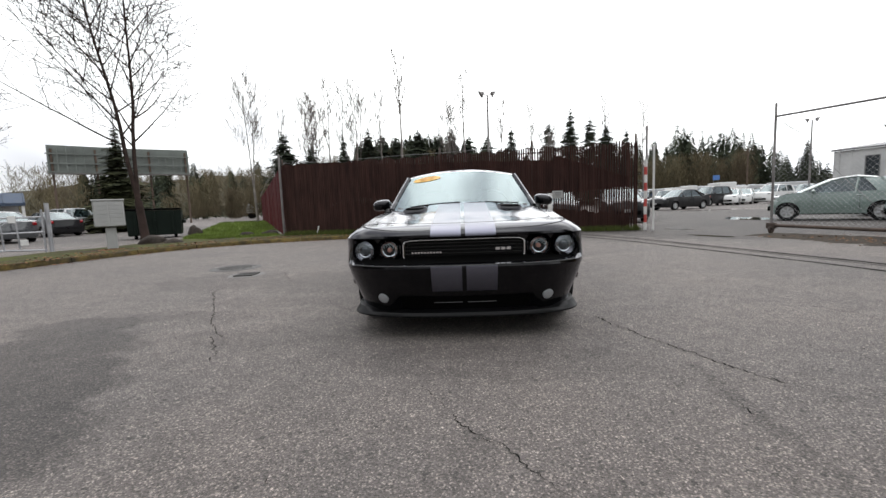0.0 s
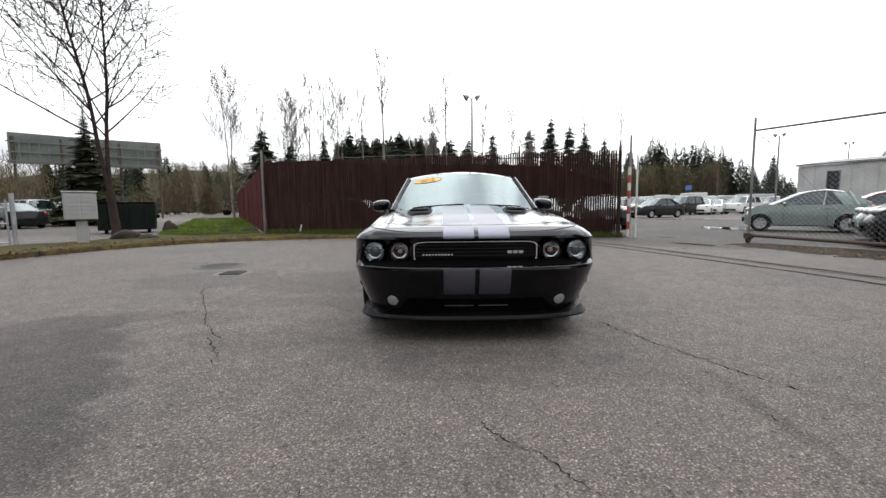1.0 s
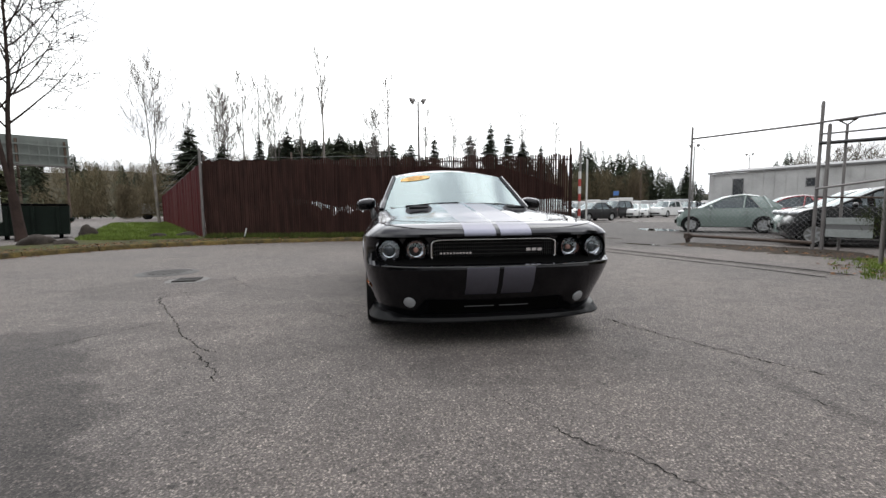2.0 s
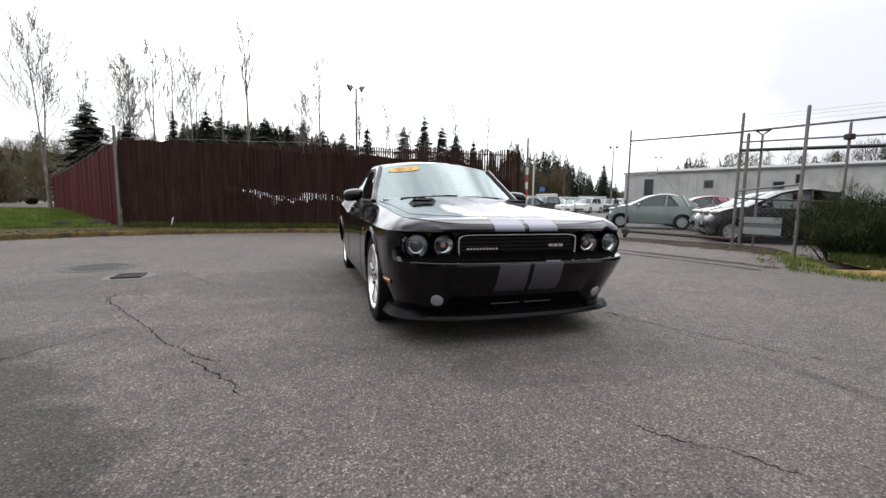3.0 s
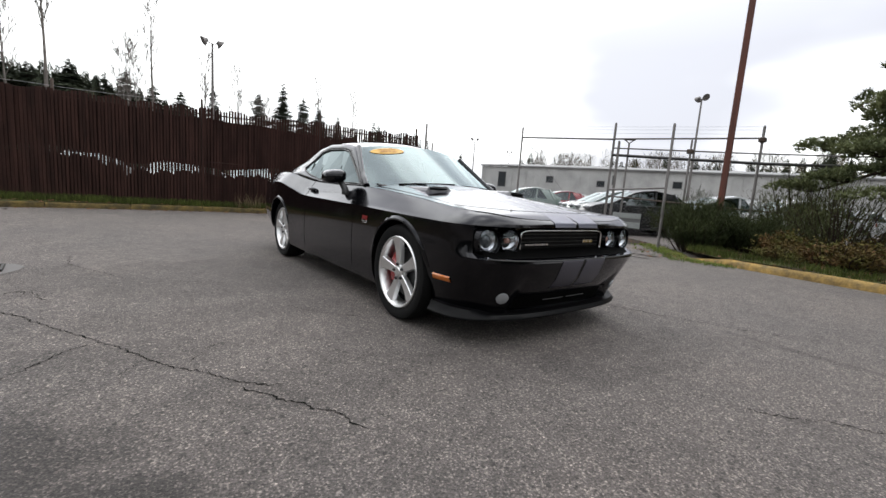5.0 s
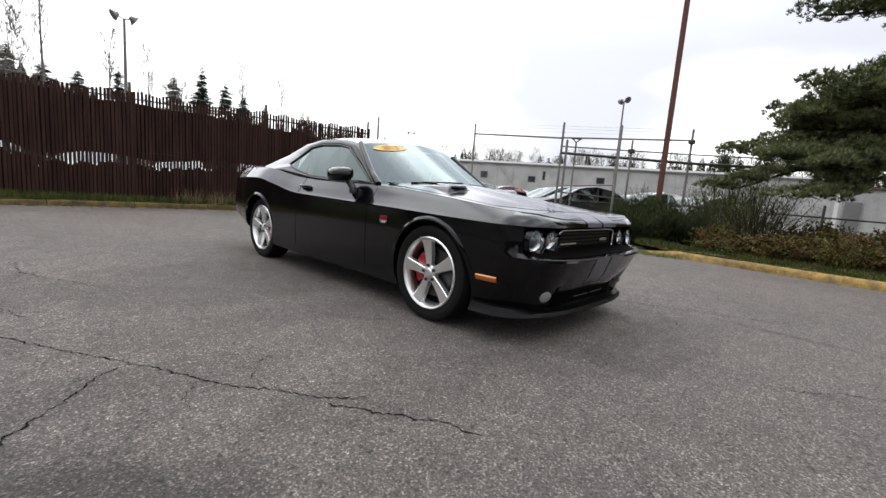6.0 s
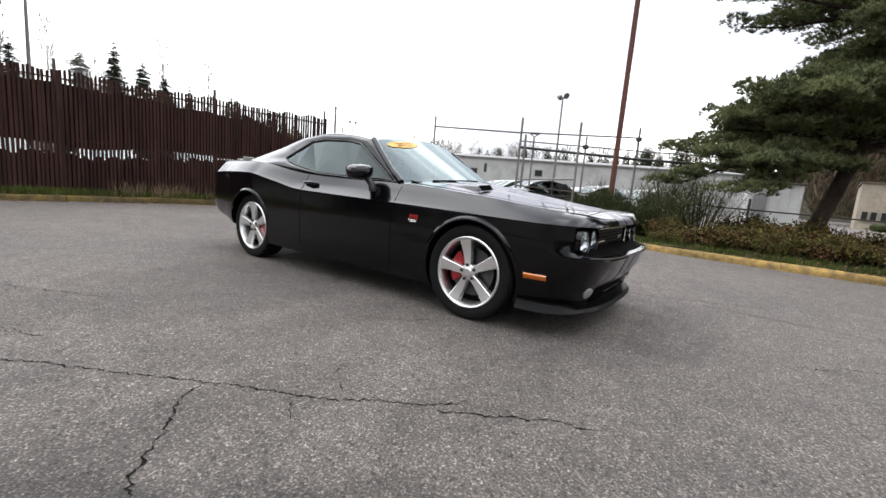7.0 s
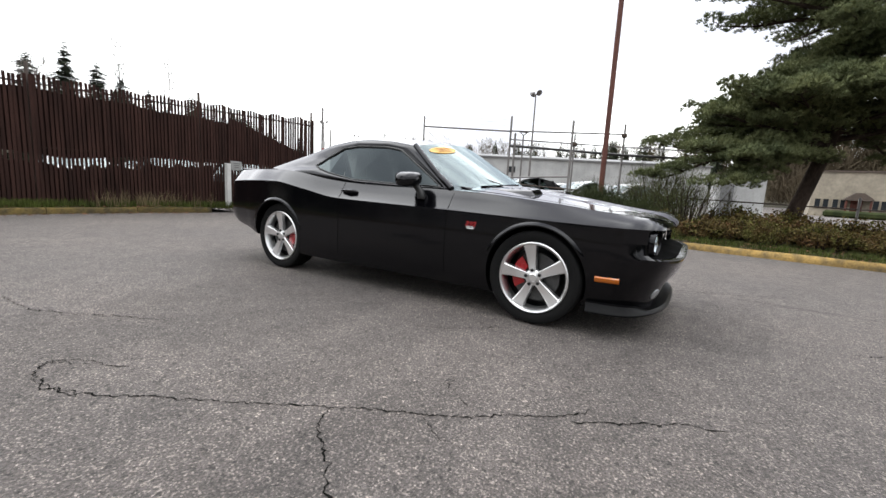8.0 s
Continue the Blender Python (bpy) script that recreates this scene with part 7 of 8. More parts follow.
# ---- buildings ----
def warehouse():
    """Long pale metal shed beyond the yard, with small openings and a shallow roof."""
    a, b = Vector((42.8, 58.3)), Vector((70.0, 7.0))
    d = (b - a).normalized()
    n = Vector((-d.y, d.x))
    ln = (b - a).length
    ang = math.degrees(math.atan2(d.y, d.x))
    t = thing("warehouse", pose(a.x, a.y, 0, 0, 0, ang), "long pale grey ribbed metal warehouse with small windows", "building", kind="structure")
    h = 5.7
    bm = bmesh.new()
    wins = [(3.7, 3.68, 1.3, 2.4), (11.6, 3.98, 1.1, 1.0), (19.2, 3.67, 1.1, 0.9), (21.0, 4.3, 0.4, 1.3), (29.2, 4.03, 1.1, 0.9)]
    cuts = sorted({0.0, ln} | {c - w / 2 for c, _, w, _ in wins} | {c + w / 2 for c, _, w, _ in wins})
    for x0, x1 in zip(cuts, cuts[1:]):
        win = [w for w in wins if abs((x0 + x1) / 2 - w[0]) < 0.1]
        if win:
            _, z, _, hh = win[0]
            box(bm, ((x0 + x1) / 2, 0.1, z / 2 - hh / 4), (x1 - x0, 0.2, z - hh / 2))
            box(bm, ((x0 + x1) / 2, 0.1, (h + z + hh / 2) / 2), (x1 - x0, 0.2, h - z - hh / 2))
        else:
            box(bm, ((x0 + x1) / 2, 0.1, h / 2), (x1 - x0, 0.2, h))
    box(bm, (0.1, 10, h / 2), (0.2, 19.8, h))
    box(bm, (ln - 0.1, 10, h / 2), (0.2, 19.8, h))
    box(bm, (ln / 2, 20, h / 2), (ln, 0.2, h))
    wall = part("wall", bm, M["metalwall"], t, "pale ribbed wall sheets")
    for k in range(int(ln / 1.2)):
        x = 0.6 + 1.2 * k
        if any(abs(x - w[0]) < w[2] / 2 + 0.06 for w in wins):
            continue
        bm = bmesh.new()
        box(bm, (x, -0.03, h / 2), (0.06, 0.06, h))
        part("rib", bm, M["metalwall"], wall)
    for c, z, w, hh in wins:
        bm = bmesh.new()
        box(bm, (c, 0.12, z), (w, 0.05, hh))
        wd = part("window", bm, M["darkglass"], t, "dark small window")
        bm = bmesh.new()
        for s in (-1, 1):
            box(bm, (c + s * w / 2, 0.0, z), (0.08, 0.10, hh + 0.08))
            box(bm, (c, 0.0, z + s * hh / 2), (w - 0.08, 0.10, 0.08))
        part("frame", bm, M["roofgrey"], wd, "grey frame")
    bm = bmesh.new()
    rows = [[(x, y, z) for y, z in ((-0.25, h), (-0.25, h + 0.22), (10, h + 1.3), (20.2, h + 0.2), (20.2, h))] for x in (-0.2, ln + 0.2)]
    part("roof", grid(rows), M["roofgrey"], t, "shallow grey metal roof with dark eave")


warehouse()


def tan_building():
    t = thing("office_building", pose(55.7, -3.2, 0, 0, 0, -94), "low tan block office with a gabled porch", "building", kind="structure")
    bm = bmesh.new()
    box(bm, (15, 5, 2.3), (30, 10, 4.6))
    w = part("wall", bm, M["tan"], t, "tan block wall")
    for x in (0.6, 1.25, 2.0, 2.6, 5.0, 5.6, 6.3, 7.6, 8.2, 9.4, 10.0):
        bm = bmesh.new()
        box(bm, (x, -0.03, 1.35), (0.44, 0.14, 0.95))
        win = part("window", bm, M["darkglass"], t, "dark window with pale frame")
        bm = bmesh.new()
        for s in (-1, 1):
            box(bm, (x + s * 0.24, -0.06, 1.35), (0.05, 0.16, 1.0))
            box(bm, (x, -0.06, 1.35 + s * 0.48), (0.42, 0.16, 0.05))
        part("frame", bm, M["tan"], win, "tan frame")
    bm = bmesh.new()
    prism(bm, [(2.5, 1.75), (4.7, 1.75), (4.6, 1.95), (3.9, 2.5), (3.3, 2.5), (2.6, 1.95)], -1.8, 0.0, "Y")
    part("porch_roof", bm, M["brownroof"], t, "brown shingled porch gable")
    for x in (2.7, 4.5):
        bm = bmesh.new()
        box(bm, (x, -1.6, 0.88), (0.16, 0.16, 1.76), None, 0.02)
        part("porch_post", bm, M["pole"], t, "brown timber porch post")
    bm = bmesh.new()
    box(bm, (3.6, -0.05, 0.9), (0.9, 0.12, 1.8))
    part("door", bm, M["pole"], t, "brown entrance door")
    bm = bmesh.new()
    box(bm, (15, 5, 4.68), (30.3, 10.3, 0.16))
    part("roof", bm, M["brownroof"], t, "flat dark roof edge")
    bm = bmesh.new()
    box(bm, (6.0, -3.2, 0.35), (10, 0.8, 0.7), None, 0.2)
    tagged(part("clipped_hedge", bm, M["broom"], None, "", None, t.matrix_basis), "dark clipped hedge before the office", "hedge")


tan_building()


def shed():
    t = thing("metal_shed", pose(29.2, 3.1, 0, 0, 0, -84), "white ribbed metal shed with a rusty eave", "building", kind="structure")
    bm = bmesh.new()
    box(bm, (0, 3, 1.35), (2.6, 6, 2.7))
    w = part("wall", bm, M["metalwall"], t, "pale metal wall")
    for k in range(6):
        bm = bmesh.new()
        box(bm, (-1.2 + 0.48 * k, -0.02, 1.32), (0.06, 0.04, 2.64))
        part("rib", bm, M["metalwall"], w)
    bm = bmesh.new()
    box(bm, (0, 3, 2.76), (2.8, 6.3, 0.12), None, 0.02)
    part("roof", bm, M["rust"], t, "dull rusty roof edge")
    bm = bmesh.new()
    box(bm, (-0.72, -0.05, 1.0), (0.7, 0.10, 2.0))
    part("door", bm, M["roofgrey"], t, "grey steel door")


shed()


def billboard():
    t = thing("billboard", pose(-40.4, 44.5, 0, 0, 0, 42), "weathered back of a wide two-panel billboard on posts", "billboard")
    for s in (-1, 1):
        bm = bmesh.new()
        box(bm, (s * 3.35, 0.35 * (1 if s > 0 else 0.6), 7.2), (6.3, 0.12, 3.0), pose(0, 0, 0, 0, s * -1.0, s * 2))
        pn = part("panel", bm, M["boardgrey"], t, "grey weathered panel back")
        for k in range(9):
            bm = bmesh.new()
            box(bm, (s * 3.35 - 2.9 + 0.72 * k, 0.2 * (1 if s > 0 else 0.6), 7.2), (0.09, 0.14, 2.9))
            part("stringer", bm, M["boardgrey"], pn, "upright timber stringer")
        for z in (6.0, 6.9, 7.9):
            bm = bmesh.new()
            box(bm, (s * 3.35, 0.10, z), (6.2, 0.10, 0.12))
            part("crossbar", bm, M["boardgrey"], pn, "pale crossbar")
    for x in (-6.0, -2.4, 2.4, 6.0):
        bm = bmesh.new()
        tube(bm, [(x, 0.25, 0), (x, 0.25, 8.4)], 0.11, 8)
        part("post", bm, M["bark"], t, "timber post", 40)
    bm = bmesh.new()
    box(bm, (0, -0.5, 5.75), (12.8, 1.0, 0.06))
    part("catwalk", bm, M["galv"], t, "pale service catwalk")


billboard()


def corner_shop():
    t = thing("corner_building", pose(-52.0, 35.5, 0, 0, 0, 51.5), "pale two-storey shop with a dark blue awning", "building", kind="structure")
    bm = bmesh.new()
    box(bm, (-3.0, 5, 5.3), (12.4, 10, 3.6))
    box(bm, (-1.5, 5.2, 1.75), (14.0, 9.6, 3.5))
    part("wall", bm, M["metalwall"], t, "pale rendered wall")
    for k in range(4):
        bm = bmesh.new()
        x = 2.1 - 2.9 * k
        box(bm, (x, -0.02, 5.6), (1.5, 0.12, 1.3))
        w = part("window", bm, M["darkglass"], t, "dark upper window")
        bm = bmesh.new()
        for q in (-0.75, 0.0, 0.75):
            box(bm, (x + q, -0.06, 5.6), (0.08, 0.10, 1.4))
        part("window_frame", bm, M["white"], w, "white frame bars")
        bm = bmesh.new()
        box(bm, (x + 1.2, 0.36, 1.3), (2.2, 0.12, 2.2))
        part("shop_window", bm, M["darkglass"], t, "dark shop window")
    bm = bmesh.new()
    prism(bm, [(0.3, 3.95), (0.3, 3.2), (-2.2, 2.55), (-2.2, 2.85)], -9, 6, "X")
    aw = part("awning", bm, M["awning"], t, "dark blue awning")
    for k in range(11):
        bm = bmesh.new()
        tube(bm, [(-8.6 + 1.45 * k, -2.21, 2.88), (-8.6 + 1.45 * k, 0.28, 3.98)], 0.05, 5)
        part("awning_seam", bm, M["awning"], aw)
    for x in (5.8, 1.0, -4.0):
        bm = bmesh.new()
        box(bm, (x, -2.0, 1.3), (0.25, 0.25, 2.6), None, 0.03)
        part("porch_post", bm, M["white"], t, "white porch post")
    bm = bmesh.new()
    box(bm, (-3.0, 5, 7.2), (12.8, 10.4, 0.25))
    part("roof", bm, M["roofgrey"], t, "grey flat roof")


corner_shop()


def far_trailer(x, y, l, h, turn, mat, label):
    t = thing("box_trailer", pose(x, y, 0, 0, 0, turn), label, "trailer", "far white trailers")
    bm = bmesh.new()
    box(bm, (0, 0, h / 2 + 0.9), (l, 2.5, h), None, 0.05)
    part("box", bm, M[mat], t, "plain box body")
    for x_ in (-l / 2 + 1.2, l / 2 - 1.5):
        for s in (1, -1):
            bm = bmesh.new()
            lathe(bm, [(0.0, -0.14), (0.45, -0.14), (0.5, -0.08), (0.5, 0.08), (0.45, 0.14), (0.0, 0.14)], 14)
            part("wheel", bm, M["rubber"], t, "", None, pose(x_, s * 1.05, 0.5))
    bm = bmesh.new()
    box(bm, (0, 0, 0.84), (l - 0.4, 1.0, 0.18))
    part("chassis", bm, M["blackp"], t)


for k in range(8):
    far_trailer(33 + 6.3 * k + 1.1 * (k % 3), 88 - 2.6 * k, 5.2, 1.5 + 0.3 * (k % 2), (8, -12, 25, -5)[k % 4], ("whitep", "silver")[k % 2], ("white", "silver")[k % 2] + " box trailer beyond the far rows")
for k in range(7):
    far_trailer(16 + 4.9 * k, 86.5 - 1.5 * k, 4.8 + 0.8 * (k % 2), 1.5 + 0.3 * (k % 3), (70, 82, 64, 75)[k % 4], ("silver", "whitep", "whitep")[k % 3], ("silver", "white", "white")[k % 3] + " tall box trailer at the yard's far side")
far_trailer(-38, 70, 7, 1.5, 20, "whitep", "long white box trailer far off")
far_trailer(-30, 84, 9, 1.6, -10, "whitep", "long white box trailer far off")
for k, (x, y, l, mat, word) in enumerate([(34, 101, 6, "silver", "silver"), (41, 97, 5, "whitep", "white"), (51, 95, 7, "silver", "silver"), (60, 92, 6, "whitep", "white"), (69, 86, 7, "silver", "silver")]):
    far_trailer(x, y, l, 1.9, (-14, 22, -6, 12, -20)[k], mat, word + " box trailer beyond the car rows")
bs = thing("road_sign", pose(42.8, 85.3, 0, 0, 0, 10) @ Matrix.Diagonal((0.6, 0.6, 0.8, 1)), "blue sign board on two posts far behind the cars", "sign")
bm = bmesh.new()
box(bm, (0, 0, 5.2), (2.2, 0.12, 1.1), None, 0.03)
part("board", bm, M["sign"], bs, "plain blue board")
for x in (-0.8, 0.8):
    bm = bmesh.new()
    tube(bm, [(x, 0.15, 0), (x, 0.15, 5.6)], 0.07, 8)
    part("post", bm, M["galv"], bs)
up = thing("power_pole", pose(52.0, 92.0, 0), "timber power pole with a crossarm", "utility pole")
bm = bmesh.new()
tube(bm, [(0, 0, 0), (0, 0, 9.5)], [0.16, 0.11], 8)
part("shaft", bm, M["bark"], up)
bm = bmesh.new()
box(bm, (0, 0, 8.9), (2.6, 0.12, 0.14))
part("crossarm", bm, M["bark"], up)


# ---- mailbox, dumpster, pipe gate, rocks ----
mb = thing("cluster_mailbox", pose(-10.95, 11.75, 0.10, 0, 0, 44), "pale grey cluster mailbox on a pedestal", "mailbox")
bm = bmesh.new()
box(bm, (0, 0, 1.02), (0.72, 0.44, 0.76), None, 0.03)
bx = part("cabinet", bm, M["mailgrey"], mb, "pale grey cabinet")
for r in range(6):
    for c in range(2):
        bm = bmesh.new()
        box(bm, (-0.17 + 0.34 * c, -0.222, 1.29 - 0.115 * r), (0.31, 0.012, 0.100), None, 0.004)
        part("mail_door", bm, M["mailgrey"], bx, "small mailbox door")
bm = bmesh.new()
box(bm, (0, 0, 1.41), (0.77, 0.48, 0.04), None, 0.01)
part("cap", bm, M["mailgrey"], mb, "flat lid")
bm = bmesh.new()
box(bm, (0, 0, 0.30), (0.26, 0.22, 0.66), None, 0.02)
part("pedestal", bm, M["mailgrey"], mb, "square pedestal")
db = thing("dumpster", pose(-15.2, 18.5, 0.0, 0, 0, 35), "dark green steel dumpster beside a tree", "dumpster")
bm = bmesh.new()
prism(bm, [(-1.0, 0.15), (1.0, 0.15), (1.05, 1.25), (-1.05, 1.25)], -0.75, 0.75, "Y")
bod = part("bin", bm, M["dump"], db, "dark green bin")
for x in (-0.7, 0.0, 0.7):
    bm = bmesh.new()
    box(bm, (x, -0.79, 0.70), (0.10, 0.07, 1.0), None, 0.01)
    part("rib", bm, M["dump"], bod)
for s in (1, -1):
    bm = bmesh.new()
    box(bm, (s * 0.52, 0, 1.31), (1.02, 1.56, 0.07), pose(0, 0, 0), 0.03)
    part("lid", bm, M["blackp"], db, "black plastic lid")
    bm = bmesh.new()
    box(bm, (s * 1.10, 0, 0.72), (0.12, 1.1, 0.16), None, 0.02)
    part("side_pocket", bm, M["dump"], db, "lifting pocket")
    bm = bmesh.new()
    box(bm, (s * 0.75, -0.5, 0.08), (0.12, 0.16, 0.16), None, 0.02)
    part("caster", bm, M["blackp"], db)
pg = thing("pipe_gate", pose(-12.9, 11.7, 0.0, 0, 0, 50), "open galvanised pipe gate with sloping brace", "gate")
for x, h, r in ((0.0, 1.50, 0.055), (-0.13, 1.32, 0.026), (-3.4, 1.3, 0.045)):
    bm = bmesh.new()
    tube(bm, [(x, 0, 0), (x, 0, h)], r, 10)
    part("post", bm, M["palegalv"], pg, "galvanised post", 40)
for z0, z1 in ((1.10, 1.10), (0.12, 0.34), (0.66, 0.66)):
    bm = bmesh.new()
    tube(bm, [(-0.1, 0, z0), (-3.4, 0, z1)], 0.026, 8)
    part("rail", bm, M["palegalv"], pg, "galvanised rail", 40)
for x in (-0.66, -0.98, -1.9):
    bm = bmesh.new()
    tube(bm, [(x, 0, 0.20), (x - 0.03, 0, 1.10)], 0.022, 8)
    part("upright", bm, M["palegalv"], pg, "slim galvanised upright", 40)
bm = bmesh.new()
tube(bm, [(-0.70, 0, 1.08), (-1.85, 0, 0.30)], 0.016, 8)
part("brace", bm, M["palegalv"], pg, "sloping brace", 40)
for x, z, w, h in ((-0.76, 1.05, 0.16, 0.20), (-0.56, 0.38, 0.17, 0.16)):
    bm = bmesh.new()
    box(bm, (x, -0.05, z), (w, 0.012, h), None, 0.004)
    part("notice", bm, M["white"], pg, "blank white notice")


def boulder(x, y, s, seed, label, z=0.10):
    bm = bmesh.new()
    bmesh.ops.create_icosphere(bm, subdivisions=3, radius=1.0)
    for v in bm.verts:
        n = v.co.normalized()
        k = 1 + 0.28 * noise.noise(n * 1.3 + Vector((seed, 0, 0))) + 0.12 * noise.noise(n * 3.1 + Vector((0, seed, 0)))
        v.co = Vector((n.x * k * s[0], n.y * k * s[1], max(-0.25 * s[2], n.z * k * s[2])))
    return tagged(part("boulder", bm, M["rock"], None, "", 50, pose(x, y, z)), label, "boulder", "boulders on the lawn")


boulder(-12.7, 17.6, (0.30, 0.28, 0.42), 1.1, "dark upright boulder on the lawn")
boulder(-9.1, 15.6, (0.34, 0.24, 0.20), 2.2, "low grey boulder on the lawn")
boulder(-8.3, 15.9, (0.36, 0.24, 0.20), 3.3, "low grey boulder beside the fence corner")
boulder(-11.0, 13.3, (0.44, 0.32, 0.28), 4.4, "broad mossy boulder under the tree")
boulder(-10.2, 13.2, (0.30, 0.24, 0.14), 5.5, "small boulder among leaves")
boulder(-10.5, 23.4, (0.60, 0.30, 0.12), 6.6, "flat dark boulder far back on the lawn")


# ---- trees and shrubs ----
def branch_mesh(verts, faces, pts, radii, sides):
    """Adds a tapered limb to the lists."""
    ref, prev = None, None
    for i, p in enumerate(pts):
        d = (pts[min(i + 1, len(pts) - 1)] - pts[max(i - 1, 0)])
        d = d.normalized() if d.length > 1e-9 else Vector((0, 0, 1))
        ref = d.orthogonal().normalized() if ref is None else (ref - d * ref.dot(d))
        ref = ref.normalized() if ref.length > 1e-6 else d.orthogonal().normalized()
        o = d.cross(ref)
        base = len(verts)
        for k in range(sides):
            a = 2 * math.pi * k / sides
            verts.append(p + (ref * math.cos(a) + o * math.sin(a)) * radii[i])
        if prev is not None:
            for k in range(sides):
                faces.append((prev + k, prev + (k + 1) % sides, base + (k + 1) % sides, base + k))
        prev = base


def grow(verts, faces, start, direction, length, radius, level, r, up, split, sides, twist=0.35, thin=0.0, reach=1.0, fan=(0.55, 1.0)):
    """A limb with side limbs, down to twigs."""
    steps = max(3, int(4 + 2 * level))
    pts, d, p = [start], direction.normalized(), start
    for k in range(steps):
        d = (d + Vector((r.uniform(-1, 1), r.uniform(-1, 1), r.uniform(-1, 1))) * twist * 0.3 + Vector((0, 0, up))).normalized()
        p = p + d * (length / steps)
        pts.append(p)
    radii = [max(thin, radius * (1 - 0.82 * k / steps)) for k in range(steps + 1)]
    branch_mesh(verts, faces, pts, radii, sides if level > 1 else 4 if level == 1 else 3)
    if level <= 0:
        return
    n = split[level]
    for k in range(n):
        t = 0.22 + 0.75 * (k + r.random()) / n
        i = min(steps - 1, int(t * steps))
        q = pts[i].lerp(pts[i + 1], t * steps - i)
        axis = (pts[i + 1] - pts[i]).normalized()
        side = axis.orthogonal().normalized()
        side.rotate(Matrix.Rotation(k * 2.4 + r.uniform(-0.5, 0.5), 3, axis))
        ang = r.uniform(*fan)
        grow(verts, faces, q, axis * math.cos(ang) + side * math.sin(ang), length * r.uniform(0.34, 0.52) * (1.25 - 0.55 * t) * reach, radii[i] * r.uniform(0.38, 0.55), level - 1, r, up, split, sides, twist, thin, reach + (1 - reach) * 0.6, fan)


def bare_tree(name, m, h, radius, seed, mat, label, leaders=1, spread=0.2, split=(0, 5, 7, 9), up=0.10, level=3, thin=0.006, fork=0.25, category="tree", reach=1.0, twist=0.35, fan=(0.55, 1.0)):
    r = random.Random(seed)
    t = thing(name, m, label, category, "bare trees")
    v, f = [], []
    top = Vector((r.uniform(-0.1, 0.1), r.uniform(-0.1, 0.1), h * fork))
    branch_mesh(v, f, [Vector((0, 0, -0.2)), Vector((0, 0, 0.15)), top * 0.5, top], [radius * 1.45, radius * 1.12, radius, radius * 0.92], 10)
    raw("trunk", v, f, mat, t, "bare trunk", 60)
    v, f = [], []
    for k in range(leaders):
        a = 2 * math.pi * k / leaders + r.uniform(-0.4, 0.4)
        d = Vector((math.cos(a) * spread, math.sin(a) * spread, 1.0))
        grow(v, f, top - Vector((0, 0, radius)), d, h * (1 - fork) * r.uniform(0.88, 1.0), radius * (0.9 if leaders == 1 else 0.62), level, r, up, split, 6, twist, thin, reach, fan)
    raw("crown", v, f, mat, t, "leafless crown of fine twigs", 60)
    return t


def fir_tree(name, m, h, width, seed, label, tiers=26, mat="fir", taper=0.58):
    """Conifer: trunk and drooping sprays in whorls, with gaps and an uneven outline."""
    r = random.Random(seed)
    t = thing(name, m, label, "tree", "conifers")
    v, f = [], []
    branch_mesh(v, f, [Vector((0, 0, -0.2)), Vector((0, 0, h * 0.5)), Vector((0, 0, h))], [h * 0.016, h * 0.010, 0.01], 7)
    raw("trunk", v, f, M["pinebark"], t, "dark straight trunk", 60)
    v, f = [], []
    for k in range(tiers):
        u = (k + 0.5) / tiers
        z = h * (0.06 + 0.93 * u)
        ln = width * (1 - u) ** taper * r.uniform(0.7, 1.2) + 0.06
        nb = r.randint(11, 15)
        for j in range(nb):
            a = 2 * math.pi * (j + r.uniform(-0.3, 0.3)) / nb + k
            L = ln * r.uniform(0.55, 1.15)
            d, s = Vector((math.cos(a), math.sin(a), 0)), Vector((-math.sin(a), math.cos(a), 0))
            droop = -0.30 * L * (1 - 0.6 * u) * r.uniform(0.3, 1.7)
            zb = z
            z = zb + r.uniform(-1.6, 1.6) * h / tiers
            for q in range(6):
                q0 = 0.15 + 0.80 * q / 6
                p = d * (L * q0) + Vector((0, 0, z + droop * q0 ** 1.3 + r.uniform(-0.03, 0.03) * h * 0.1))
                for sg in (-1, 1):
                    tip = p + d * L * 0.22 + s * sg * L * r.uniform(0.40, 0.80) * (1.1 - q0) + Vector((0, 0, droop * 0.25 - r.uniform(0.0, 0.12) * L * 0.5))
                    b = p + d * L * r.uniform(0.10, 0.18) + Vector((0, 0, -L * r.uniform(0.02, 0.09)))
                    i = len(v)
                    v += [p, b, tip]
                    f.append((i, i + 1, i + 2))
            p, i = d * L * 0.8 + Vector((0, 0, z + droop * 0.75)), len(v)
            v += [p + s * L * 0.06, p - s * L * 0.06, d * L * 1.1 + Vector((0, 0, z + droop * 0.9))]
            f.append((i, i + 1, i + 2))
            z = zb
    raw("crown", v, f, M[mat], t, "dark green needle sprays")
    return t


def scaled(x, y, s, turn, z=0.0):
    return pose(x, y, z, 0, 0, turn) @ Matrix.Diagonal((s, s, s, 1))


# the leafless street tree beside the dumpster
bare_tree("street_tree", Matrix.Translation((-14.15, 16.6, 0.08)) @ Matrix.Rotation(radians(4), 4, Vector((0.65, -0.76, 0))) @ Matrix.Rotation(radians(200), 4, "Z"), 12.5, 0.150, 11, M["redbark"], "large leafless street tree with upright leaders", 2, 0.05, (0, 6, 9, 24), 0.050, 3, 0.009, 0.125, "tree", 0.84, 0.18, (0.64, 1.06))
bare_tree("street_tree", pose(-40.5, 29.5, 0.0, 0, 0, 80), 11.0, 0.16, 12, M["bark"], "leafless tree beside the billboard", 3, 0.25, (0, 4, 6, 8), 0.07, 3, 0.010, 0.22)
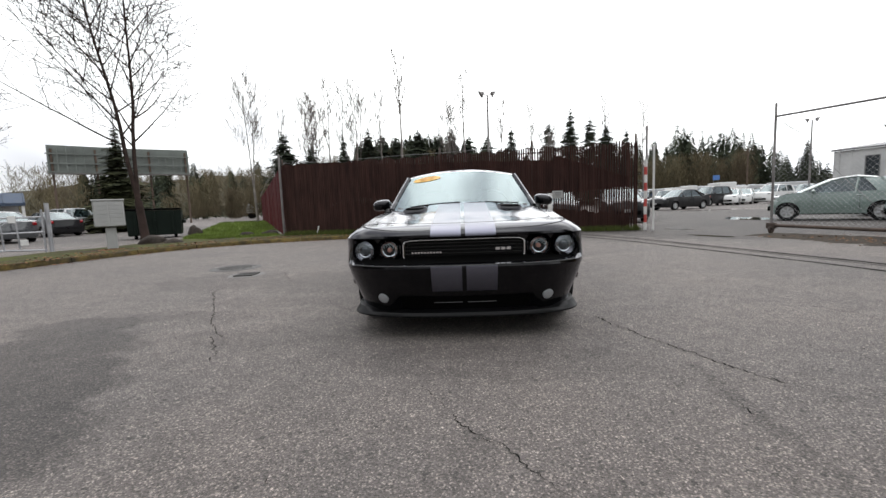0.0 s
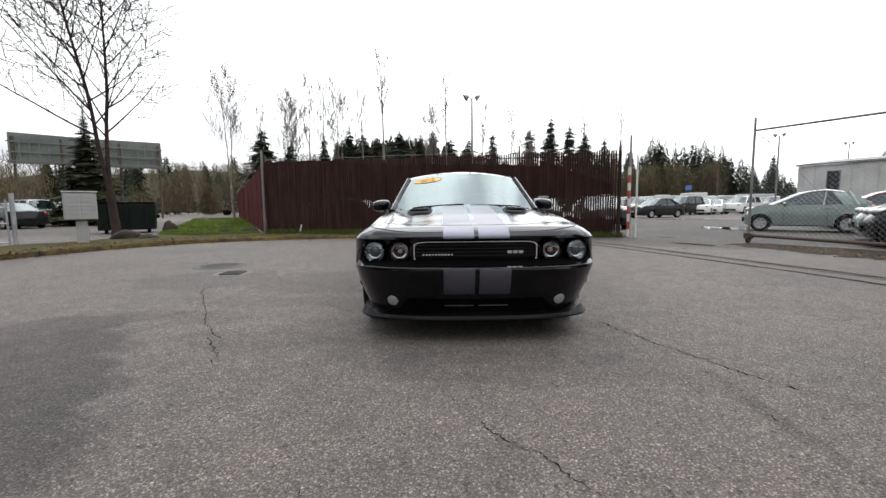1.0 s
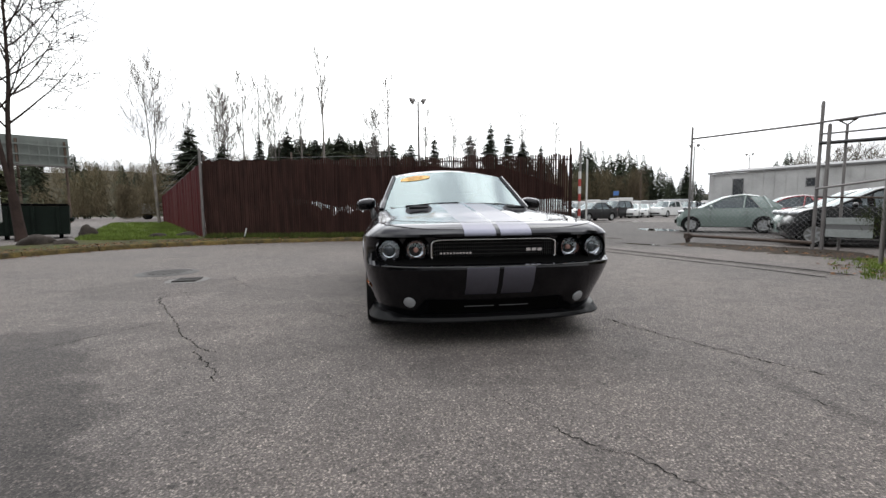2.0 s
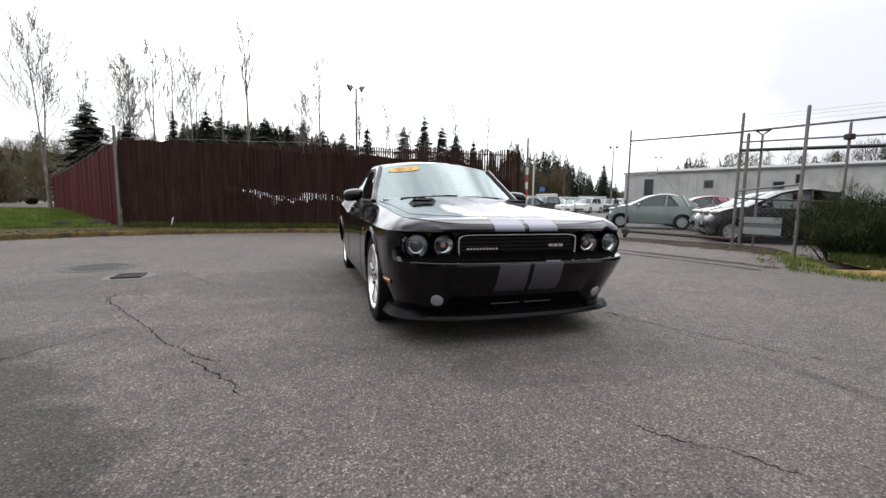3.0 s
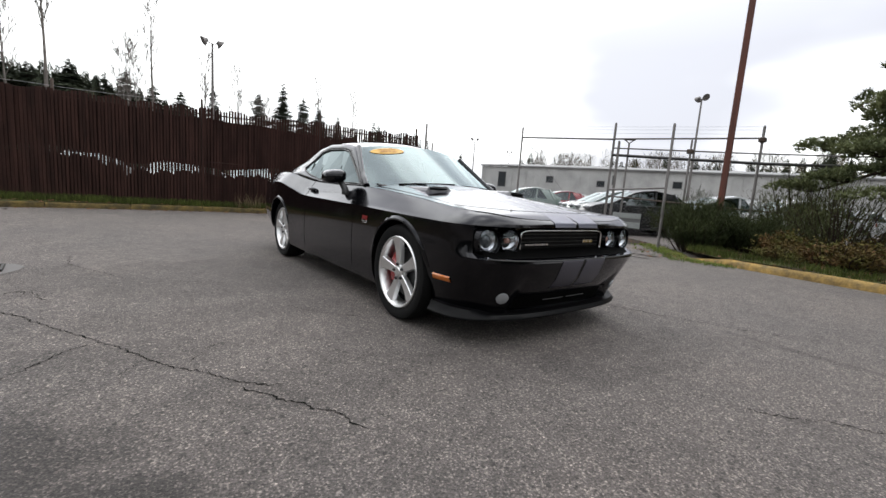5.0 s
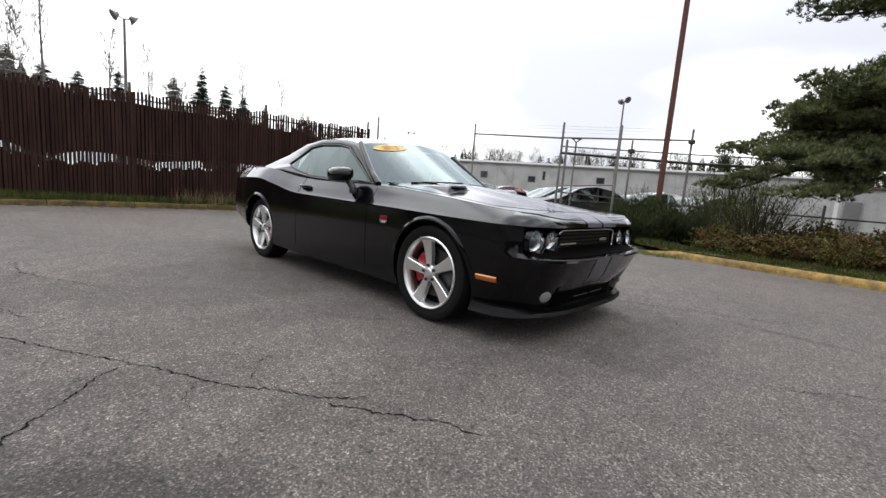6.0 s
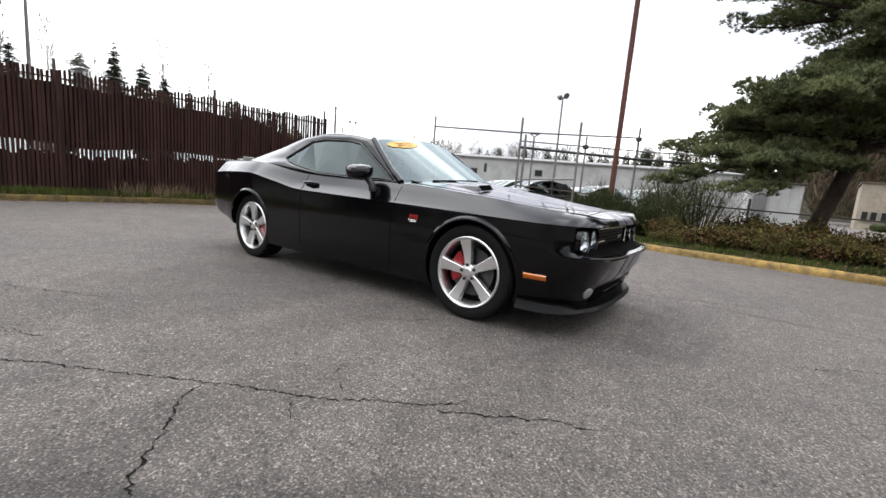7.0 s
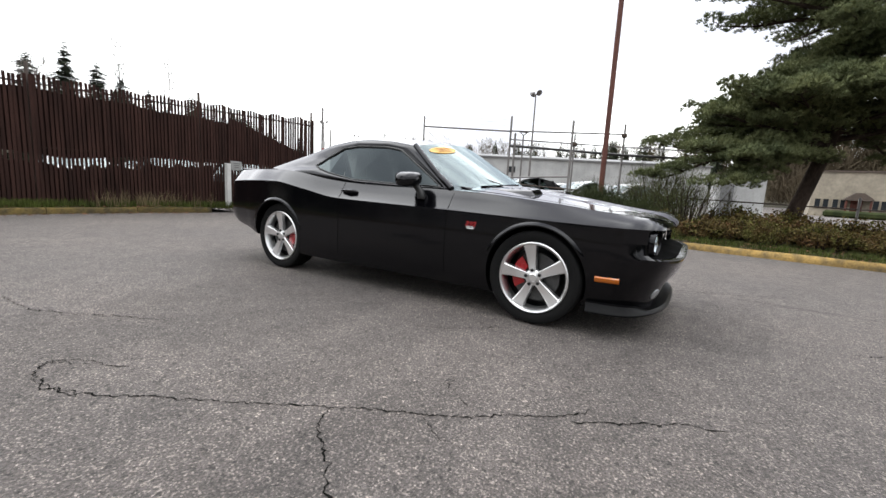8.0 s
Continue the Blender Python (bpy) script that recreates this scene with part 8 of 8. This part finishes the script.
fir_tree("cedar_tree", pose(-26.0, 28.3, 0), 8.4, 2.7, 21, "dense dark green cedar with a thin pointed top", 60, "cedar", 1.25)
# alders behind the fence
alders = [bare_tree("alder_tree", pose(-21.3, 37.9, 0, 0, 0, 10), 12.3, 0.11, 31, M["palebark"], "slim leafless alder with pale bark", 2, 0.10, (0, 5, 8, 10), 0.10, 3, 0.013, 0.25, "tree", 0.80, 0.06, (0.38, 0.72)),
          bare_tree("alder_tree", pose(-11.2, 57.4, 0, 0, 0, 60), 21.5, 0.16, 33, M["palebark"], "tall slim leafless alder with a tufted top", 1, 0.04, (0, 5, 8, 10), 0.12, 3, 0.018, 0.45, "tree", 0.66, 0.06, (0.34, 0.66)),
          bare_tree("alder_tree", pose(-20.3, 54.8, 0, 0, 0, 60), 17.2, 0.13, 35, M["palebark"], "slim leafless alder in a stand", 1, 0.05, (0, 5, 8, 10), 0.12, 3, 0.017, 0.3, "tree", 0.62, 0.06, (0.34, 0.66))]
for k, (x, y, h) in enumerate([(-22.4, 54.0, 14.5), (-18.7, 55.4, 16.5), (-16.8, 56.0, 15.8), (-13.7, 56.9, 16.0), (-2.9, 60.4, 19.2), (2.1, 60.5, 14.9), (-4.9, 60.3, 14.1), (7.4, 75.1, 16.9), (19.4, 73.0, 17.7), (24.8, 71.3, 15.9), (-24.6, 60.0, 15.6), (-27.0, 56.0, 14.0), (9.0, 64.0, 11.0)]):
    src = alders[1] if k in (4, 5, 8) else alders[2] if k % 2 else alders[0]
    base = (12.3, 21.5, 17.2)[alders.index(src)]
    copy_thing(src, scaled(x, y, h / base, 47 * k))
firs = [fir_tree("fir_tree", pose(14.1, 74.2, 0), 16.3, 3.3, 41, "tall pointed fir behind the fence", 58),
        fir_tree("fir_tree", pose(-25.5, 52.6, 0), 10.9, 3.4, 42, "broad dark fir behind the fence", 50),
        fir_tree("fir_tree", pose(10.6, 74.8, 0), 14.4, 3.6, 43, "ragged fir behind the fence", 48)]
for k, (x, y, h) in enumerate([(-22.5, 54.0, 9.3), (-18.6, 55.4, 10.6), (-15.5, 56.4, 11.5), (-11.6, 74.6, 14.4), (-8.2, 75.1, 13.6), (-6.0, 75.3, 14.5), (0.3, 75.5, 12.7), (4.4, 75.4, 14.2), (17.1, 73.5, 14.6), (19.5, 72.9, 12.9), (22.4, 72.1, 12.3), (-15.5, 73.9, 13.3), (-17.8, 73.4, 13.6), (73.7, 107.6, 13.0), (-21.0, 72.0, 12.5), (-3.0, 78.0, 13.4)]):
    src = firs[(k * 2 + 1) % 3]
    copy_thing(src, scaled(x, y, h / (16.3, 10.9, 14.4)[firs.index(src)], 71 * k))


# ---- far woods ----
def ridge(name, pts, depth, label):
    """A wooded hill: a rising slope behind a line of feet points (x, y, height of the crest)."""
    rows = []
    P = round_line([(p[0], p[1]) for p in pts], 8)
    hs = [p[2] for p in pts]
    for k, p in enumerate(P):
        i = min(len(hs) - 2, k // 8)
        h = hs[i] + (hs[i + 1] - hs[i]) * (k - i * 8) / 8
        out = p.normalized()
        row = []
        for j in range(9):
            t = j / 8
            q = p + out * depth * t
            row.append((q.x, q.y, -0.3 + h * (math.sin(math.pi / 2 * min(1, t * 1.3))) + 1.6 * noise.noise(Vector((q.x * 0.08, q.y * 0.08, 1))) * min(1, t * 3)))
        rows.append(row)
    return tagged(part(name, grid(rows), M["hill"], smooth=70), label, "hill", kind="structure")


ridge("hill_north", [(-150, 95, 9), (-112, 112, 13), (-82, 118, 15), (-58, 122, 15), (-36, 126, 17), (-14, 130, 18), (6, 134, 13), (24, 140, 8), (44, 150, 6)], 50, "wooded hillside beyond the fence")
ridge("hill_east", [(62, 140, 5), (100, 110, 7), (128, 70, 9), (140, 30, 10), (140, -10, 12), (130, -60, 13)], 60, "wooded rise beyond the buildings")
# the south and west rises are additions that stay out of view
ridge("hill_south", [(60, -70, 12), (20, -62, 12), (-20, -58, 12), (-48, -40, 12), (-60, -12, 12), (-66, 14, 10)], 40, "unseen wooded rise added behind the camera")
ridge("hill_west", [(-150, 20, 6), (-145, 60, 8), (-150, 95, 9)], 50, "unseen wooded rise added to the west")


def woods(name, spots, mat, label, conifer):
    """A far stand of trees as one mesh of many small sprays or twigs."""
    v, f = [], []
    r = random.Random(len(spots) * 7 + (1 if conifer else 0))
    for x, y, z, h in spots:
        if conifer:
            w = h * r.uniform(0.17, 0.28)
            for k in range(28):
                u = k / 28
                zz, ln = z + h * (0.10 + 0.90 * u), w * (1 - u) ** 0.7 * r.uniform(0.6, 1.25) + 0.1
                a0 = r.uniform(0, 6.28)
                for j in range(16):
                    a = a0 + j * 0.393 + r.uniform(-0.4, 0.4)
                    L = ln * r.uniform(0.5, 1.25)
                    c, s = math.cos(a), math.sin(a)
                    i = len(v)
                    wd = L * r.uniform(0.035, 0.085)
                    zt = zz - L * r.uniform(0.1, 0.55)
                    v += [(x + c * L * 0.15, y + s * L * 0.15, zz + h * 0.02), (x + c * L * 0.6 - s * wd, y + s * L * 0.6 + c * wd, (zz + zt) / 2 - 0.1), (x + c * L, y + s * L, zt), (x + c * L * 0.65 + s * wd, y + s * L * 0.65 - c * wd, (zz + zt) / 2 + 0.1)]
                    f.append((i, i + 1, i + 2, i + 3))
            i = len(v)
            v += [(x - 0.12, y, z), (x + 0.12, y, z), (x, y, z + h)]
            f.append((i, i + 1, i + 2))
        else:
            for k in range(300):
                a, e = r.uniform(0, 6.28), r.uniform(0.5, 1.45)
                b = h * r.uniform(0.05, 0.85)
                L = h * r.uniform(0.06, 0.22) * (1.1 - b / h * 0.4)
                d = Vector((math.cos(a) * math.cos(e), math.sin(a) * math.cos(e), math.sin(e)))
                p = Vector((x + r.uniform(-1, 1) * h * 0.10, y + r.uniform(-1, 1) * h * 0.10, z + b))
                s = d.orthogonal().normalized()
                s.rotate(Matrix.Rotation(r.uniform(0, 6.28), 3, d))
                w = L * r.uniform(0.013, 0.028)
                i = len(v)
                v += [p - s * w * 0.4, p + s * w * 0.4, p + d * L * 0.6 + s * w, p + d * L, p + d * L * 0.6 - s * w]
                f.append((i, i + 1, i + 2, i + 3, i + 4))
    return tagged(raw(name, v, f, mat), label, "woods", kind="stuff")


def line_spots(n, pts, depth, h0, h1, seed):
    r = random.Random(seed)
    out = []
    for _ in range(n):
        k = r.uniform(0, len(pts) - 1 - 1e-6)
        i = int(k)
        a, b = Vector(pts[i]), Vector(pts[i + 1])
        p = a.lerp(b, k - i)
        q = Vector((p.x, p.y)).normalized() * r.uniform(0, depth)
        out.append((p.x + q.x, p.y + q.y, p.z + r.uniform(0, 0.3), r.uniform(h0, h1)))
    return out


FOREST_E = [(34, 124, -2), (44, 121, 0), (52, 118, 1), (60, 115, 1), (66, 112, -2), (73, 108, -9), (82, 103, -12)]
woods("forest_east", line_spots(130, FOREST_E, 18, 9.0, 19, 3), M["fir"], "dark conifer forest beyond the sales yard", True)
woods("brown_woods", line_spots(80, [(30, 108, 0), (48, 112, 0), (62, 106, 0)], 6, 8, 13, 4), M["wood_far"], "brown leafless thicket before the forest", False)
woods("hill_firs", line_spots(190, [(-46, 148, 12), (-30, 150, 14), (-14, 152, 14), (2, 154, 9), (16, 158, 6)], 14, 9, 13, 5), M["fir"], "firs along the hill crest", True)
woods("hill_brush", line_spots(480, [(-130, 110, 4), (-95, 118, 7), (-62, 128, 9), (-36, 134, 11), (-14, 138, 11), (10, 142, 7)], 36, 6, 10, 6), M["wood_far"], "leafless brown hillside woods", False)
woods("lane_brush", line_spots(34, [(-52, 62, 0), (-40, 66, 0), (-30, 62, 0), (-27, 52, 0)], 10, 4, 6.5, 7), M["wood_far"], "leafless brown scrub beside the lane", False)
woods("wing_brush", line_spots(34, [(-29.0, 48.5, 0), (-32, 50, 0)], 5, 3.0, 4.6, 17) + line_spots(22, [(-46, 60, 0), (-36, 62, 0), (-30, 58, 0)], 8, 6, 9, 18), M["wood_far"], "leafless brown bushes at the end of the fence wing", False)
woods("lane_firs", line_spots(26, [(-75, 72, 0), (-56, 76, 0), (-44, 82, 0)], 12, 8, 12, 8), M["fir"], "dark conifers beyond the lane", True)
woods("east_brush", line_spots(170, [(88, 92, 3), (112, 62, 4), (122, 28, 5), (124, -8, 6), (116, -50, 6)], 20, 9, 14, 9), M["wood_far"], "leafless woods beyond the warehouse", False)
woods("east_firs", line_spots(130, [(84, 96, 0), (112, 56, 1), (120, 24, 3), (120, -14, 5), (112, -55, 6)], 22, 8, 14, 10), M["fir"], "dark conifers beyond the warehouse", True)
woods("office_woods", line_spots(120, [(74, 0, 0), (78, -14, 0), (78, -34, 0)], 18, 12, 19, 11), M["wood_far"], "brown leafless woods behind the office", False)
# added firs behind the camera, never in view
woods("south_firs", line_spots(150, [(50, -58, 0), (16, -52, 0), (-18, -48, 0), (-42, -34, 0), (-52, -10, 0), (-58, 12, 0)], 10, 9, 14, 14), M["fir"], "unseen dark conifers added behind the camera", True)
woods("west_brush", line_spots(60, [(-70, 30, 0), (-72, 50, 0), (-68, 66, 0)], 14, 8, 12, 13), M["wood_far"], "leafless woods behind the billboard", False)


# ---- the near pine ----
def pine():
    t = thing("pine_tree", pose(10.7, 2.03, 0.1), "large spreading dark green pine on the bank", "tree")
    r = random.Random(77)
    v, f = [], []
    path = [Vector(p) for p in ((0, 0, -0.2), (0.02, -0.03, 0.3), (0.16, -0.28, 1.2), (0.32, -0.54, 2.2), (0.45, -0.78, 3.4), (0.52, -0.95, 4.6), (0.55, -1.05, 6.4), (0.5, -1.05, 8.5), (0.5, -1.0, 10.2))]
    rad = [0.25, 0.20, 0.175, 0.165, 0.15, 0.135, 0.11, 0.08, 0.03]
    branch_mesh(v, f, path, rad, 12)
    raw("trunk", v, f, M["pinebark"], t, "thick dark leaning trunk", 60)

    def axis(z):
        for a, b in zip(path, path[1:]):
            if a.z <= z <= b.z:
                return a.lerp(b, (z - a.z) / (b.z - a.z))
        return path[-1]
    lv, lf, nv, nf = [], [], [], []
    tufts = []
    # limbs: height, heading (90 is to the north), length, lift
    limbs = []
    for k in range(58):
        z = 2.5 + 7.2 * (k / 57) ** 1.2
        a = (k * 137.5 + r.uniform(-20, 20)) % 360
        ln = smooth_at(z, [(2.0, 3.4), (3.0, 3.3), (4.2, 2.8), (5.4, 3.3), (7.0, 2.9), (9.7, 1.0)]) * r.uniform(0.8, 1.08)
        if 45 < a < 185:
            ln = smooth_at(z, [(2.0, 3.7), (2.7, 3.3), (3.2, 2.5), (3.7, 1.7), (4.4, 1.0), (5.5, 0.9), (5.8, 2.3), (6.6, 2.6), (9.7, 1.0)]) * r.uniform(0.82, 1.05)
        limbs.append((z, a, ln, r.uniform(-0.04, 0.22)))
    limbs += [(2.4, 96, 3.9, 0.02), (2.5, 118, 4.1, 0.02), (2.7, 84, 3.7, 0.05), (2.9, 108, 2.9, 0.08), (3.1, 128, 2.5, 0.10), (3.3, 96, 2.0, 0.14), (3.6, 112, 1.7, 0.14), (2.6, 145, 3.4, 0.03), (2.8, 100, 2.9, 0.0), (3.0, 135, 2.5, 0.0), (3.4, 122, 1.9, 0.05), (2.3, 122, 3.3, -0.22), (2.2, 140, 3.0, -0.28), (2.3, 108, 3.2, -0.18), (5.7, 100, 3.3, 0.02), (5.8, 120, 3.5, 0.0), (5.6, 138, 3.2, -0.05), (6.2, 110, 3.2, 0.1), (3.0, 205, 3.2, 0.05), (3.4, 235, 3.3, 0.1), (2.6, 260, 3.3, 0.05), (2.8, 285, 3.5, 0.1), (3.8, 265, 3.3, 0.05), (3.2, 310, 3.3, 0.1), (4.2, 210, 2.6, 0.12), (4.4, 250, 2.6, 0.1), (4.3, 180, 2.0, 0.1)]
    for z, a, ln, lift in limbs:
        p = axis(z)
        h = Vector((math.cos(radians(a)), math.sin(radians(a)), lift))
        pts, q = [p], p
        steps = 7
        for k in range(steps):
            h = (h.normalized() + Vector((r.uniform(-0.22, 0.22), r.uniform(-0.22, 0.22), r.uniform(-0.10, 0.12))))
            q = q + h.normalized() * (ln / steps)
            pts.append(q)
        branch_mesh(lv, lf, pts, [0.055 * (1 - 0.85 * k / steps) * (ln / 3) + 0.006 for k in range(steps + 1)], 6)
        # flat pads of foliage on side twigs, thicker towards the limb's end, bare near the trunk
        for k in range(2, steps + 1):
            for _ in range(4 if z < 4.6 else 2):
                d = (pts[k] - pts[k - 1]).normalized()
                sd = Vector((r.uniform(-1, 1), r.uniform(-1, 1), r.uniform(0.0, 0.30))).normalized()
                e = pts[k] + (d * 0.5 + sd).normalized() * r.uniform(0.25, 0.70) * (1.15 - 0.06 * k)
                branch_mesh(lv, lf, [pts[k], pts[k].lerp(e, 0.5) + Vector((0, 0, 0.03)), e], [0.014, 0.010, 0.005], 4)
                wide, tall = r.uniform(0.30, 0.50), r.uniform(0.16, 0.32)
                for _ in range(58):
                    an, q = r.uniform(0, 6.28), math.sqrt(r.random())
                    c = e + Vector((math.cos(an) * q * wide, math.sin(an) * q * wide, tall * (1 - q * q) * r.uniform(0.35, 1.0) + 0.03 * r.gauss(0, 1)))
                    tufts.append((c, Vector((math.cos(an) * q * 0.9, math.sin(an) * q * 0.9, 0.75))))
    raw("branchwork", lv, lf, M["pinebark"], t, "dark crooked branchwork", 60)
    for c, d in tufts:
        for k in range(10):
            n = (d * 0.75 + Vector((r.uniform(-1, 1), r.uniform(-1, 1), r.uniform(-0.55, 1.0)))).normalized()
            s = n.orthogonal().normalized()
            s.rotate(Matrix.Rotation(r.uniform(0, 6.28), 3, n))
            L, w = r.uniform(0.07, 0.15), r.uniform(0.009, 0.015)
            i = len(nv)
            nv += [c - s * w, c + s * w, c + n * L]
            nf.append((i, i + 1, i + 2))
    raw("foliage", nv, nf, M["needle"], t, "dense tufts of green needles")
    return t


pine()


def shrub(name, m, size, count, mat, label, leaf, stems, seed, mode, group):
    """A shrub: stems and foliage. mode 'twig': upright green switches; 'leaf': small oval leaves."""
    r = random.Random(seed)
    t = thing(name, m, label, "shrub", group)
    sx, sy, h = size
    v, f = [], []
    tips = []
    for k in range(stems):
        a, q = r.uniform(0, 6.28), math.sqrt(r.random())
        b = Vector((math.cos(a) * q * sx * 0.35, math.sin(a) * q * sy * 0.35, -0.05))
        e = Vector((math.cos(a) * q * sx * r.uniform(0.7, 1.0), math.sin(a) * q * sy * r.uniform(0.7, 1.0), h * r.uniform(0.55, 1.0) * (1.05 - 0.45 * q * q)))
        mid = b.lerp(e, 0.5) + Vector((r.uniform(-0.08, 0.08), r.uniform(-0.08, 0.08), 0.06 * h))
        branch_mesh(v, f, [b, mid, e], [0.016, 0.010, 0.004], 5)
        tips.append((b, mid, e))
    raw("branchwork", v, f, M["redbark"], t, "thin woody branchwork", 60)
    v, f = [], []
    for k in range(count):
        b, mid, e = r.choice(tips)
        u = r.uniform(0.25, 1.05) if mode == "twig" else r.uniform(0.30, 1.08)
        p = (b.lerp(mid, u * 2) if u < 0.5 else mid.lerp(e, u * 2 - 1)) + Vector((r.gauss(0, sx * 0.09), r.gauss(0, sy * 0.09), r.gauss(0, 0.05 * h)))
        if p.z < 0.02:
            p.z = 0.02
        if mode == "twig":
            n = Vector((r.uniform(-0.7, 0.7), r.uniform(-0.7, 0.7), r.uniform(0.3, 1.2))).normalized()
            L, w = r.uniform(*leaf), r.uniform(0.003, 0.006)
        else:
            n = Vector((r.uniform(-1, 1), r.uniform(-1, 1), r.uniform(-0.4, 0.8))).normalized()
            L = r.uniform(*leaf)
            w = L * r.uniform(0.25, 0.38)
        s = n.orthogonal().normalized()
        s.rotate(Matrix.Rotation(r.uniform(0, 6.28), 3, n))
        i = len(v)
        if mode == "twig":
            v += [p - s * w, p + s * w, p + n * L]
            f.append((i, i + 1, i + 2))
        else:
            lift = s.cross(n) * w * 0.35
            v += [p, p + n * L * 0.5 + s * w + lift, p + n * L, p + n * L * 0.5 - s * w + lift]
            f += [(i, i + 1, i + 2), (i, i + 2, i + 3)]
    raw("foliage", v, f, mat, t, "small leaves and twigs" if mode == "leaf" else "green switch-like twigs")
    return t


b1 = shrub("broom_shrub", pose(7.35, 6.25, 0.05), (1.05, 1.1, 1.2), 26000, M["broom"], "dense dark green broom shrub on the bank", (0.07, 0.20), 80, 1, "twig", "shrubs on the bank")
copy_thing(b1, scaled(8.0, 5.4, 0.72, 250, 0.10))
copy_thing(b1, scaled(8.5, 6.3, 0.70, 30, 0.12))
b2 = shrub("young_tree", pose(9.0, 4.3, 0.12), (1.15, 1.25, 1.85), 5200, M["youngleaf"], "open young shrub with reddish stems", (0.06, 0.16), 46, 2, "twig", "shrubs on the bank")
copy_thing(b2, scaled(9.6, 5.3, 0.9, 100, 0.12))
copy_thing(b2, scaled(10.5, 5.2, 1.2, 300, 0.10))
l1 = shrub("low_shrub", pose(7.0, 3.7, 0.12), (0.75, 0.75, 0.48), 3400, M["salal"], "low red-brown and green groundcover shrub", (0.03, 0.075), 60, 5, "leaf", "low shrubs on the bank")
l2 = shrub("low_shrub", pose(7.6, 2.7, 0.12), (0.85, 0.75, 0.60), 3800, M["salal"], "low red-brown and green groundcover shrub", (0.03, 0.08), 60, 6, "leaf", "low shrubs on the bank")
for k, (x, y, s) in enumerate([(8.0, 3.6, 1.1), (6.9, 2.6, 0.85), (8.6, 2.5, 1.15), (7.2, 1.7, 1.0), (8.2, 1.5, 1.2), (9.4, 3.2, 1.2), (7.0, 0.7, 0.95), (8.0, 0.4, 1.15), (9.2, 0.9, 1.25), (7.2, -0.4, 1.0), (8.4, -0.7, 1.2), (9.8, -0.2, 1.2), (7.4, -1.6, 1.05), (8.8, -1.8, 1.2), (10.2, -1.6, 1.3), (9.7, 1.9, 1.2), (7.7, -2.9, 1.1), (9.2, -3.2, 1.2), (6.7, 4.5, 0.7), (7.5, 4.6, 0.85)]):
    q = s * (0.62, 1.18, 0.85, 1.05, 0.72, 1.25, 0.95)[k % 7] * (0.72 if y < 1.6 else 1.0)
    w = (1.0, 0.75, 1.2, 0.9, 1.1)[k % 5]
    copy_thing(l1 if k % 2 else l2, scaled(x, y, s, 83 * k, 0.12) @ Matrix.Diagonal((w, w, q / s, 1)))
